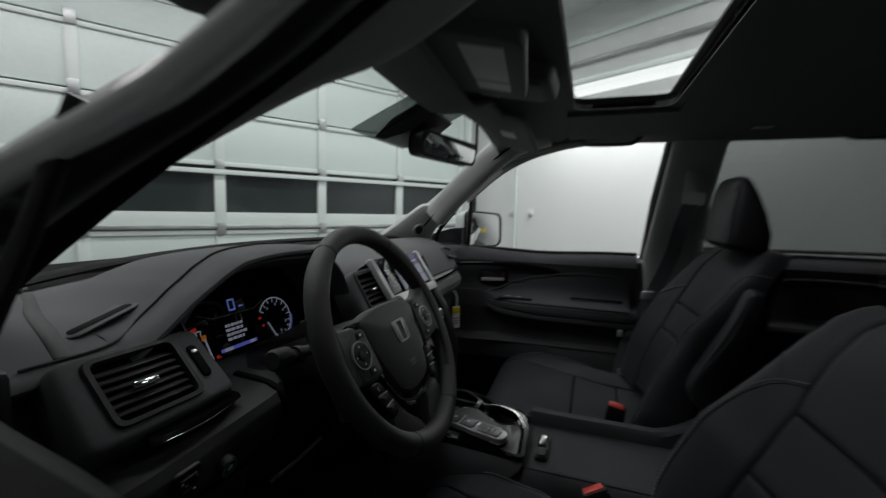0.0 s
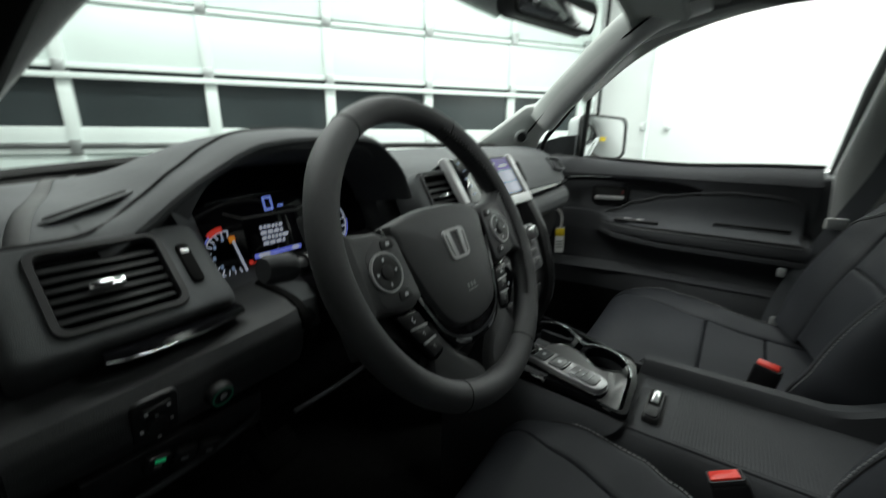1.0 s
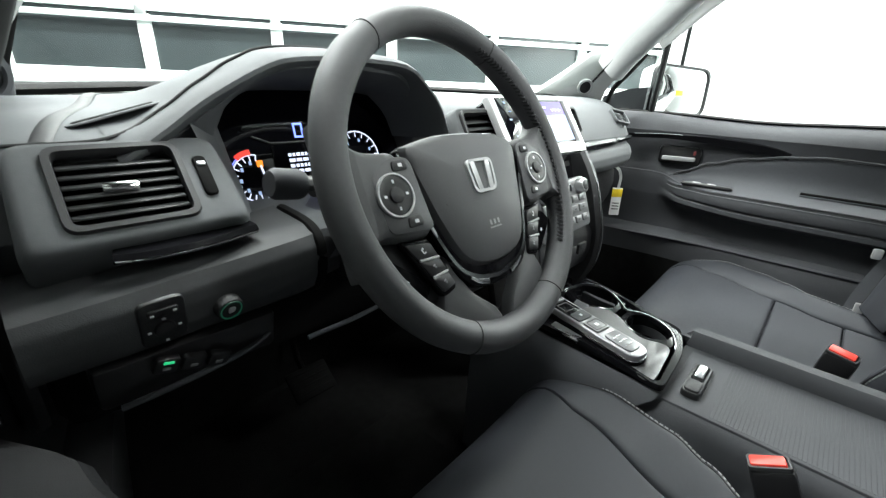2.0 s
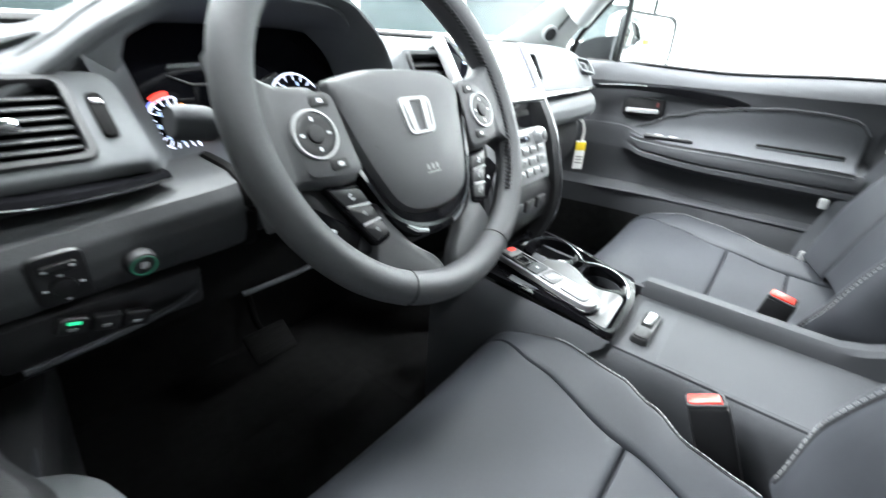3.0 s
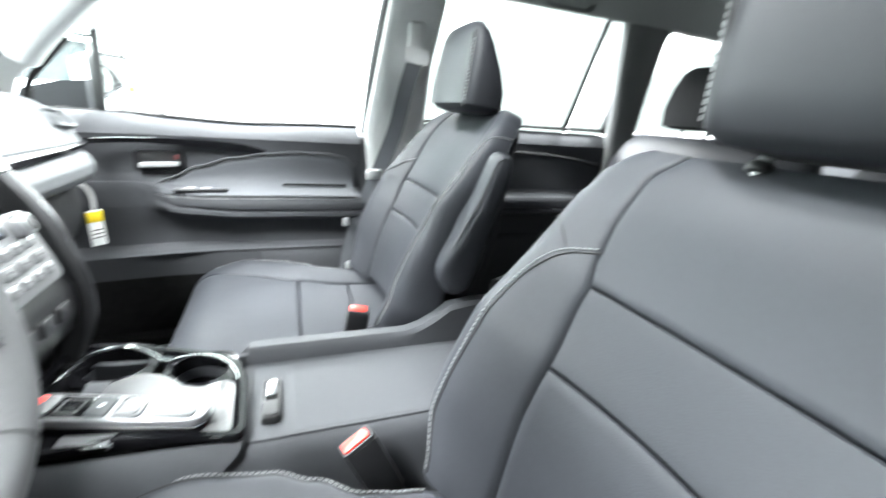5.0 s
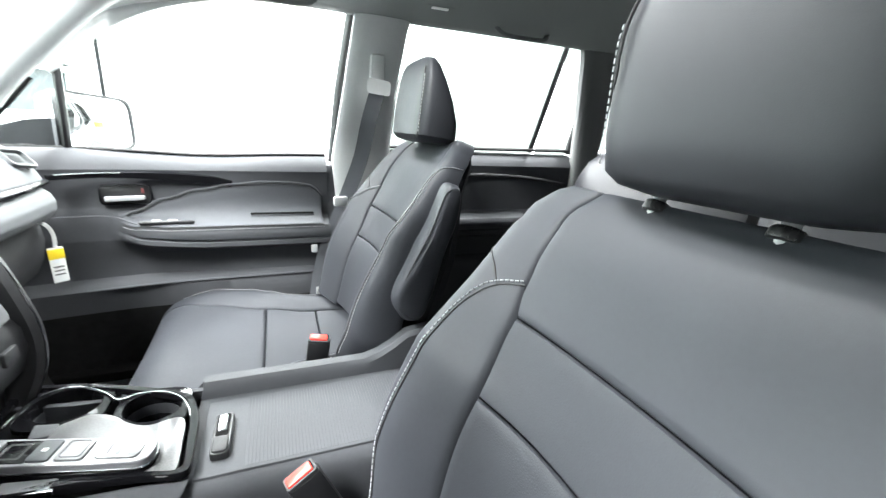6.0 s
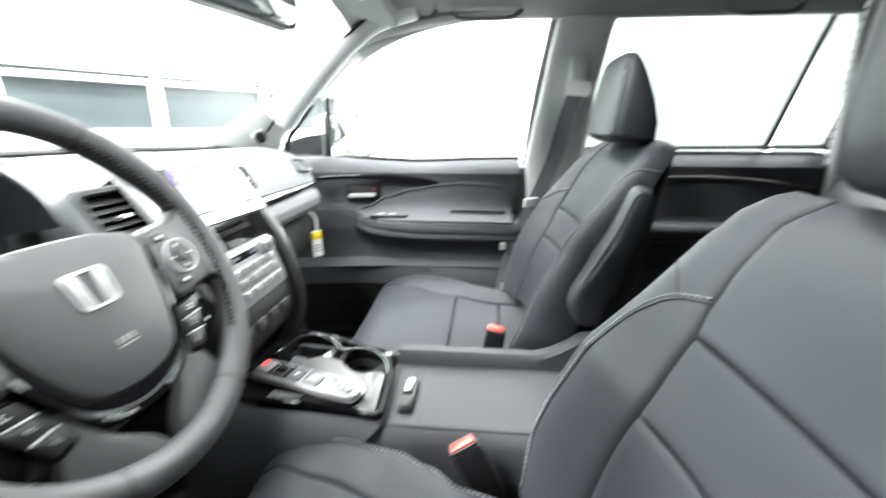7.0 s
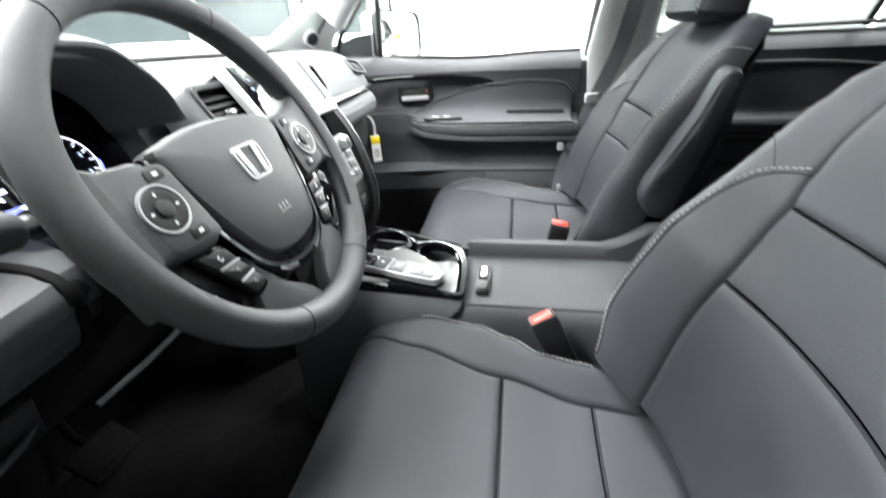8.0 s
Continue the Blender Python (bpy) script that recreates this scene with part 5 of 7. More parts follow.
for s in (-1, 1):
    PM = W @ pose(s * 0.105, -0.007, 0.0118)
    plate = part("control_pad", slab(rounded([(-s * x_, y_) for x_, y_ in ([(-0.016, -0.030), (0.032, -0.035), (0.026, 0.030), (0.004, 0.032), (-0.018, 0.018)][::-s])], 0.008), PM @ at(0, 0, 0.0028), 0.0008, 0.0007), HUB, sw, "control pad with round switch")
    # pale paint gives the ring the brightness that metal would reflect
    part("pad_ring", ringslab(disc(0.0186), disc(0.0166), PM @ at(0, 0, 0.003), 0.0032, 0.001), SILVER_PAINT, plate, "silver ring")
    part("pad_disc", slab(disc(0.0168), PM @ at(0, 0, 0.0028), 0.0028, 0.001, -0.0008), BLACK, plate)
    part("pad_button", slab(disc(0.0068), PM @ at(0, 0, 0.005), 0.002, 0.0008), DASH_FACE, plate)
    for cell in [(0.0112, 0, 0.003, 0.0022), (-0.0112, 0, 0.003, 0.0022), (0, 0.0112, 0.0022, 0.003), (0, -0.0112, 0.0022, 0.003)]:
        part("pad_mark", bars(PM @ at(0, 0, 0.0057), [cell]), WHITE_INK, plate)
    for py in (0.0238, -0.0240):
        b_ = part("pad_key", slab(rounded([(-0.0085, -0.0045), (0.0085, -0.0040), (0.0070, 0.0046), (-0.0075, 0.0042)], 0.003), PM @ at(-s * 0.0125, py, 0.002), 0.0032, 0.0010), DASH_FACE, plate)
        part("key_mark", bars(PM @ at(-s * 0.0125, py, 0.0056), [(0, 0, 0.0045, 0.003)]), WHITE_INK, b_)
    # column of three keys beside the lower spoke
    KL, KR = (Vector((-0.1055, -0.047)), Vector((-0.078, -0.098))), (Vector((-0.0750, -0.051)), Vector((-0.0600, -0.094)))

    def key_quad(t0, t1, inset):
        c = [KL[0].lerp(KL[1], t0), KR[0].lerp(KR[1], t0), KR[0].lerp(KR[1], t1), KL[0].lerp(KL[1], t1)]
        mid_ = sum(c, Vector((0, 0))) / 4
        c = [(p_ + (mid_ - p_).normalized() * inset) for p_ in c]
        c = [(-s * p_.x, p_.y) for p_ in c]
        return c if s > 0 else c[::-1]
    kp = part("key_panel", slab(rounded(key_quad(-0.04, 1.04, -0.002), 0.006), W @ at(0, 0, -0.002), 0.007, 0.002), PIANO, sw, "black key panel")
    for i in range(3):
        c = key_quad(i / 3, (i + 1) / 3, 0.0014)
        kk = part("key", slab(rounded(c, 0.003), W @ at(0, 0, 0.004), 0.0028, 0.0010), BLACK, kp)
        mx, my = sum(q_[0] for q_ in c) / 4, sum(q_[1] for q_ in c) / 4
        KM = W @ pose(mx, my, 0.0072, 0, 0, s * 62)
        if i == 0:  # a telephone receiver
            part("key_mark", bars(KM, [(0, -0.0012, 0.0050, 0.0012), (-0.0021, 0.0004, 0.0014, 0.0022), (0.0021, 0.0004, 0.0014, 0.0022)]), WHITE_INK, kk)
        else:
            part("key_mark", bars(KM, [(-0.0012, 0, 0.0016, 0.0030), (0.0012, 0.0004, 0.0014, 0.0020)]), THREAD, kk)
    for t_ in (1 / 3, 2 / 3):
        a_, b_ = KL[0].lerp(KL[1], t_), KR[0].lerp(KR[1], t_)
        # pale paint in place of the bright reflection on chrome
        part("key_divider", tube([W @ Vector((-s * (a_.x + 0.002), a_.y, 0.0074)), W @ Vector((-s * (b_.x - 0.002), b_.y, 0.0074))], 0.0012, 6), SILVER_PAINT, kp, "thin bright divider")
    sk = part("side_key", slab(rounded(rect(0.050, 0.020), 0.005), W @ pose(s * 0.106, -0.078, -0.008, 0, 0, s * 40), 0.006, 0.002), PIANO, sw)
    part("side_mark", bars(W @ pose(s * 0.107, -0.078, -0.0016, 0, 0, s * 40), [(0, 0, 0.004, 0.003)]), WHITE_INK, sk)

# ---- front seats ----


def stitches(path, pitch=0.0075, length=0.0050, r=0.0010):
    """A row of short threads along a path."""
    pts = [Vector(p) for p in path]
    bm, left = bmesh.new(), 0.0
    for a, b in zip(pts, pts[1:]):
        d = (b - a).length
        while left < d and d > 1e-6:
            way = (b - a) / d
            c = a + way * left
            m = Matrix.Translation(c) @ way.to_track_quat("X", "Z").to_matrix().to_4x4() @ Matrix.Diagonal((length / 2, r, r, 1))
            bmesh.ops.create_cone(bm, cap_ends=True, segments=6, radius1=1, radius2=1, depth=2, matrix=m @ Matrix.Rotation(math.pi / 2, 4, "Y"))
            left += pitch
        left -= d
    return bm


BACK_N = Vector((0, 0.933, 0.360))
BACK_U = Vector((0, -0.360, 0.933))


def front_seat(cx, s, dy, label):
    """s = 1 where the inner side of the seat is at larger x; a runs towards the inner side."""
    seat = thing("front_seat", (cx, -0.2 + dy, 0.5), label, "car seat", group="front seats")
    o = Vector((cx, -0.455 + dy, 0.800))
    band = 0.309 if s > 0 else 0.300
    tall = -0.022 if s > 0 else 0.024
    fall = 0.22 if s > 0 else 0.29

    def rise(b):
        return BACK_U * (b + tall * max(0.0, b - 0.30) / 0.21)

    def half_in(b):
        return lerp_table(b, [(0.0, 0.122), (0.205, 0.140), (0.300, 0.160), (0.35, 0.176), (0.40, 0.183), (0.46, 0.184), (0.515, 0.160)] if s > 0 else [(0.0, 0.122), (0.205, 0.140), (0.300, 0.160), (0.40, 0.170), (0.46, 0.158), (0.515, 0.125)])

    def half_out(b):
        return lerp_table(b, [(0.0, 0.235), (0.08, 0.278), (0.22, 0.285), (0.34, 0.285), (0.42, 0.286), (0.46, 0.278), (0.49, 0.258), (0.515, 0.222)] if s > 0 else [(0.0, 0.230), (0.08, 0.268), (0.22, 0.270), (0.34, 0.252), (0.42, 0.236), (0.46, 0.222), (0.49, 0.196), (0.515, 0.150)])

    def crown(b):
        return -0.026 * max(0, (b - 0.40) / 0.11) ** 2.2

    def back_face(u, b):
        a = u * half_in(b)
        c = 0.006 + 0.030 * abs(u) ** 2.2 * max(0, 1 - max(0, (b - fall) / 0.22)) + crown(b) + 0.016 * math.exp(-((b - 0.14) / 0.12) ** 2)
        return o + Vector((s * a, 0, 0)) + rise(b) + BACK_N * c

    def bolster(side):
        def f(w, b):
            h0, h1 = half_in(b), half_out(b)
            bulge = max(0.0, 1 - max(0.0, (b - fall) / 0.22))
            t = max(-0.05, min(1.3, w))
            a = h0 + (h1 - h0) * math.sin(max(0, min(1, t)) * math.pi / 2) ** 0.9
            base = 0.006 + 0.030 * bulge + crown(b) + 0.016 * math.exp(-((b - 0.14) / 0.12) ** 2)
            c = base + (0.008 + 0.046 * bulge) * math.sin(math.pi * min(1, max(0, t)) * 0.72) - lerp_table(b, [(0.0, 0.150), (0.3, 0.115), (0.5, 0.075 if s > 0 else 0.055)]) * max(0, t - 0.35) ** 1.6
            if s > 0:
                c += 0.010 * math.exp(-((b - 0.06) / 0.095) ** 2) * math.sin(math.pi * min(1, max(0, t)) * 0.75)
            return o + Vector((s * side * a, 0, 0)) + rise(b) + BACK_N * c
        return f

    def shell_d(b):
        return lerp_table(b, [(0.0, 0.052), (0.25, 0.046), (0.45, 0.030 if s > 0 else 0.020), (0.506, 0.018 if s > 0 else 0.012)])

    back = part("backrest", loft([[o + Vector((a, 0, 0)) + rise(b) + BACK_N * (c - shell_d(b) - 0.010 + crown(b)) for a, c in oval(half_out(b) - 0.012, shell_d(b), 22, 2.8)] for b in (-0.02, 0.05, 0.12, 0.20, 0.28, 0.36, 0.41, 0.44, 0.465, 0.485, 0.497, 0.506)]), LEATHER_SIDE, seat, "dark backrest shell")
    part("upper_panel", pad(back_face, -1, 1, band + 0.001, 0.512, 26, 22, 0.006), LEATHER, back, "dark grey leather upper panel")
    part("middle_panel", pad(back_face, -1, 1, 0.208, band - 0.0005, 26, 12, 0.006), PERF, back, "perforated leather middle band")
    part("lower_panel", pad(back_face, -1, 1, 0.0, 0.2065, 26, 20, 0.007), PERF, back, "perforated leather lower panel")
    for side_ in (1, -1):
        f = bolster(side_)
        out = BACK_N + Vector((s * side_ * 0.6, 0, 0))
        part("back_bolster", pad(f, 0.0, 1.15, -0.01, 0.512, 20, 44, 0.006, out), LEATHER, back, "leather side bolster")

        def on(w, b, h):
            """A point that lies h above the bolster."""
            n_ = (f(w + 0.01, b) - f(w - 0.01, b)).cross(f(w, b + 0.005) - f(w, b - 0.005)).normalized()
            return f(w, b) + n_ * (h if n_.dot(out) > 0 else -h)
        edge_w = 0.42 if s > 0 else 0.50
        # short seam from the panel, then down the edge of the bolster with a row of stitches
        way = [(0.0, 0.352), (0.10, 0.343), (0.20, 0.333), (0.30, 0.316), (edge_w - 0.04, 0.285), (edge_w, 0.24), (edge_w, 0.18), (edge_w + 0.02, 0.12), (edge_w + 0.03, 0.06), (edge_w + 0.03, 0.0)]
        if s < 0 and side_ > 0:
            way = [(1.0, 0.452), (0.80, 0.447), (0.60, 0.436), (edge_w, 0.41), (edge_w, 0.36), (edge_w, 0.30), (edge_w, 0.24), (edge_w, 0.16), (edge_w, 0.08), (edge_w, 0.0)]
            part("shoulder_seam", tube([on(w, 0.362 + 0.01 * w, 0.0062) for w in (0.0, 0.1, 0.2, 0.3, 0.4, 0.5)], 0.0012, 6), SEAM, back)
        else:
            part("shoulder_seam", tube([on(q_.x, q_.y, 0.0062) for q_ in smooth_path([(0.20, 0.333, 0), (0.30, 0.352, 0), (0.42, 0.366, 0), (0.60, 0.376, 0), (0.80, 0.384, 0)], 4)], 0.0013, 6), SEAM, back)
        run = smooth_path([Vector((*p_, 0)) for p_ in way], 10)
        part("bolster_seam", tube([on(q_.x, q_.y, 0.0062) for q_ in run], 0.0013, 6), SEAM, back)
        part("stitch_line", stitches([on(q_.x + 0.035, q_.y + (0.003 if q_.y > 0.30 else 0.0), 0.0066) for q_ in run]), THREAD, back, "row of pale stitches")
    # inner armrest, folded up
    lens = [(-0.124, 0.418), (-0.153, 0.412), (-0.150, 0.356), (-0.129, 0.288), (-0.104, 0.200), (-0.078, 0.131), (-0.042, 0.133), (-0.016, 0.176), (-0.024, 0.212), (-0.092, 0.335)]
    if s < 0:
        SC = axes(o + Vector((-0.262, 0, 0)), (0, -1, 0), (0, 0, 1))
        part("armrest", slab(rounded([(-y_, z_) for y_, z_ in lens[::-1]], 0.02), SC, 0.046, 0.018, 0.005), LEATHER, back, "folded-up inner armrest")
        c_ = [(-y_, z_) for y_, z_ in lens[::-1]]
        mx_, my_ = sum(p_[0] for p_ in c_) / len(c_), sum(p_[1] for p_ in c_) / len(c_)
        part("armrest_seam", tube([SC @ Vector((mx_ + (x_ - mx_) * 0.86, my_ + (y_ - my_) * 0.93, 0.0425)) for x_, y_ in rounded(c_, 0.02)], 0.0013, 6, (1, 0, 0), True), SEAM, back)
    # headrest
    hb = o + rise(0.513 if s > 0 else 0.494) + BACK_N * (-0.008 if s > 0 else 0.022) + BACK_U * (0.012 if s > 0 else 0.0)
    lean = Vector((0, 0.0, 1.0)) if s > 0 else Vector((0, -0.10, 0.995))
    hz = 1.0 if s > 0 else 0.92

    def head_ring(z, w, d, off):
        return [hb + Vector((a, 0, 0)) + lean * (z * hz) + Vector((0, 0.995, 0.10)) * (c + off) for a, c in oval(w, d, 30, 4.5)]
    # same leather as the seat, its shade put into the darker material
    head = part("headrest", loft([head_ring(z, w, d, off) for z, w, d, off in ((-0.006, 0.070, 0.030, 0.0), (0.0, 0.112, 0.045, 0.0), (0.012, 0.128, 0.054, 0.0), (0.05, 0.134, 0.052, 0.002), (0.10, 0.132, 0.042, 0.010), (0.15, 0.124, 0.028, 0.020), (0.180, 0.112, 0.018, 0.026), (0.196, 0.095, 0.010, 0.029), (0.202, 0.06, 0.005, 0.030))]), LEATHER_SIDE, seat, "leather headrest, darkened in colour for shade")
    for a in (-0.113, 0.113):
        seamline = [hb + Vector((a * (1 - 0.25 * max(0, (z - 0.12) / 0.08) ** 2), 0, 0)) + lean * (z * hz) + Vector((0, 0.995, 0.10)) * (0.050 - 0.010 * max(0, (z - 0.13) / 0.07) ** 2) for z in [0.004 + 0.0168 * i for i in range(11)]]
        part("headrest_seam", tube(seamline, 0.0018, 6), SEAM, head)
        part("stitch_line", stitches([q_ + Vector((0.004 if a > 0 else -0.004, 0.0006, 0)) for q_ in seamline[1:-1]]), THREAD, head)
    for a in (-0.044, 0.080) if s > 0 else ():
        p0 = hb + Vector((a, 0, 0)) + BACK_N * -0.006
        # pale paint stands in for light reflected by the chrome post
        part("headrest_post", tube([p0 - BACK_U * 0.060, p0 + BACK_U * 0.01], 0.0068, 12), SILVER_PAINT, head, "headrest post, painted pale for the shine of chrome")
        part("post_sleeve", cyl(0.014, 0.012, 0.012, Matrix.Translation(p0 - BACK_U * 0.016) @ BACK_U.to_track_quat("Z", "Y").to_matrix().to_4x4(), 16, 0.003), BLACK, seat)

    # cushion
    q = Vector((cx, dy, 0))

    def c_in(y):
        return lerp_table(y, [(-0.42, 0.126), (-0.356, 0.133), (-0.222, 0.172), (-0.06, 0.222), (0.03, 0.250), (0.12, 0.252)])

    def c_out(y):
        return lerp_table(y, [(-0.42, 0.178), (-0.34, 0.196), (-0.285, 0.206), (-0.23, 0.244), (-0.18, 0.272), (-0.06, 0.285), (0.02, 0.276), (0.08, 0.262), (0.2, 0.25)])

    def front_drop(v):
        """v is the way along the cushion from the rear; past the front it rolls down."""
        y = v
        z = 0.0
        if v > -0.04:
            t = (v + 0.04) / 0.16
            ang = min(1.0, t) * math.pi / 2
            y = -0.04 + 0.10 * math.sin(ang)
            z = -0.085 * (1 - math.cos(ang)) - max(0, t - 1) * 0.16
        return y, z

    def cushion(u, v):
        y, z = front_drop(v)
        a = u * c_in(v)
        zz = 0.772 + 0.016 * max(0, (v + 0.30)) / 0.3 + 0.012 * abs(u) ** 2 + z
        return q + Vector((s * a, y, zz))

    def c_bolster(side):
        def f(w, v):
            y, z = front_drop(v)
            h0, h1 = c_in(v), c_out(v)
            t = max(-0.05, min(1.4, w))
            lift = lerp_table(v, [(-0.45, 0.020), (-0.30, 0.030), (-0.10, 0.026), (0.0, 0.006), (0.1, 0.0)])
            a = h0 + (h1 - h0) * math.sin(min(1, t) * math.pi / 2)
            zz = 0.784 + 0.016 * max(0, (v + 0.30)) / 0.3 + lift * math.sin(math.pi * min(1, max(0, t)) * 0.7) - 0.18 * max(0, t - 0.62) ** 1.7 + z
            if s * side < 0 and s > 0:  # the door side of the driver's cushion is fuller
                a += 0.010 * max(0.0, t)
            return q + Vector((s * side * a, y, zz))
        return f

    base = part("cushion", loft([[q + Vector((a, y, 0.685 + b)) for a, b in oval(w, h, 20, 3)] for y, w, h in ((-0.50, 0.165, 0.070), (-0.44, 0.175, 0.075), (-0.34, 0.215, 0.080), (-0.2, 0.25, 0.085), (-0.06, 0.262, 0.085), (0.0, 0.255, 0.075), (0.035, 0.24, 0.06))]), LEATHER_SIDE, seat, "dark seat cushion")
    part("front_panel", pad(cushion, -1, 1, -0.2215, 0.15, 28, 30, 0.006, (0, 0.3, 1)), LEATHER, base, "dark grey leather front panel")
    part("middle_panel", pad(cushion, -1, 1, -0.3555, -0.2228, 28, 14, 0.006, (0, 0, 1)), PERF, base, "perforated leather middle panel")
    part("rear_panel", pad(cushion, -1, 1, -0.48, -0.3568, 28, 12, 0.006, (0, 0, 1)), PERF, base)
    for side_ in (1, -1):
        part("cushion_bolster", pad(c_bolster(side_), 0.0, 1.25, -0.475, 0.15, 18, 42, 0.006, (s * side_ * 0.6, 0, 1)), LEATHER, base, "leather cushion bolster")
        f = c_bolster(side_)
        pts = [f(0.62, -0.36 + 0.0125 * i) + Vector((s * side_ * 0.003, 0, 0.0055)) for i in range(30)]
        part("bolster_seam", tube(pts, 0.0012, 6), SEAM, base)
        part("stitch_line", stitches([q_ + Vector((s * side_ * 0.004, 0, 0.0003)) for q_ in pts]), THREAD, base)
    part("valance", rbox((0.50, 0.40, 0.12), at(cx, -0.20 + dy, 0.595), 0.03), BLACK, seat, "black plastic seat base")
    for a in (-0.2, 0.2):
        part("seat_rail", rbox((0.03, 0.56, 0.035), at(cx + a, -0.16 + dy, 0.515), 0.006), STEEL, seat)
    return seat


front_seat(-0.40, 1, 0.0, "dark grey leather driver's seat with raised bolsters")
front_seat(0.405, -1, -0.006, "dark grey leather passenger seat with raised bolsters")


def buckle(p, lean, label):
    b = thing("belt_buckle", (p[0], p[1], 0.70), label, "belt buckle", group="belt buckles")
    m = Matrix.Translation(p) @ lean
    part("body", rbox((0.031, 0.047, 0.110), m @ at(0, 0, -0.067), 0.007), BLACK, b)
    part("button", rbox((0.019, 0.037, 0.008), m @ at(0.0, 0.002, -0.009), 0.003), RED, b, "red release button")
    part("button_rim", ringslab(rounded(rect(0.027, 0.044), 0.005), rounded(rect(0.020, 0.038), 0.004), m @ at(0, 0.001, -0.013), 0.0055, 0.001), DASH_FACE, b)
    part("stem", rbox((0.026, 0.040, 0.12), m @ at(0, 0.0, -0.160), 0.006), BLACK, b)


buckle((-0.156, -0.280, 0.872), pose(0, 0, 0, -24, 6, 14), "black belt buckle with red button beside the driver's seat")
buckle((0.205, -0.345, 0.880), pose(0, 0, 0, 8, -12, -10), "black belt buckle with red button beside the passenger seat")

# ---- centre console ----
con = thing("centre_console", (0, -0.2, 0.5), "dark centre console with gear buttons, cup holders and a ribbed lid", "centre console")
side_prof = [(-0.135, 0.50), (-0.128, 0.70), (-0.119, 0.785), (-0.113, 0.812), (-0.103, 0.829), (-0.088, 0.838), (0.085, 0.838), (0.095, 0.838), (0.098, 0.858), (0.106, 0.866), (0.128, 0.866), (0.140, 0.855), (0.145, 0.80), (0.150, 0.50)]


def con_ring(y):
    lift = 0.055 * max(0, min(1, (-0.42 - y) / 0.10)) ** 1.5
    low = 0.0
    return [Vector((x, y, z + (lift if z > 0.84 and x > 0.09 else 0.0) + low)) for x, z in side_prof]


def slanted(ring, y):
    """The end of a console piece, cut on a slant so that its seam runs down and forwards."""
    return [Vector((v.x, y + 1.1 * min(0.07, max(0.0, 0.842 - v.z)), v.z)) for v in ring]


part("body", loft([slanted(con_ring(-0.142), -0.1365), *[con_ring(y) for y in (-0.20, -0.26, -0.32, -0.38, -0.42, -0.45, -0.48, -0.51, -0.56, -0.62, -0.70)]]), CONSOLE, con, "dark grained console body")
fr = [(-0.140, 0.50), (-0.135, 0.70), (-0.128, 0.80), (-0.112, 0.838), (-0.098, 0.846), (-0.093, 0.845), (-0.091, 0.775), (0.110, 0.775), (0.112, 0.846), (0.118, 0.848), (0.135, 0.838), (0.150, 0.79), (0.158, 0.50)]
part("front_body", loft([slanted([Vector((x, 0, z)) for x, z in fr], -0.1425), *[[Vector((x * k, y, z + dz)) for x, z in fr] for y, k, dz in ((-0.06, 1.0, 0.004), (0.05, 1.0, 0.010), (0.13, 1.0, 0.018), (0.20, 1.0, 0.024))]]), CONSOLE, con, "console front with soft sides")
# sliding lid with fine ribs
lid = part("sliding_lid", rbox((0.178, 0.52, 0.010), at(-0.005, -0.405, 0.8338), 0.004), CONSOLE, con, "ribbed sliding lid")
for i in range(62):
    part("lid_rib", rbox((0.166, 0.0046, 0.0005), at(-0.005, -0.212 - 0.0051 * i, 0.8389), 0.0002, 1), CONSOLE, lid)
PBM = pose(-0.016, -0.176, 0.8385, 0, 2, 0)
sbk = part("parking_brake", slab(rounded(rect(0.102, 0.027), 0.009), PBM, 0.0105, 0.004), BLACK, con, "parking brake switch")
part("brake_well", slab(rounded(rect(0.056, 0.019, 0.018, 0.0), 0.006), PBM @ at(0, 0, 0.0100), 0.0010, 0.0003), DEEP, sbk)
part("brake_tab", rbox((0.034, 0.013, 0.007), PBM @ pose(0.018, 0, 0.0125, 0, -10, 0), 0.003), SILVER, sbk, "silver tab")
part("brake_hump", slab(rounded(rect(0.036, 0.022, -0.030, 0.0), 0.008), PBM @ at(0, 0, 0.0095), 0.0045, 0.003), DASH_FACE, sbk)
# front bezel: gloss black deck with two cup holders in a bright figure of eight
BZ = axes((0.010, -0.005, 0.860), (1, 0, 0), (0, 1, 0.075))


def deck(points):
    """World x, y to the plane of the deck."""
    return [(x - 0.010, y + 0.005) for x, y in points]


bz_o = rounded(deck([(-0.104, -0.146), (0.020, -0.142), (0.086, -0.124), (0.110, -0.075), (0.130, -0.022), (0.150, 0.052), (0.154, 0.130), (-0.098, 0.130), (-0.096, 0.050), (-0.088, -0.005), (-0.094, -0.085)]), 0.020, 5)
bz_c = Vector((sum(p[0] for p in bz_o) / len(bz_o), sum(p[1] for p in bz_o) / len(bz_o)))


def shrunk(outline, d):
    return [tuple(Vector(p) + (bz_c - Vector(p)).normalized() * d) for p in outline]


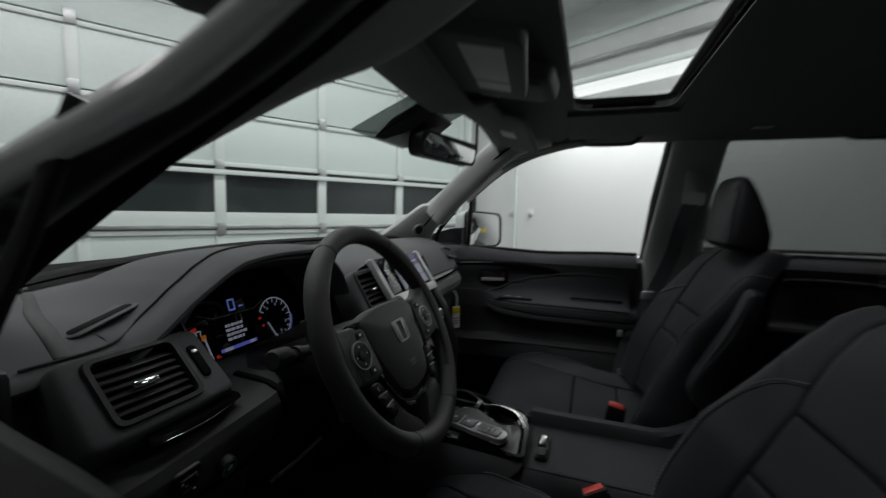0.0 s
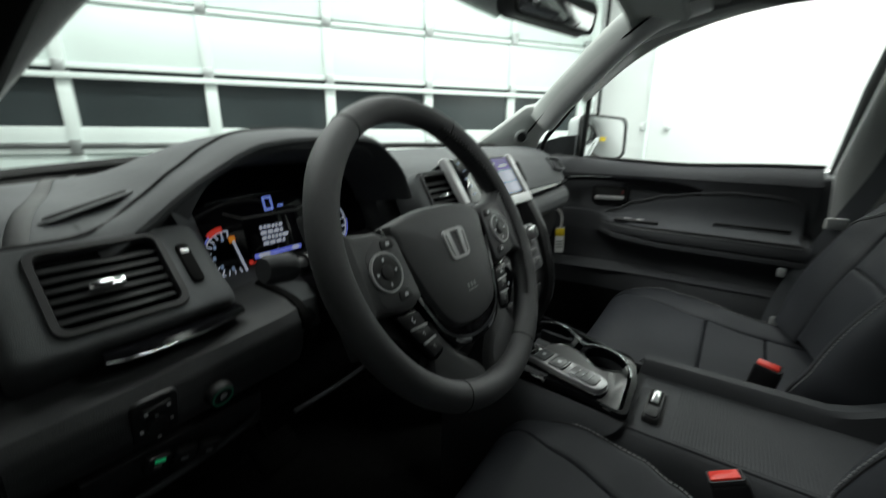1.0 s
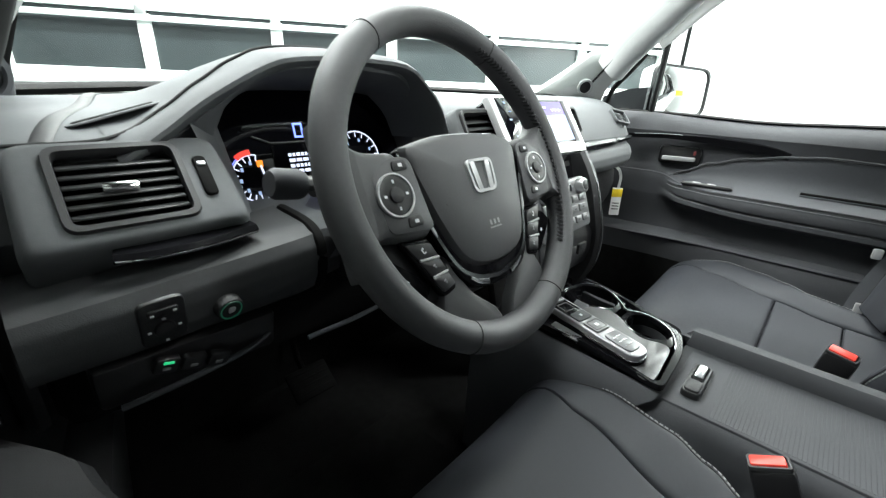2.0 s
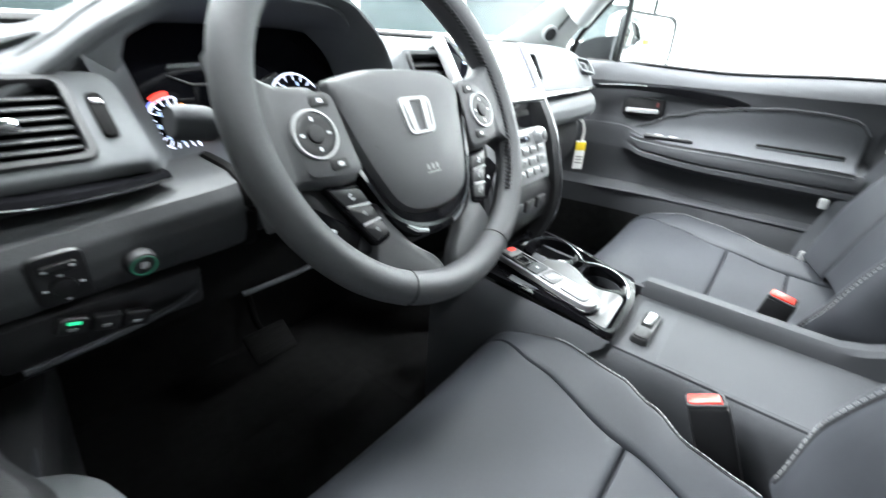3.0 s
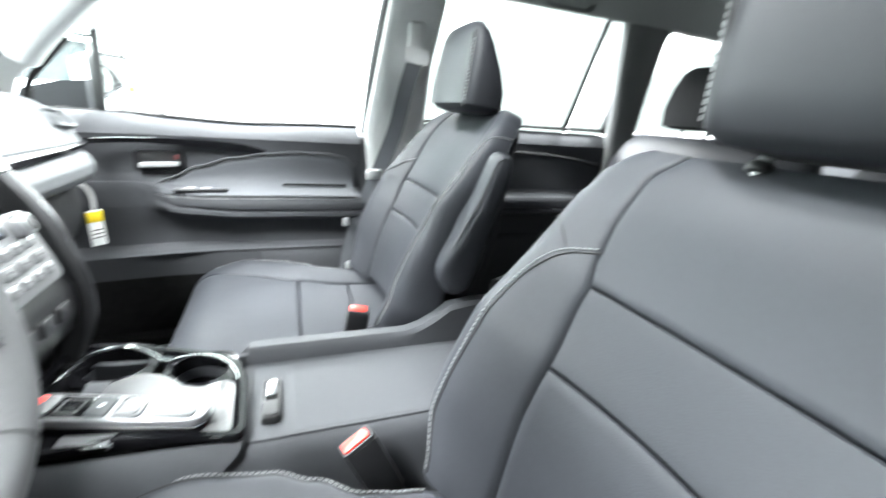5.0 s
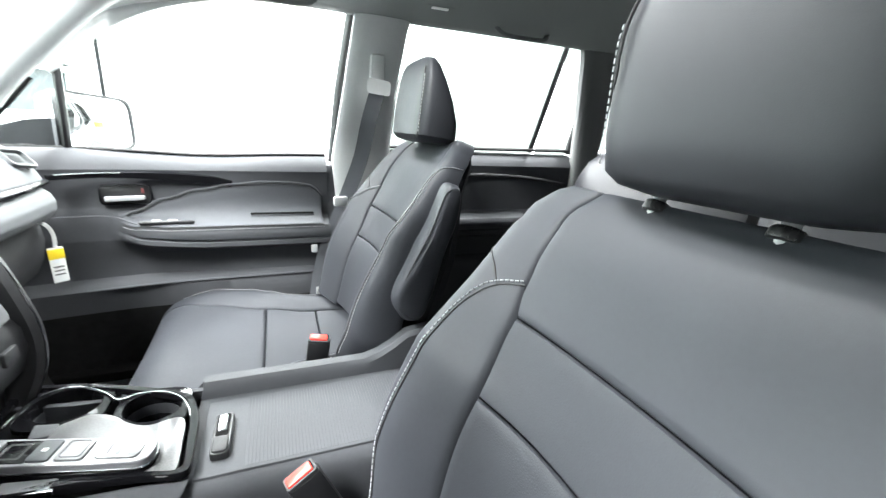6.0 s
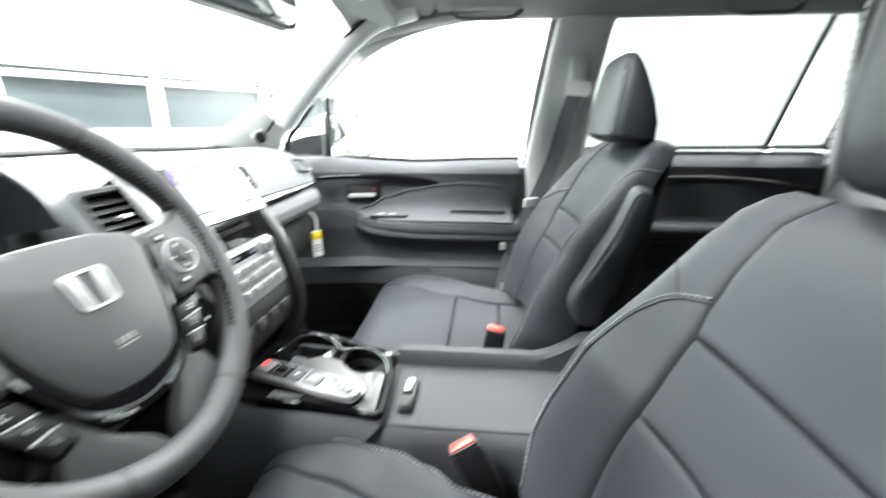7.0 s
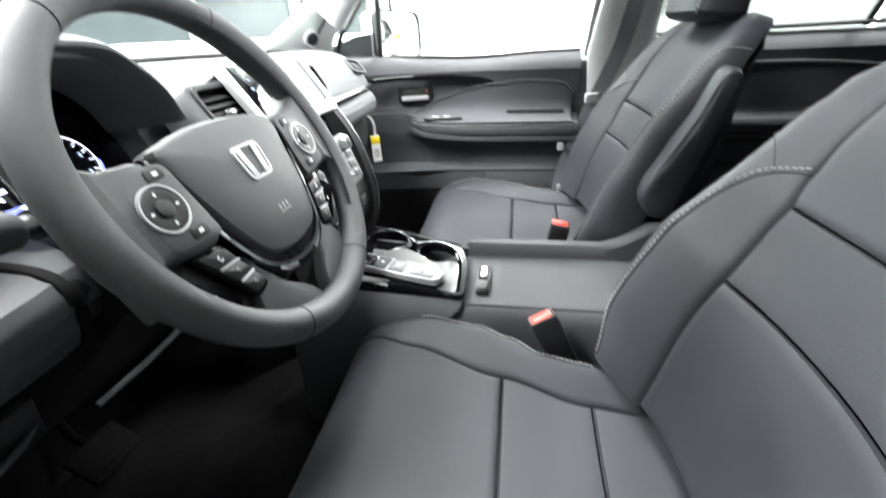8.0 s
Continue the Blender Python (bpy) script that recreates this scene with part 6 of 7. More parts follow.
part("bezel", ringslab(bz_o, shrunk(bz_o, 0.014), BZ, 0.010, 0.004), PIANO, con, "gloss black bezel")
part("bezel_floor", slab(shrunk(bz_o, 0.012), BZ @ at(0, 0, -0.070), 0.004, 0.001), DEEP, con)
CUPS = [(0.092, 0.050, 0.045), (0.064, -0.070, 0.041)]
for cwx, cwy, cr in CUPS:
    (cx_, cy), = deck([(cwx, cwy)])
    plate_, hole = oval(cr + 0.012, cr + 0.010, 36, 4), oval(cr, cr, 36)
    cup = part("cup_holder", loft([[BZ @ Vector((cx_ + a, cy + b, z)) for a, b in ring] for ring, z in ((plate_, 0.000), (plate_, 0.006), (hole, 0.0078), ([(a * 0.97, b * 0.97) for a, b in hole], 0.004), ([(a * 0.93, b * 0.93) for a, b in hole], -0.030), ([(a * 0.88, b * 0.88) for a, b in hole], -0.062), ([(a * 0.02, b * 0.02) for a, b in hole], -0.064))], cap=False), PIANO, con, "deep round cup holder")
    part("cup_band", loft([[BZ @ Vector((cx_ + a * k, cy + b * k, z)) for a, b in hole] for k, z in ((0.945, -0.014), (0.925, -0.014), (0.915, -0.032), (0.93, -0.034))], cap=False), CONSOLE, cup, "grey rubber band inside the cup")
eight = smooth_path([BZ @ Vector((*p, 0.0098)) for p in deck([(0.048, 0.108), (0.078, 0.106), (0.116, 0.096), (0.139, 0.070), (0.134, 0.036), (0.112, 0.006), (0.092, -0.012), (0.091, -0.024), (0.102, -0.044), (0.100, -0.078), (0.078, -0.106), (0.046, -0.122), (0.024, -0.127)])], 5)
part("chrome_outline", sweep(eight, [(-0.0012, -0.003), (0.0012, -0.003), (0.0008, 0.0004), (-0.0008, 0.0004)], BZ.to_3x3() @ Vector((0, 0, 1))), CHROME, con, "chrome line round the cup holders and deck")
# streaked panel that sweeps from the cups round the gear block
panel = [(q.x, q.y) for q in smooth_path([Vector((*p, 0)) for p in deck([(0.040, 0.040), (0.058, 0.010), (0.048, -0.022), (0.026, -0.046), (0.014, -0.075), (0.026, -0.108), (0.014, -0.122), (-0.030, -0.126), (-0.092, -0.128), (-0.098, -0.110), (-0.088, -0.082), (-0.080, -0.040), (-0.060, 0.020), (-0.020, 0.050)])], 4)]
part("gloss_panel", slab(panel, BZ @ at(0, 0, 0.001), 0.0075, 0.001), WOODGRAIN, con, "streaked grey gloss panel")
part("tray", slab(rounded(deck([(0.018, 0.038), (0.046, 0.042), (0.048, 0.072), (0.016, 0.068)]), 0.004), BZ @ at(0, 0, 0.001), 0.0065, 0.001), CONSOLE, con, "small grey tray mat")
part("near_deck", slab(rounded(deck([(-0.090, -0.050), (0.010, 0.045), (0.010, 0.118), (-0.090, 0.118), (-0.086, 0.030)]), 0.006), BZ @ at(0, 0, -0.004), 0.0095, 0.001), PIANO, con, "gloss black deck beside the gear block")
# gear selector: raised silver block with keys, turned a little towards the driver
GS = axes((-0.047, -0.004, 0.8665), (0.983, -0.184, 0), (0.184, 0.983, 0.075))
gs_o = rounded([(-0.0235, -0.098), (0.0235, -0.098), (0.0250, -0.04), (0.0250, 0.118), (-0.0250, 0.118), (-0.0250, -0.04)], 0.021, 6)
part("selector_foot", slab([(x * 1.07, y * 1.015) for x, y in gs_o], GS @ at(0, 0, -0.004), 0.012, 0.001), PIANO, con, "gloss black foot of the gear block")
gs = part("gear_selector", slab(gs_o, GS @ at(0, 0, 0.0085), 0.0125, 0.003), SILVER_DULL, con, "silver gear button block")
part("selector_edge", tube([GS @ Vector((x * 1.005, y * 1.001, 0.0100)) for x, y in gs_o], 0.0016, 6, GS.to_3x3() @ Vector((0, 0, 1)), True), CHROME, gs, "chrome edge of the gear block")
part("black_inlay", slab(rounded(rect(0.040, 0.078, 0.0, 0.076), 0.006), GS @ at(0, 0, 0.0207), 0.0010, 0.0003), PIANO, gs)
pk = part("gear_key", slab(rounded(rect(0.034, 0.026, 0.0, 0.092), 0.004), GS @ at(0, 0, 0.0212), 0.0040, 0.0014), CLIMATE, gs, "park key")
part("park_lamp", slab(rounded(rect(0.016, 0.0085, 0.006, 0.098), 0.002), GS @ at(0, 0, 0.0250), 0.0008, 0.0002), L_RED, pk, "lit red park lamp")
part("gear_key", slab(rounded(rect(0.030, 0.026, 0.0, 0.062), 0.004), GS @ at(0, 0, 0.0200), 0.0022, 0.0008, -0.0012), BLACK, gs, "recessed reverse key")
nk = part("gear_key", slab(rounded(rect(0.038, 0.024, 0.0, 0.028), 0.004), GS @ at(0, 0, 0.0208), 0.0032, 0.0012), DASH, gs)
part("key_mark", bars(GS @ at(0, 0.028, 0.0242), [(0, 0, 0.006, 0.006)]), WHITE_INK, nk)
dk = part("gear_key", slab(rounded(rect(0.038, 0.032, 0.0, -0.006), 0.006), GS @ at(0, 0, 0.0208), 0.0036, 0.0014), CLIMATE, gs)
part("key_outline", ringslab(rounded(rect(0.031, 0.025, 0, -0.006), 0.005), rounded(rect(0.028, 0.022, 0, -0.006), 0.004), GS @ at(0, 0, 0.0242), 0.0006, 0.0001), DASH_FACE, dk)
part("key_mark", bars(GS @ at(0, -0.006, 0.0247), [(0, 0, 0.008, 0.007)]), WHITE_INK, dk)
sk_ = part("rocker_key", slab(rounded(rect(0.034, 0.052, 0.0, -0.058), 0.010), GS @ at(0, 0, 0.0206), 0.0030, 0.0012), CLIMATE, gs)
for yy in (-0.046, -0.058, -0.070):
    part("key_groove", bars(GS @ at(0, yy, 0.0239), [(0, 0, 0.022, 0.0016 if yy != -0.058 else 0.0030)]), DARK_CHROME, sk_)
part("hold_key", slab(rounded(deck([(-0.0905, 0.004), (-0.074, 0.000), (-0.068, 0.058), (-0.0885, 0.058)]), 0.003), BZ @ at(0, 0, 0.004), 0.0060, 0.0015), SILVER_DULL, con, "pale key beside the gear block")
part("hold_edge", slab(rounded(deck([(-0.0935, 0.000), (-0.0895, 0.000), (-0.0875, 0.060), (-0.0915, 0.060)]), 0.001), BZ @ at(0, 0, 0.003), 0.0060, 0.001), CHROME, con, "chrome edge of the key")

# ---- passenger side doors ----


def door_panel_rings(stations, prof):
    return [[Vector((x, y, z)) for x, z in prof(y)] for y in stations]


def front_prof(y):
    arm = lerp_table(-y, [(-0.16, 0.0), (-0.08, 0.75), (0.0, 1.0), (0.50, 1.0)])
    rise = lerp_table(-y, [(-0.20, 0.030), (-0.05, 0.008), (0.10, 0.0), (0.5, 0.0)])
    bow = 0.02 * max(0, (y - 0.1) / 0.3) ** 2 + 0.03 * max(0, (y - 0.1) / 0.3)
    dip = 0.010 * math.exp(-((y + 0.08) / 0.17) ** 2)
    pocket = lerp_table(-y, [(-0.30, 0.6), (0.04, 1.0), (0.15, 0.0), (0.50, 0.0)])
    pts = [(0.842, 1.218 - dip), (0.822, 1.221 - dip), (0.803, 1.213 - dip), (0.786, 1.198 - 0.6 * dip), (0.774, 1.182 - 0.3 * dip), (0.768, 1.168), (0.772, 1.158), (0.775, 1.13), (0.778, 1.10), (0.781, 1.065), (0.778, 1.030 + rise),
           (0.775 - 0.050 * arm, 1.012 + rise), (0.772 - 0.066 * arm, 1.010 + rise), (0.770 - 0.073 * arm, 0.998 + rise), (0.770 - 0.073 * arm, 0.984 + rise), (0.770 - 0.070 * arm, 0.974 + rise), (0.770 - 0.063 * arm, 0.971 + rise), (0.770 - 0.063 * arm, 0.967 + rise),
           (0.770 - 0.069 * arm, 0.964 + rise), (0.770 - 0.068 * arm, 0.952 + rise), (0.770 - 0.052 * arm, 0.944 + rise), (0.770 - 0.015 * arm, 0.938 + rise), (0.772 + 0.010 * pocket, 0.925), (0.770 + 0.018 * pocket, 0.885),
           (0.762 + 0.022 * pocket, 0.858), (0.740 + 0.006 * pocket, 0.848), (0.732, 0.836), (0.735, 0.78), (0.748, 0.68), (0.760, 0.56)]
    return [(x - bow, z) for x, z in pts]


pdoor = thing("front_passenger_door", (0.80, 0.0, 0.55), "closed passenger door with dark trim and armrest", "car door")
ys = [0.46 - 0.89 * i / 60 for i in range(61)]
part("door_trim", loft(door_panel_rings(ys, front_prof), closed=False), DOOR_TRIM, pdoor, "dark grained door trim")
part("door_skin", rbox((0.06, 1.0, 0.72), at(0.875, -0.02, 0.85), 0.02), CAR_PAINT, pdoor, "white outer door skin")
part("window_sill", sweep([(0.818 + 0.003 * k / 16, 0.42 - 0.85 * k / 16, 1.220 - 0.010 * math.exp(-((0.50 - 0.85 * k / 16) / 0.17) ** 2)) for k in range(17)], oval(0.014, 0.005, 10)), RUBBER, pdoor, "black rubber window sill")
g = part("window_glass", loft([[Vector((0.822, 0.245, 1.215)), Vector((0.822, -0.46, 1.215))], [Vector((0.768, 0.215, 1.47)), Vector((0.772, -0.485, 1.45))], [Vector((0.735, 0.10, 1.60)), Vector((0.730, -0.51, 1.65))]], closed=False), GLASS, pdoor, "raised clear window glass")
g.visible_shadow = False
g = part("quarter_glass", loft([[Vector((0.800, 0.44, 1.215)), Vector((0.815, 0.245, 1.215))], [Vector((0.772, 0.24, 1.45)), Vector((0.772, 0.225, 1.455))]], closed=False), GLASS, pdoor, "small fixed front glass")
g.visible_shadow = False
part("division_bar", sweep([(0.815, 0.247, 1.21), (0.795, 0.235, 1.33), (0.770, 0.222, 1.46)], oval(0.010, 0.012, 8)), BLACK, pdoor, "black division bar")
part("frame_rear", sweep([(0.815, -0.455, 1.20), (0.775, -0.475, 1.42), (0.725, -0.508, 1.64)], oval(0.016, 0.014, 8, 3)), BLACK, pdoor, "black window frame")
part("frame_top", sweep(smooth_path([(0.772, 0.250, 1.425), (0.740, 0.118, 1.530), (0.720, 0.0, 1.592), (0.712, -0.14, 1.632), (0.712, -0.30, 1.652), (0.716, -0.52, 1.662)], 5), oval(0.010, 0.026, 10, 3)), PILLAR, pdoor, "light grey trim over the window")
# foot of the pillar with its small speaker
base = [(0.527, 0.548, 1.247), (0.640, 0.452, 1.233), (0.722, 0.383, 1.222), (0.722, 0.365, 1.284), (0.742, 0.328, 1.335), (0.763, 0.292, 1.388), (0.700, 0.346, 1.395), (0.648, 0.393, 1.391), (0.587, 0.471, 1.315)]
BM = axes((0.661, 0.419, 1.289), (0.75, -0.66, 0), (-0.19, -0.20, 0.96))
flat = [BM.inverted() @ Vector(q) for q in base]
part("pillar_base_panel", slab(rounded([(q.x, q.y) for q in flat], 0.018, 4), BM @ at(0, 0, -0.022), 0.020, 0.010, 0.004), PILLAR, car, "grey panel at the foot of the pillar")
part("quarter_seal", sweep(smooth_path([(0.728, 0.368, 1.222), (0.730, 0.352, 1.284), (0.748, 0.318, 1.335), (0.770, 0.280, 1.392)], 5), oval(0.010, 0.008, 8)), RUBBER, pdoor, "black rubber seal of the small glass")
TWM = BM @ at(0, 0, 0.001)
tw = part("tweeter_ring", ringslab(disc(0.026), disc(0.018), TWM @ at(0, 0, 0.0), 0.009, 0.004), SILVER_PAINT, pdoor, "round silver tweeter ring")
part("tweeter_grille", slab(disc(0.019), TWM @ at(0, 0, 0.001), 0.004, 0.001, 0.002), BLACK, tw)
# gloss strip, handle, insert, pockets
strip = smooth_path([(0.720, 0.270, 1.150), (0.742, 0.16, 1.156), (0.762, 0.03, 1.154), (0.770, -0.09, 1.143), (0.772, -0.150, 1.130)], 6)
part("gloss_strip", sweep(strip, [(-0.004, -0.010), (0.006, -0.010), (0.007, 0.006), (-0.004, 0.008)], (0, 0, 1), scales=[0.75 + 0.55 * max(0, math.sin(math.pi * (i / (len(strip) - 1) - 0.25) / 0.9)) for i in range(len(strip))]), PIANO, pdoor, "gloss black door strip")
# reflection along the front of the strip, built as a short chrome line
part("chrome_strip", sweep([q + Vector((-0.006, 0, 0.0055)) for q in strip[1:9]], oval(0.0022, 0.0016, 8)), CHROME, pdoor, "chrome piece standing in for the reflection on the strip")
HM = axes((0.772, 0.120, 1.099), (0.10, -1, 0), (0.05, 0, 1))
part("handle_bowl", slab(rounded(rect(0.115, 0.052), 0.014), HM @ at(0, 0, -0.004), 0.008, 0.002), BLACK, pdoor)
# chrome handle in pale paint, so its shine comes from the colour
part("handle", slab(rounded([(-0.048, -0.019), (0.046, -0.015), (0.046, -0.003), (-0.048, -0.005)], 0.005), HM @ at(0, 0, 0.005), 0.011, 0.004), SILVER_PAINT, pdoor, "chrome inner door handle")
part("lock_lever", rbox((0.008, 0.013, 0.005), HM @ at(0.040, 0.010, 0.003), 0.002), RED_DULL, pdoor, "lock lever with a red mark")
part("handle_rim", ringslab(rounded(rect(0.120, 0.057), 0.014), rounded(rect(0.113, 0.050), 0.012), HM @ at(0, 0, 0.002), 0.004, 0.001), DARK_CHROME, pdoor)


def insert_face(u, v):
    """The stitched panel: upright under its arched top edge, then sweeping out to form the armrest."""
    y = 0.150 - 0.560 * u
    top = lerp_table(-y, [(-0.15, 1.024), (-0.10, 1.050), (-0.03, 1.084), (0.06, 1.110), (0.15, 1.126), (0.24, 1.134), (0.32, 1.132), (0.375, 1.125), (0.400, 1.110), (0.412, 1.090)])
    reach = lerp_table(-y, [(-0.16, 0.0), (-0.09, 0.75), (0.0, 1.0), (0.50, 1.0)])
    w = min(1.0, max(0.0, v))
    low = 1.016 + 0.006 * (1 - reach)
    return Vector((0.768 - 0.068 * reach * (1 - w) ** 3.4, y, low + (top - low) * (w ** 1.25)))


part("insert_panel", pad(insert_face, 0, 1, 0, 1, 44, 18, 0.004, (-1, 0, 0.4)), INSERT, pdoor, "stitched leather insert and armrest")
edge = [insert_face(i / 30, 1.0) + Vector((-0.003, 0, 0.003)) for i in range(31)]
part("insert_welt", tube(edge, 0.0030, 8), DOOR_TRIM, pdoor)
part("insert_groove", tube([q + Vector((-0.003, 0, -0.0040)) for q in edge], 0.0010, 6), SEAM, pdoor)
rest = [insert_face(i / 30, 0.0) + Vector((-0.002, 0, -0.004)) for i in range(1, 31)]
part("armrest_seam", tube(rest, 0.0012, 6), SEAM, pdoor)
part("stitch_line", tube([q + Vector((-0.001, 0, -0.006)) for q in rest], 0.0007, 6), THREAD, pdoor)
part("switch_plate", rbox((0.034, 0.135, 0.010), pose(0.727, 0.018, 1.0235, 0, 18, 0), 0.004), BLACK, pdoor, "window switch plate")
for yy in (0.045, 0.005):
    part("window_switch", rbox((0.012, 0.022, 0.006), pose(0.724, yy, 1.030, 0, 18, 0), 0.002), SILVER_DULL, pdoor)
part("pull_pocket", rbox((0.016, 0.185, 0.006), pose(0.744, -0.290, 1.040, 0, 30, 0), 0.002), DEEP, pdoor)
part("pull_ledge", rbox((0.012, 0.185, 0.003), pose(0.738, -0.290, 1.036, 0, 30, 0), 0.001), INSERT, pdoor)
low_y = [0.44 - 0.80 * i / 24 for i in range(25)]
lower = [[Vector((x - 0.003, y, z)) for x, z in (Vector(front_prof(y)[-3]).lerp(Vector(front_prof(y)[-2]), 0.1), *map(Vector, front_prof(y)[-2:]))] for y in low_y]
part("lower_carpet", loft(lower, closed=False), CARPET, pdoor, "black carpeted foot of the door")
part("pocket_lip", sweep(smooth_path([(0.712, 0.40, 0.824), (0.722, 0.2, 0.836), (0.734, 0.0, 0.842), (0.734, -0.2, 0.844), (0.734, -0.42, 0.846)], 6), oval(0.006, 0.004, 8)), DOOR_TRIM, pdoor)

# outside mirror
em = thing("door_mirror", (0.95, 0.26, 1.20), "white door mirror with a yellow sticker on its glass", "door mirror")
EMM = axes((0.975, 0.222, 1.285), (0.84, -0.54, 0), (0.03, 0.05, 1))
outl = rounded([(-0.110, -0.080), (0.108, -0.074), (0.112, 0.070), (-0.102, 0.084)], 0.035, 5)
part("mirror_glass", slab(outl, EMM @ at(0, 0, 0.002), 0.003, 0.001), MIRROR, em)
part("rim", ringslab([(x * 1.08, y * 1.09) for x, y in outl], [(x * 1.0, y * 1.0) for x, y in outl], EMM @ at(0, 0, -0.006), 0.014, 0.004), BLACK, em, "black rim")
part("shell", loft([[EMM @ Vector((x * k, y * k, z)) for x, y in outl] for k, z in ((1.08, -0.004), (1.09, -0.03), (1.02, -0.07), (0.80, -0.10), (0.45, -0.118))]), CAR_PAINT, em, "white mirror shell")
part("arm", sweep([(0.84, 0.36, 1.20), (0.88, 0.34, 1.215), (0.93, 0.31, 1.235)], oval(0.03, 0.022, 12, 3)), BLACK, em, "black mirror arm")
part("base", loft([[Vector((x, y, z)) for y, z in ((0.450, 1.205), (0.285, 1.200), (0.283, 1.296), (0.340, 1.290), (0.430, 1.262))] for x in (0.848, 0.905)]), CONSOLE, em, "dark mirror base")
part("sticker", slab(rect(0.030, 0.016), EMM @ at(0.0, -0.004, 0.005), 0.0008, 0.0002), YELLOW, em, "yellow sticker")

# rear passenger door
rdoor = thing("rear_passenger_door", (0.82, -1.0, 0.55), "closed rear door with dark trim and tinted glass", "car door")


def rear_prof(y):
    return [(x + 0.012, z + 0.030) if z > 1.1 else (x + 0.012, z) for x, z in front_prof(-0.2)]


part("door_trim", loft(door_panel_rings([-0.62 - 0.80 * i / 20 for i in range(21)], rear_prof), closed=False), DOOR_TRIM, rdoor, "dark grained rear door trim")
part("door_skin", rbox((0.06, 0.95, 0.74), at(0.885, -1.02, 0.86), 0.02), CAR_PAINT, rdoor, "white outer door skin")
part("window_sill", sweep([(0.828, -0.60, 1.253), (0.832, -1.42, 1.262)], oval(0.018, 0.006, 10)), RUBBER, rdoor)
g = part("window_glass", loft([[Vector((0.835, -0.60, 1.24)), Vector((0.835, -1.235, 1.24))], [Vector((0.735, -0.62, 1.66)), Vector((0.735, -1.290, 1.66))]], closed=False), TINT, rdoor, "tinted rear window glass")
g.visible_shadow = False
g = part("vent_glass", loft([[Vector((0.835, -1.255, 1.24)), Vector((0.835, -1.40, 1.24))], [Vector((0.735, -1.300, 1.66)), Vector((0.735, -1.40, 1.66))]], closed=False), TINT, rdoor, "small fixed rear glass")
g.visible_shadow = False
part("division_bar", sweep([(0.840, -1.236, 1.25), (0.758, -1.303, 1.65)], oval(0.008, 0.010, 8)), BLACK, rdoor, "black division bar")
part("frame", sweep(smooth_path([(0.830, -1.415, 1.25), (0.775, -1.425, 1.50), (0.735, -1.40, 1.632), (0.722, -1.30, 1.645), (0.72, -0.9, 1.645), (0.722, -0.68, 1.640), (0.735, -0.645, 1.61), (0.80, -0.635, 1.30)], 5), oval(0.013, 0.012, 8, 3)), BLACK, rdoor, "black window frame")
line = smooth_path([(0.775, -0.70, 1.12), (0.772, -0.85, 1.155), (0.772, -1.0, 1.165), (0.775, -1.2, 1.155), (0.78, -1.38, 1.13)], 5)
part("insert_welt", tube(line, 0.006, 8), DASH_FACE, rdoor)

# passenger belt on the middle pillar
belt = thing("seat_belt", (0.72, -0.57, 1.0), "dark grey seat belt hanging on the middle pillar", "seat belt")
part("anchor_cover", rbox((0.028, 0.045, 0.10), pose(0.690, -0.575, 1.475, 0, -8, 0), 0.010), PILLAR, belt, "grey height adjuster cover")
part("loop", slab(rounded(rect(0.065, 0.040), 0.010), axes((0.672, -0.575, 1.430), (0, 1, 0.1), (0.2, 0, 1)), -0.008, -0.003), PILLAR, belt, "grey belt loop")
web = smooth_path([(0.672, -0.575, 1.430), (0.682, -0.548, 1.33), (0.692, -0.525, 1.22), (0.700, -0.482, 1.10), (0.704, -0.435, 0.98), (0.706, -0.392, 0.84), (0.700, -0.37, 0.66)], 6)
part("webbing", sweep(web, [(-0.0012, -0.023), (0.0012, -0.023), (0.0012, 0.023), (-0.0012, 0.023)], (0.35, 1, 0)), BELT, belt, "woven dark webbing")
part("latch_tongue", rbox((0.012, 0.046, 0.030), pose(0.694, -0.462, 1.085, 0, 0, 12), 0.005), PILLAR, belt, "grey plastic latch tongue")
for ty, tz in ((-0.378, 0.935), (-0.388, 0.790)):
    part("belt_stop", rbox((0.012, 0.020, 0.026), at(0.694, ty, tz), 0.004), SILVER_PAINT, belt, "small steel fitting")

# card hanging from the glove box
card = thing("paper_tag", (0.55, 0.218, 0.97), "white and yellow paper tag hanging from the glove box", "tag")
loop_ = smooth_path([(0.540, 0.232, 1.074), (0.545, 0.216, 1.064), (0.553, 0.210, 1.040), (0.556, 0.212, 1.008)], 5)
part("strap", sweep(loop_, [(-0.0006, -0.004), (0.0006, -0.004), (0.0006, 0.004), (-0.0006, 0.004)], (0.5, -0.85, 0)), PAPER, card, "white strap")
TM = axes((0.556, 0.213, 0.966), (0.66, -0.75, 0), (0.04, 0.03, 1))
part("card", slab(rounded(rect(0.030, 0.084), 0.002), TM, 0.0012, 0.0003), PAPER, card, "white card")
part("yellow_band", slab(rect(0.0305, 0.024, 0, 0.026), TM @ at(0, 0, 0.0008), 0.0010, 0.0002), YELLOW, card, "yellow band")
for y_ in (-0.005, -0.014, -0.023):
    part("print_bar", bars(TM @ at(0, y_, 0.0016), [(0, 0, 0.020, 0.003)]), SEAM, card)

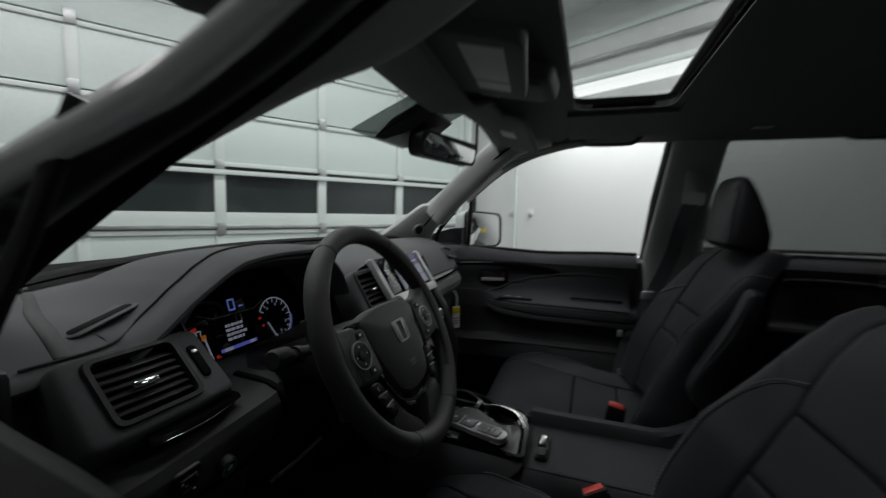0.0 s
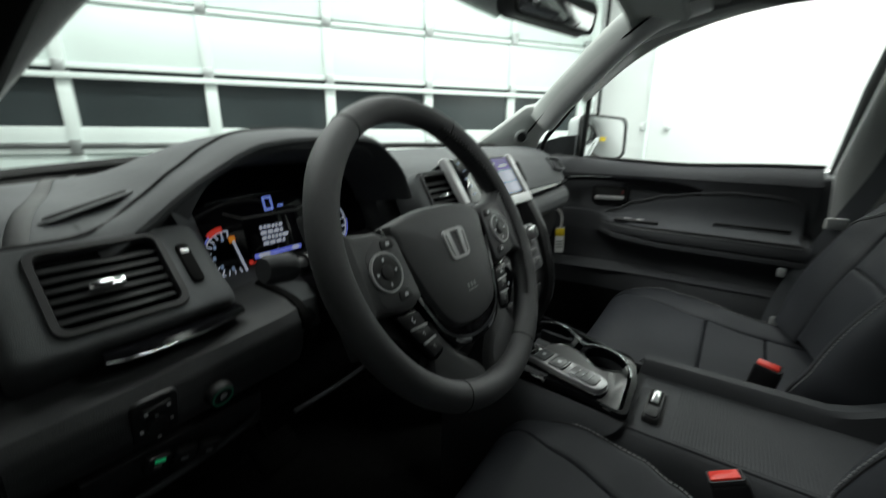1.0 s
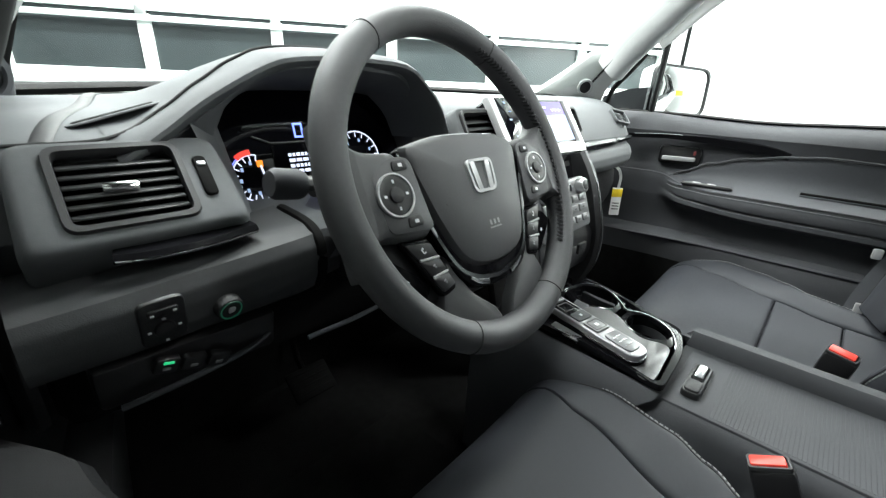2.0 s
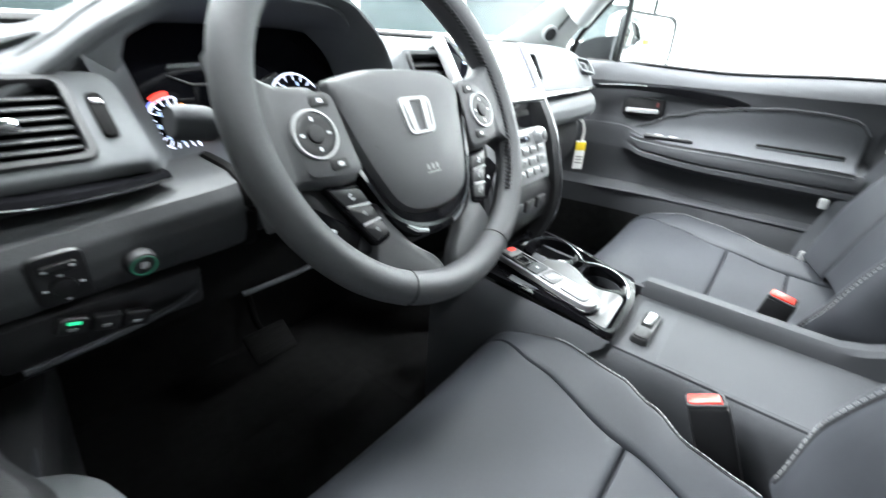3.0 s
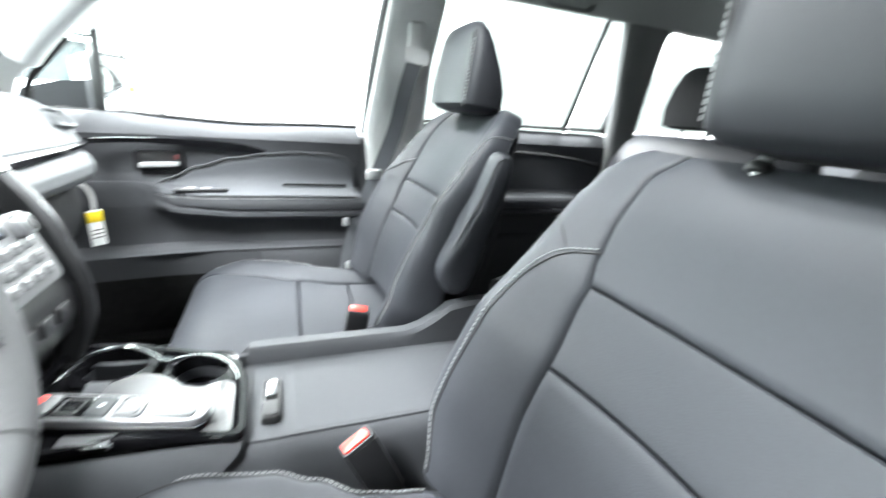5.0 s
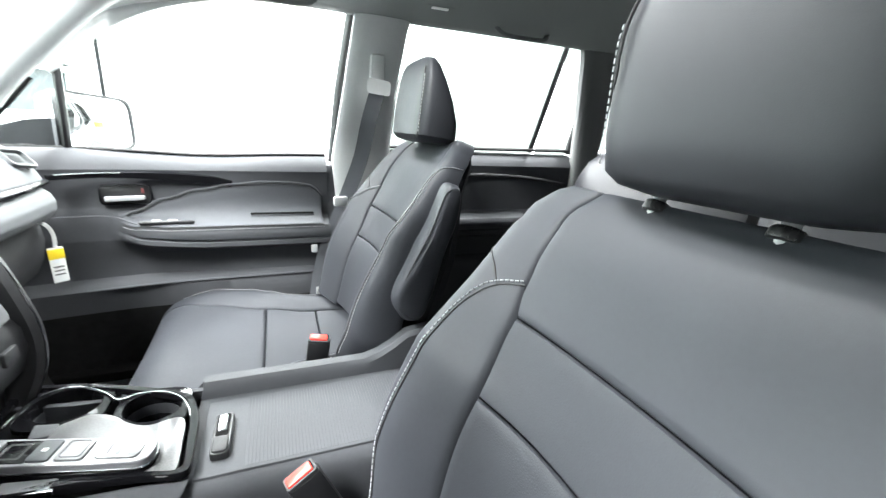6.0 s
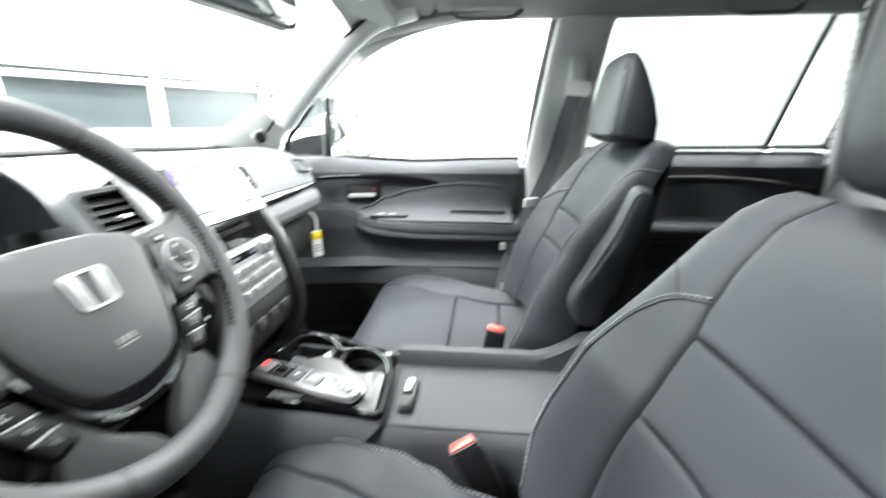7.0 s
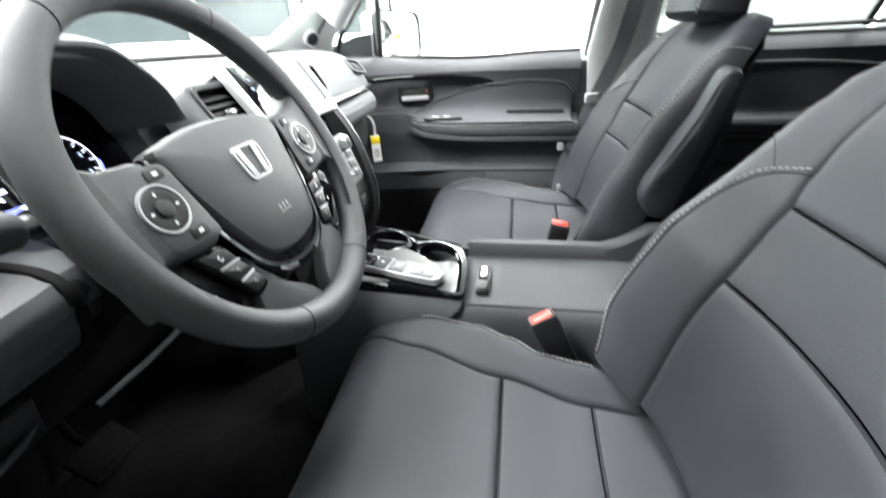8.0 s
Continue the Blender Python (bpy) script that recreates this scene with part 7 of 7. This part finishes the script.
# second row seat
rs = thing("bench_seat", (0.35, -1.30, 0.5), "black rear seat with headrest behind the passenger", "car seat", group="rear seats")
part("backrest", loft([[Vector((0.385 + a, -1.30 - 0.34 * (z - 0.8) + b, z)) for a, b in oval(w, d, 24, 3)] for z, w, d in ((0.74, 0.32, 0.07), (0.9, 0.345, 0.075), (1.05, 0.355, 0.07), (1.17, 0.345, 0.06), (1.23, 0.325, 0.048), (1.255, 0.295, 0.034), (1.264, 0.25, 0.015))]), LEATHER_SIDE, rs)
part("cushion", loft([[Vector((0.40 + a, y, 0.70 + b)) for a, b in oval(w, h, 20, 3)] for y, w, h in ((-1.30, 0.24, 0.08), (-1.1, 0.255, 0.09), (-0.95, 0.25, 0.085), (-0.88, 0.24, 0.06))]), SEAT_DARK, rs)
part("headrest", loft([[Vector((0.455 + a, -1.475 - 0.15 * (z - 1.27) + b, z)) for a, b in oval(w, d, 24, 3)] for z, w, d in ((1.288, 0.09, 0.03), (1.297, 0.132, 0.045), (1.35, 0.140, 0.052), (1.42, 0.130, 0.046), (1.465, 0.112, 0.034), (1.485, 0.085, 0.016))]), SEAT_DARK, rs)
for a in (-0.05, 0.05):
    part("headrest_post", tube([(0.455 + a, -1.455, 1.235), (0.455 + a, -1.474, 1.305)], 0.006, 8), CHROME, rs)
copy_thing(rs, at(-0.38, -1.30, 0.5))

# mat
mat_ = thing("floor_mat", (-0.40, 0.10, 0.505), "black carpet floor mat in the driver's footwell", "floor mat")
part("mat", rbox((0.46, 0.55, 0.012), at(-0.40, 0.12, 0.508), 0.006), CARPET, mat_)

# brake pedal, coloured near-black in place of the footwell's shade
pedal = thing("brake_pedal", (-0.318, 0.60, 0.50), "rubber brake pedal, blackened for the shade of the driver's footwell", "pedal")
PD = pose(-0.318, 0.535, 0.600, 40, 0, 0)
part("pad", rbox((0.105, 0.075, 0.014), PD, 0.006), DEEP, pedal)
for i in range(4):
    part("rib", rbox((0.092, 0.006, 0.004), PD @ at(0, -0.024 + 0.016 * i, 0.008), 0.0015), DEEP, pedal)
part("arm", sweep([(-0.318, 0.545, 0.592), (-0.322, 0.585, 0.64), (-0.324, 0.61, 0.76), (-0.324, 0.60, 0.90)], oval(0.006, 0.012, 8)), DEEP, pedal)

# ---- driver's door, closed, its window wound down ----
ddoor = thing("driver_door", (-0.82, 0.0, 0.55), "closed driver's door with its window wound down", "car door")


def driver_prof(y):
    lift = lerp_table(y, [(-0.08, 0.0), (0.12, 0.030), (0.34, 0.055)])
    return [(-x, z + (lift if z > 1.12 else 0.0)) for x, z in front_prof(y)]


# darker material than the passenger door's trim: the driver's side shade is in the colour
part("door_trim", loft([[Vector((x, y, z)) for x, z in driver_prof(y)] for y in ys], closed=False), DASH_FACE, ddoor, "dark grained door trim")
part("door_skin", rbox((0.06, 1.0, 0.72), at(-0.880, -0.02, 0.85), 0.02), CAR_PAINT, ddoor, "white outer door skin")
part("window_sill", sweep([(-0.832, -0.43, 1.222), (-0.832, -0.08, 1.222), (-0.830, 0.12, 1.250), (-0.82, 0.34, 1.275)], oval(0.020, 0.006, 10)), RUBBER, ddoor, "black rubber window sill")
part("frame_front", sweep(smooth_path([(-0.800, 0.36, 1.235), (-0.756, 0.22, 1.326), (-0.736, 0.10, 1.398), (-0.718, -0.03, 1.468), (-0.712, -0.16, 1.548), (-0.710, -0.30, 1.628), (-0.715, -0.50, 1.640)], 5), oval(0.016, 0.016, 10, 3)), BLACK, ddoor, "black window frame")
part("frame_rear", sweep([(-0.815, -0.455, 1.20), (-0.775, -0.475, 1.42), (-0.720, -0.508, 1.64)], oval(0.016, 0.014, 8, 3)), BLACK, ddoor)
part("division_bar", sweep([(-0.785, 0.150, 1.25), (-0.768, 0.105, 1.35), (-0.757, 0.062, 1.44)], oval(0.006, 0.007, 8, 3)), BLACK, ddoor, "black division bar")
part("sail_panel", loft([[Vector((-0.700, 0.465, 1.238)), Vector((-0.745, 0.345, 1.228)), Vector((-0.79, 0.262, 1.224))], [Vector((-0.680, 0.425, 1.290)), Vector((-0.722, 0.335, 1.295)), Vector((-0.765, 0.300, 1.285))], [Vector((-0.665, 0.375, 1.345)), Vector((-0.690, 0.325, 1.352)), Vector((-0.725, 0.300, 1.350))]], closed=False), DOOR_TRIM, ddoor)
rest_plan = [(-0.770, -0.42), (-0.660, -0.42), (-0.661, -0.20), (-0.664, -0.04), (-0.667, 0.025), (-0.677, 0.066), (-0.692, 0.090), (-0.712, 0.106), (-0.740, 0.120), (-0.770, 0.126)]
# DASH is paler than the trim; window light on the armrest's top is coloured in
armrest = part("armrest", slab(rounded(rest_plan, 0.010), at(0, 0, 0.905), 0.045, 0.010, 0.004), DASH, ddoor, "padded door armrest, in a paler grey to look lit from above")
plate = [(-0.745, -0.20), (-0.686, -0.20), (-0.688, -0.02), (-0.692, 0.045), (-0.704, 0.070), (-0.722, 0.084), (-0.745, 0.090)]
part("switch_plate", slab(rounded(plate, 0.008), at(0, 0, 0.9480), 0.004, 0.0015), DASH_FACE, armrest, "dark window switch plate")
for sy in (0.035, -0.010, -0.075, -0.120):
    part("window_switch", slab(rounded(rect(0.020, 0.030), 0.004), at(-0.716, sy, 0.9515), 0.006, 0.002), SILVER_DULL, armrest, "silver-tipped window switch")
HD2 = axes((-0.768, 0.120, 1.092), (-0.10, 1, 0), (-0.05, 0, 1))
part("handle_bowl", slab(rounded(rect(0.115, 0.052), 0.014), HD2 @ at(0, 0, -0.004), 0.008, 0.002), DEEP, ddoor)
part("handle", slab(rounded([(-0.046, -0.018), (0.046, -0.014), (0.046, 0.004), (-0.046, 0.002)], 0.007), HD2 @ at(0, 0, 0.005), 0.012, 0.004), CHROME, ddoor, "chrome inner door handle")
part("pocket_lip", sweep(smooth_path([(-0.712, 0.40, 0.832), (-0.722, 0.2, 0.842), (-0.734, 0.0, 0.849), (-0.734, -0.2, 0.853), (-0.734, -0.42, 0.856)], 6), oval(0.006, 0.004, 8)), DOOR_TRIM, ddoor)
g = part("quarter_glass", loft([[Vector((-0.815, 0.36, 1.27)), Vector((-0.79, 0.155, 1.25))], [Vector((-0.762, 0.09, 1.43)), Vector((-0.760, 0.07, 1.435))]], closed=False), GLASS, ddoor, "small fixed front glass")
g.visible_shadow = False
dm = thing("door_mirror", (-0.95, 0.26, 1.20), "white door mirror on the driver's door", "door mirror")
DMM = axes((-0.965, 0.235, 1.330), (0.80, 0.60, 0), (-0.04, 0.03, 1))
part("mirror_glass", slab(outl, DMM @ at(0, 0, 0.002), 0.003, 0.001), MIRROR, dm)
part("rim", ringslab([(x * 1.08, y * 1.09) for x, y in outl], [(x * 1.0, y * 1.0) for x, y in outl], DMM @ at(0, 0, -0.006), 0.014, 0.004), BLACK, dm)
part("shell", loft([[DMM @ Vector((x * k, y * k, z)) for x, y in outl] for k, z in ((1.08, -0.004), (1.09, -0.03), (1.02, -0.07), (0.80, -0.10), (0.45, -0.118))]), CAR_PAINT, dm)
part("arm", sweep([(-0.84, 0.36, 1.22), (-0.88, 0.34, 1.235), (-0.93, 0.31, 1.26)], oval(0.03, 0.022, 12, 3)), BLACK, dm)
rd2 = thing("rear_driver_door", (-0.82, -1.0, 0.55), "closed rear door with dark trim and tinted glass", "car door")
part("door_trim", loft([[Vector((-x, y, z)) for x, z in rear_prof(y)] for y in [-0.62 - 0.80 * i / 20 for i in range(21)]], closed=False), DOOR_TRIM, rd2)
part("door_skin", rbox((0.06, 0.95, 0.74), at(-0.885, -1.02, 0.86), 0.02), CAR_PAINT, rd2)
g = part("window_glass", loft([[Vector((-0.835, -0.60, 1.24)), Vector((-0.835, -1.40, 1.24))], [Vector((-0.735, -0.62, 1.66)), Vector((-0.735, -1.40, 1.66))]], closed=False), TINT, rd2)
g.visible_shadow = False
# twin of the passenger's panel and tweeter, shaded by a much darker material
BD = axes((-0.702, 0.402, 1.268), (0.75, 0.66, 0), (0.19, -0.20, 0.96))
part("pillar_base_panel", slab(rounded([(-0.050, -0.040), (0.046, -0.040), (0.034, 0.058), (-0.030, 0.070)], 0.018), BD @ at(0, 0, -0.022), 0.020, 0.010, 0.004), CONSOLE, car, "panel at the foot of the driver's pillar, darkened for shade")
twd = part("tweeter_ring", ringslab(disc(0.026), disc(0.018), BD, 0.009, 0.004), CONSOLE, car, "round tweeter ring")
part("tweeter_grille", slab(disc(0.019), BD @ at(0, 0, 0.001), 0.004, 0.001, 0.002), BLACK, twd)
part("dash_end_cap", rbox((0.02, 0.42, 0.26), at(-0.742, 0.42, 1.10), 0.01), BLACK, dash)
part("kick_panel", rbox((0.03, 0.42, 0.55), at(-0.750, 0.66, 0.80), 0.02), CARPET, car, "dark kick panel beside the footwell")
part("kick_panel", rbox((0.03, 0.42, 0.55), at(0.750, 0.66, 0.80), 0.02), CARPET, car)
for s_ in (-1, 1):
    part("pillar_foot_trim", rbox((0.05, 0.26, 0.68), at(s_ * 0.812, -0.535, 0.85), 0.012), DOOR_TRIM, car, "dark lower trim of the middle pillar")

# road wheels and lower body
TYRE_R = 0.37
for s_ in (-1, 1):
    for wy in (1.12, -1.70):
        WM = axes((s_ * 0.80, wy, TYRE_R), (0, 1, 0), (0, 0, 1)) if s_ > 0 else axes((s_ * 0.80, wy, TYRE_R), (0, -1, 0), (0, 0, 1))
        prof = [(0.215, -0.10), (0.33, -0.115), (0.362, -0.10), (0.37, -0.06), (0.37, 0.06), (0.362, 0.10), (0.33, 0.115), (0.24, 0.10), (0.215, 0.09)]
        wheel = part("wheel", loft([[WM @ Vector((r_ * math.cos(a), r_ * math.sin(a), z_)) for a in [2 * math.pi * k / 40 for k in range(40)]] for r_, z_ in prof], cap=False), RUBBER, car, "black rubber tyre on a silver rim")
        part("rim", loft([[WM @ Vector((r_ * math.cos(a), r_ * math.sin(a), z_)) for a in [2 * math.pi * k / 40 for k in range(40)]] for r_, z_ in ((0.24, 0.098), (0.225, 0.10), (0.21, 0.05), (0.06, 0.055), (0.05, 0.07), (0.002, 0.07))], cap=False), SILVER, wheel)
        for k in range(5):
            part("spoke", rbox((0.19, 0.045, 0.03), WM @ Matrix.Rotation(2 * math.pi * k / 5, 4, "Z") @ at(0.13, 0, 0.075), 0.008), SILVER, wheel)
    part("rear_quarter_skin", rbox((0.06, 1.10, 0.50), at(s_ * 0.885, -2.02, 0.98), 0.03), CAR_PAINT, car, "white rear quarter panel")
    part("rocker", rbox((0.08, 2.1, 0.22), at(s_ * 0.87, -0.45, 0.42), 0.03), CAR_PAINT, car)
part("rear_bumper", rbox((1.80, 0.16, 0.42), at(0, -2.66, 0.58), 0.05), CAR_PAINT, car, "white rear bumper")
part("tailgate_skin", rbox((1.62, 0.05, 0.50), at(0, -2.66, 1.02), 0.03), CAR_PAINT, car)
part("underbody", rbox((1.56, 4.0, 0.12), at(0, -0.60, 0.38), 0.03), BLACK, car)
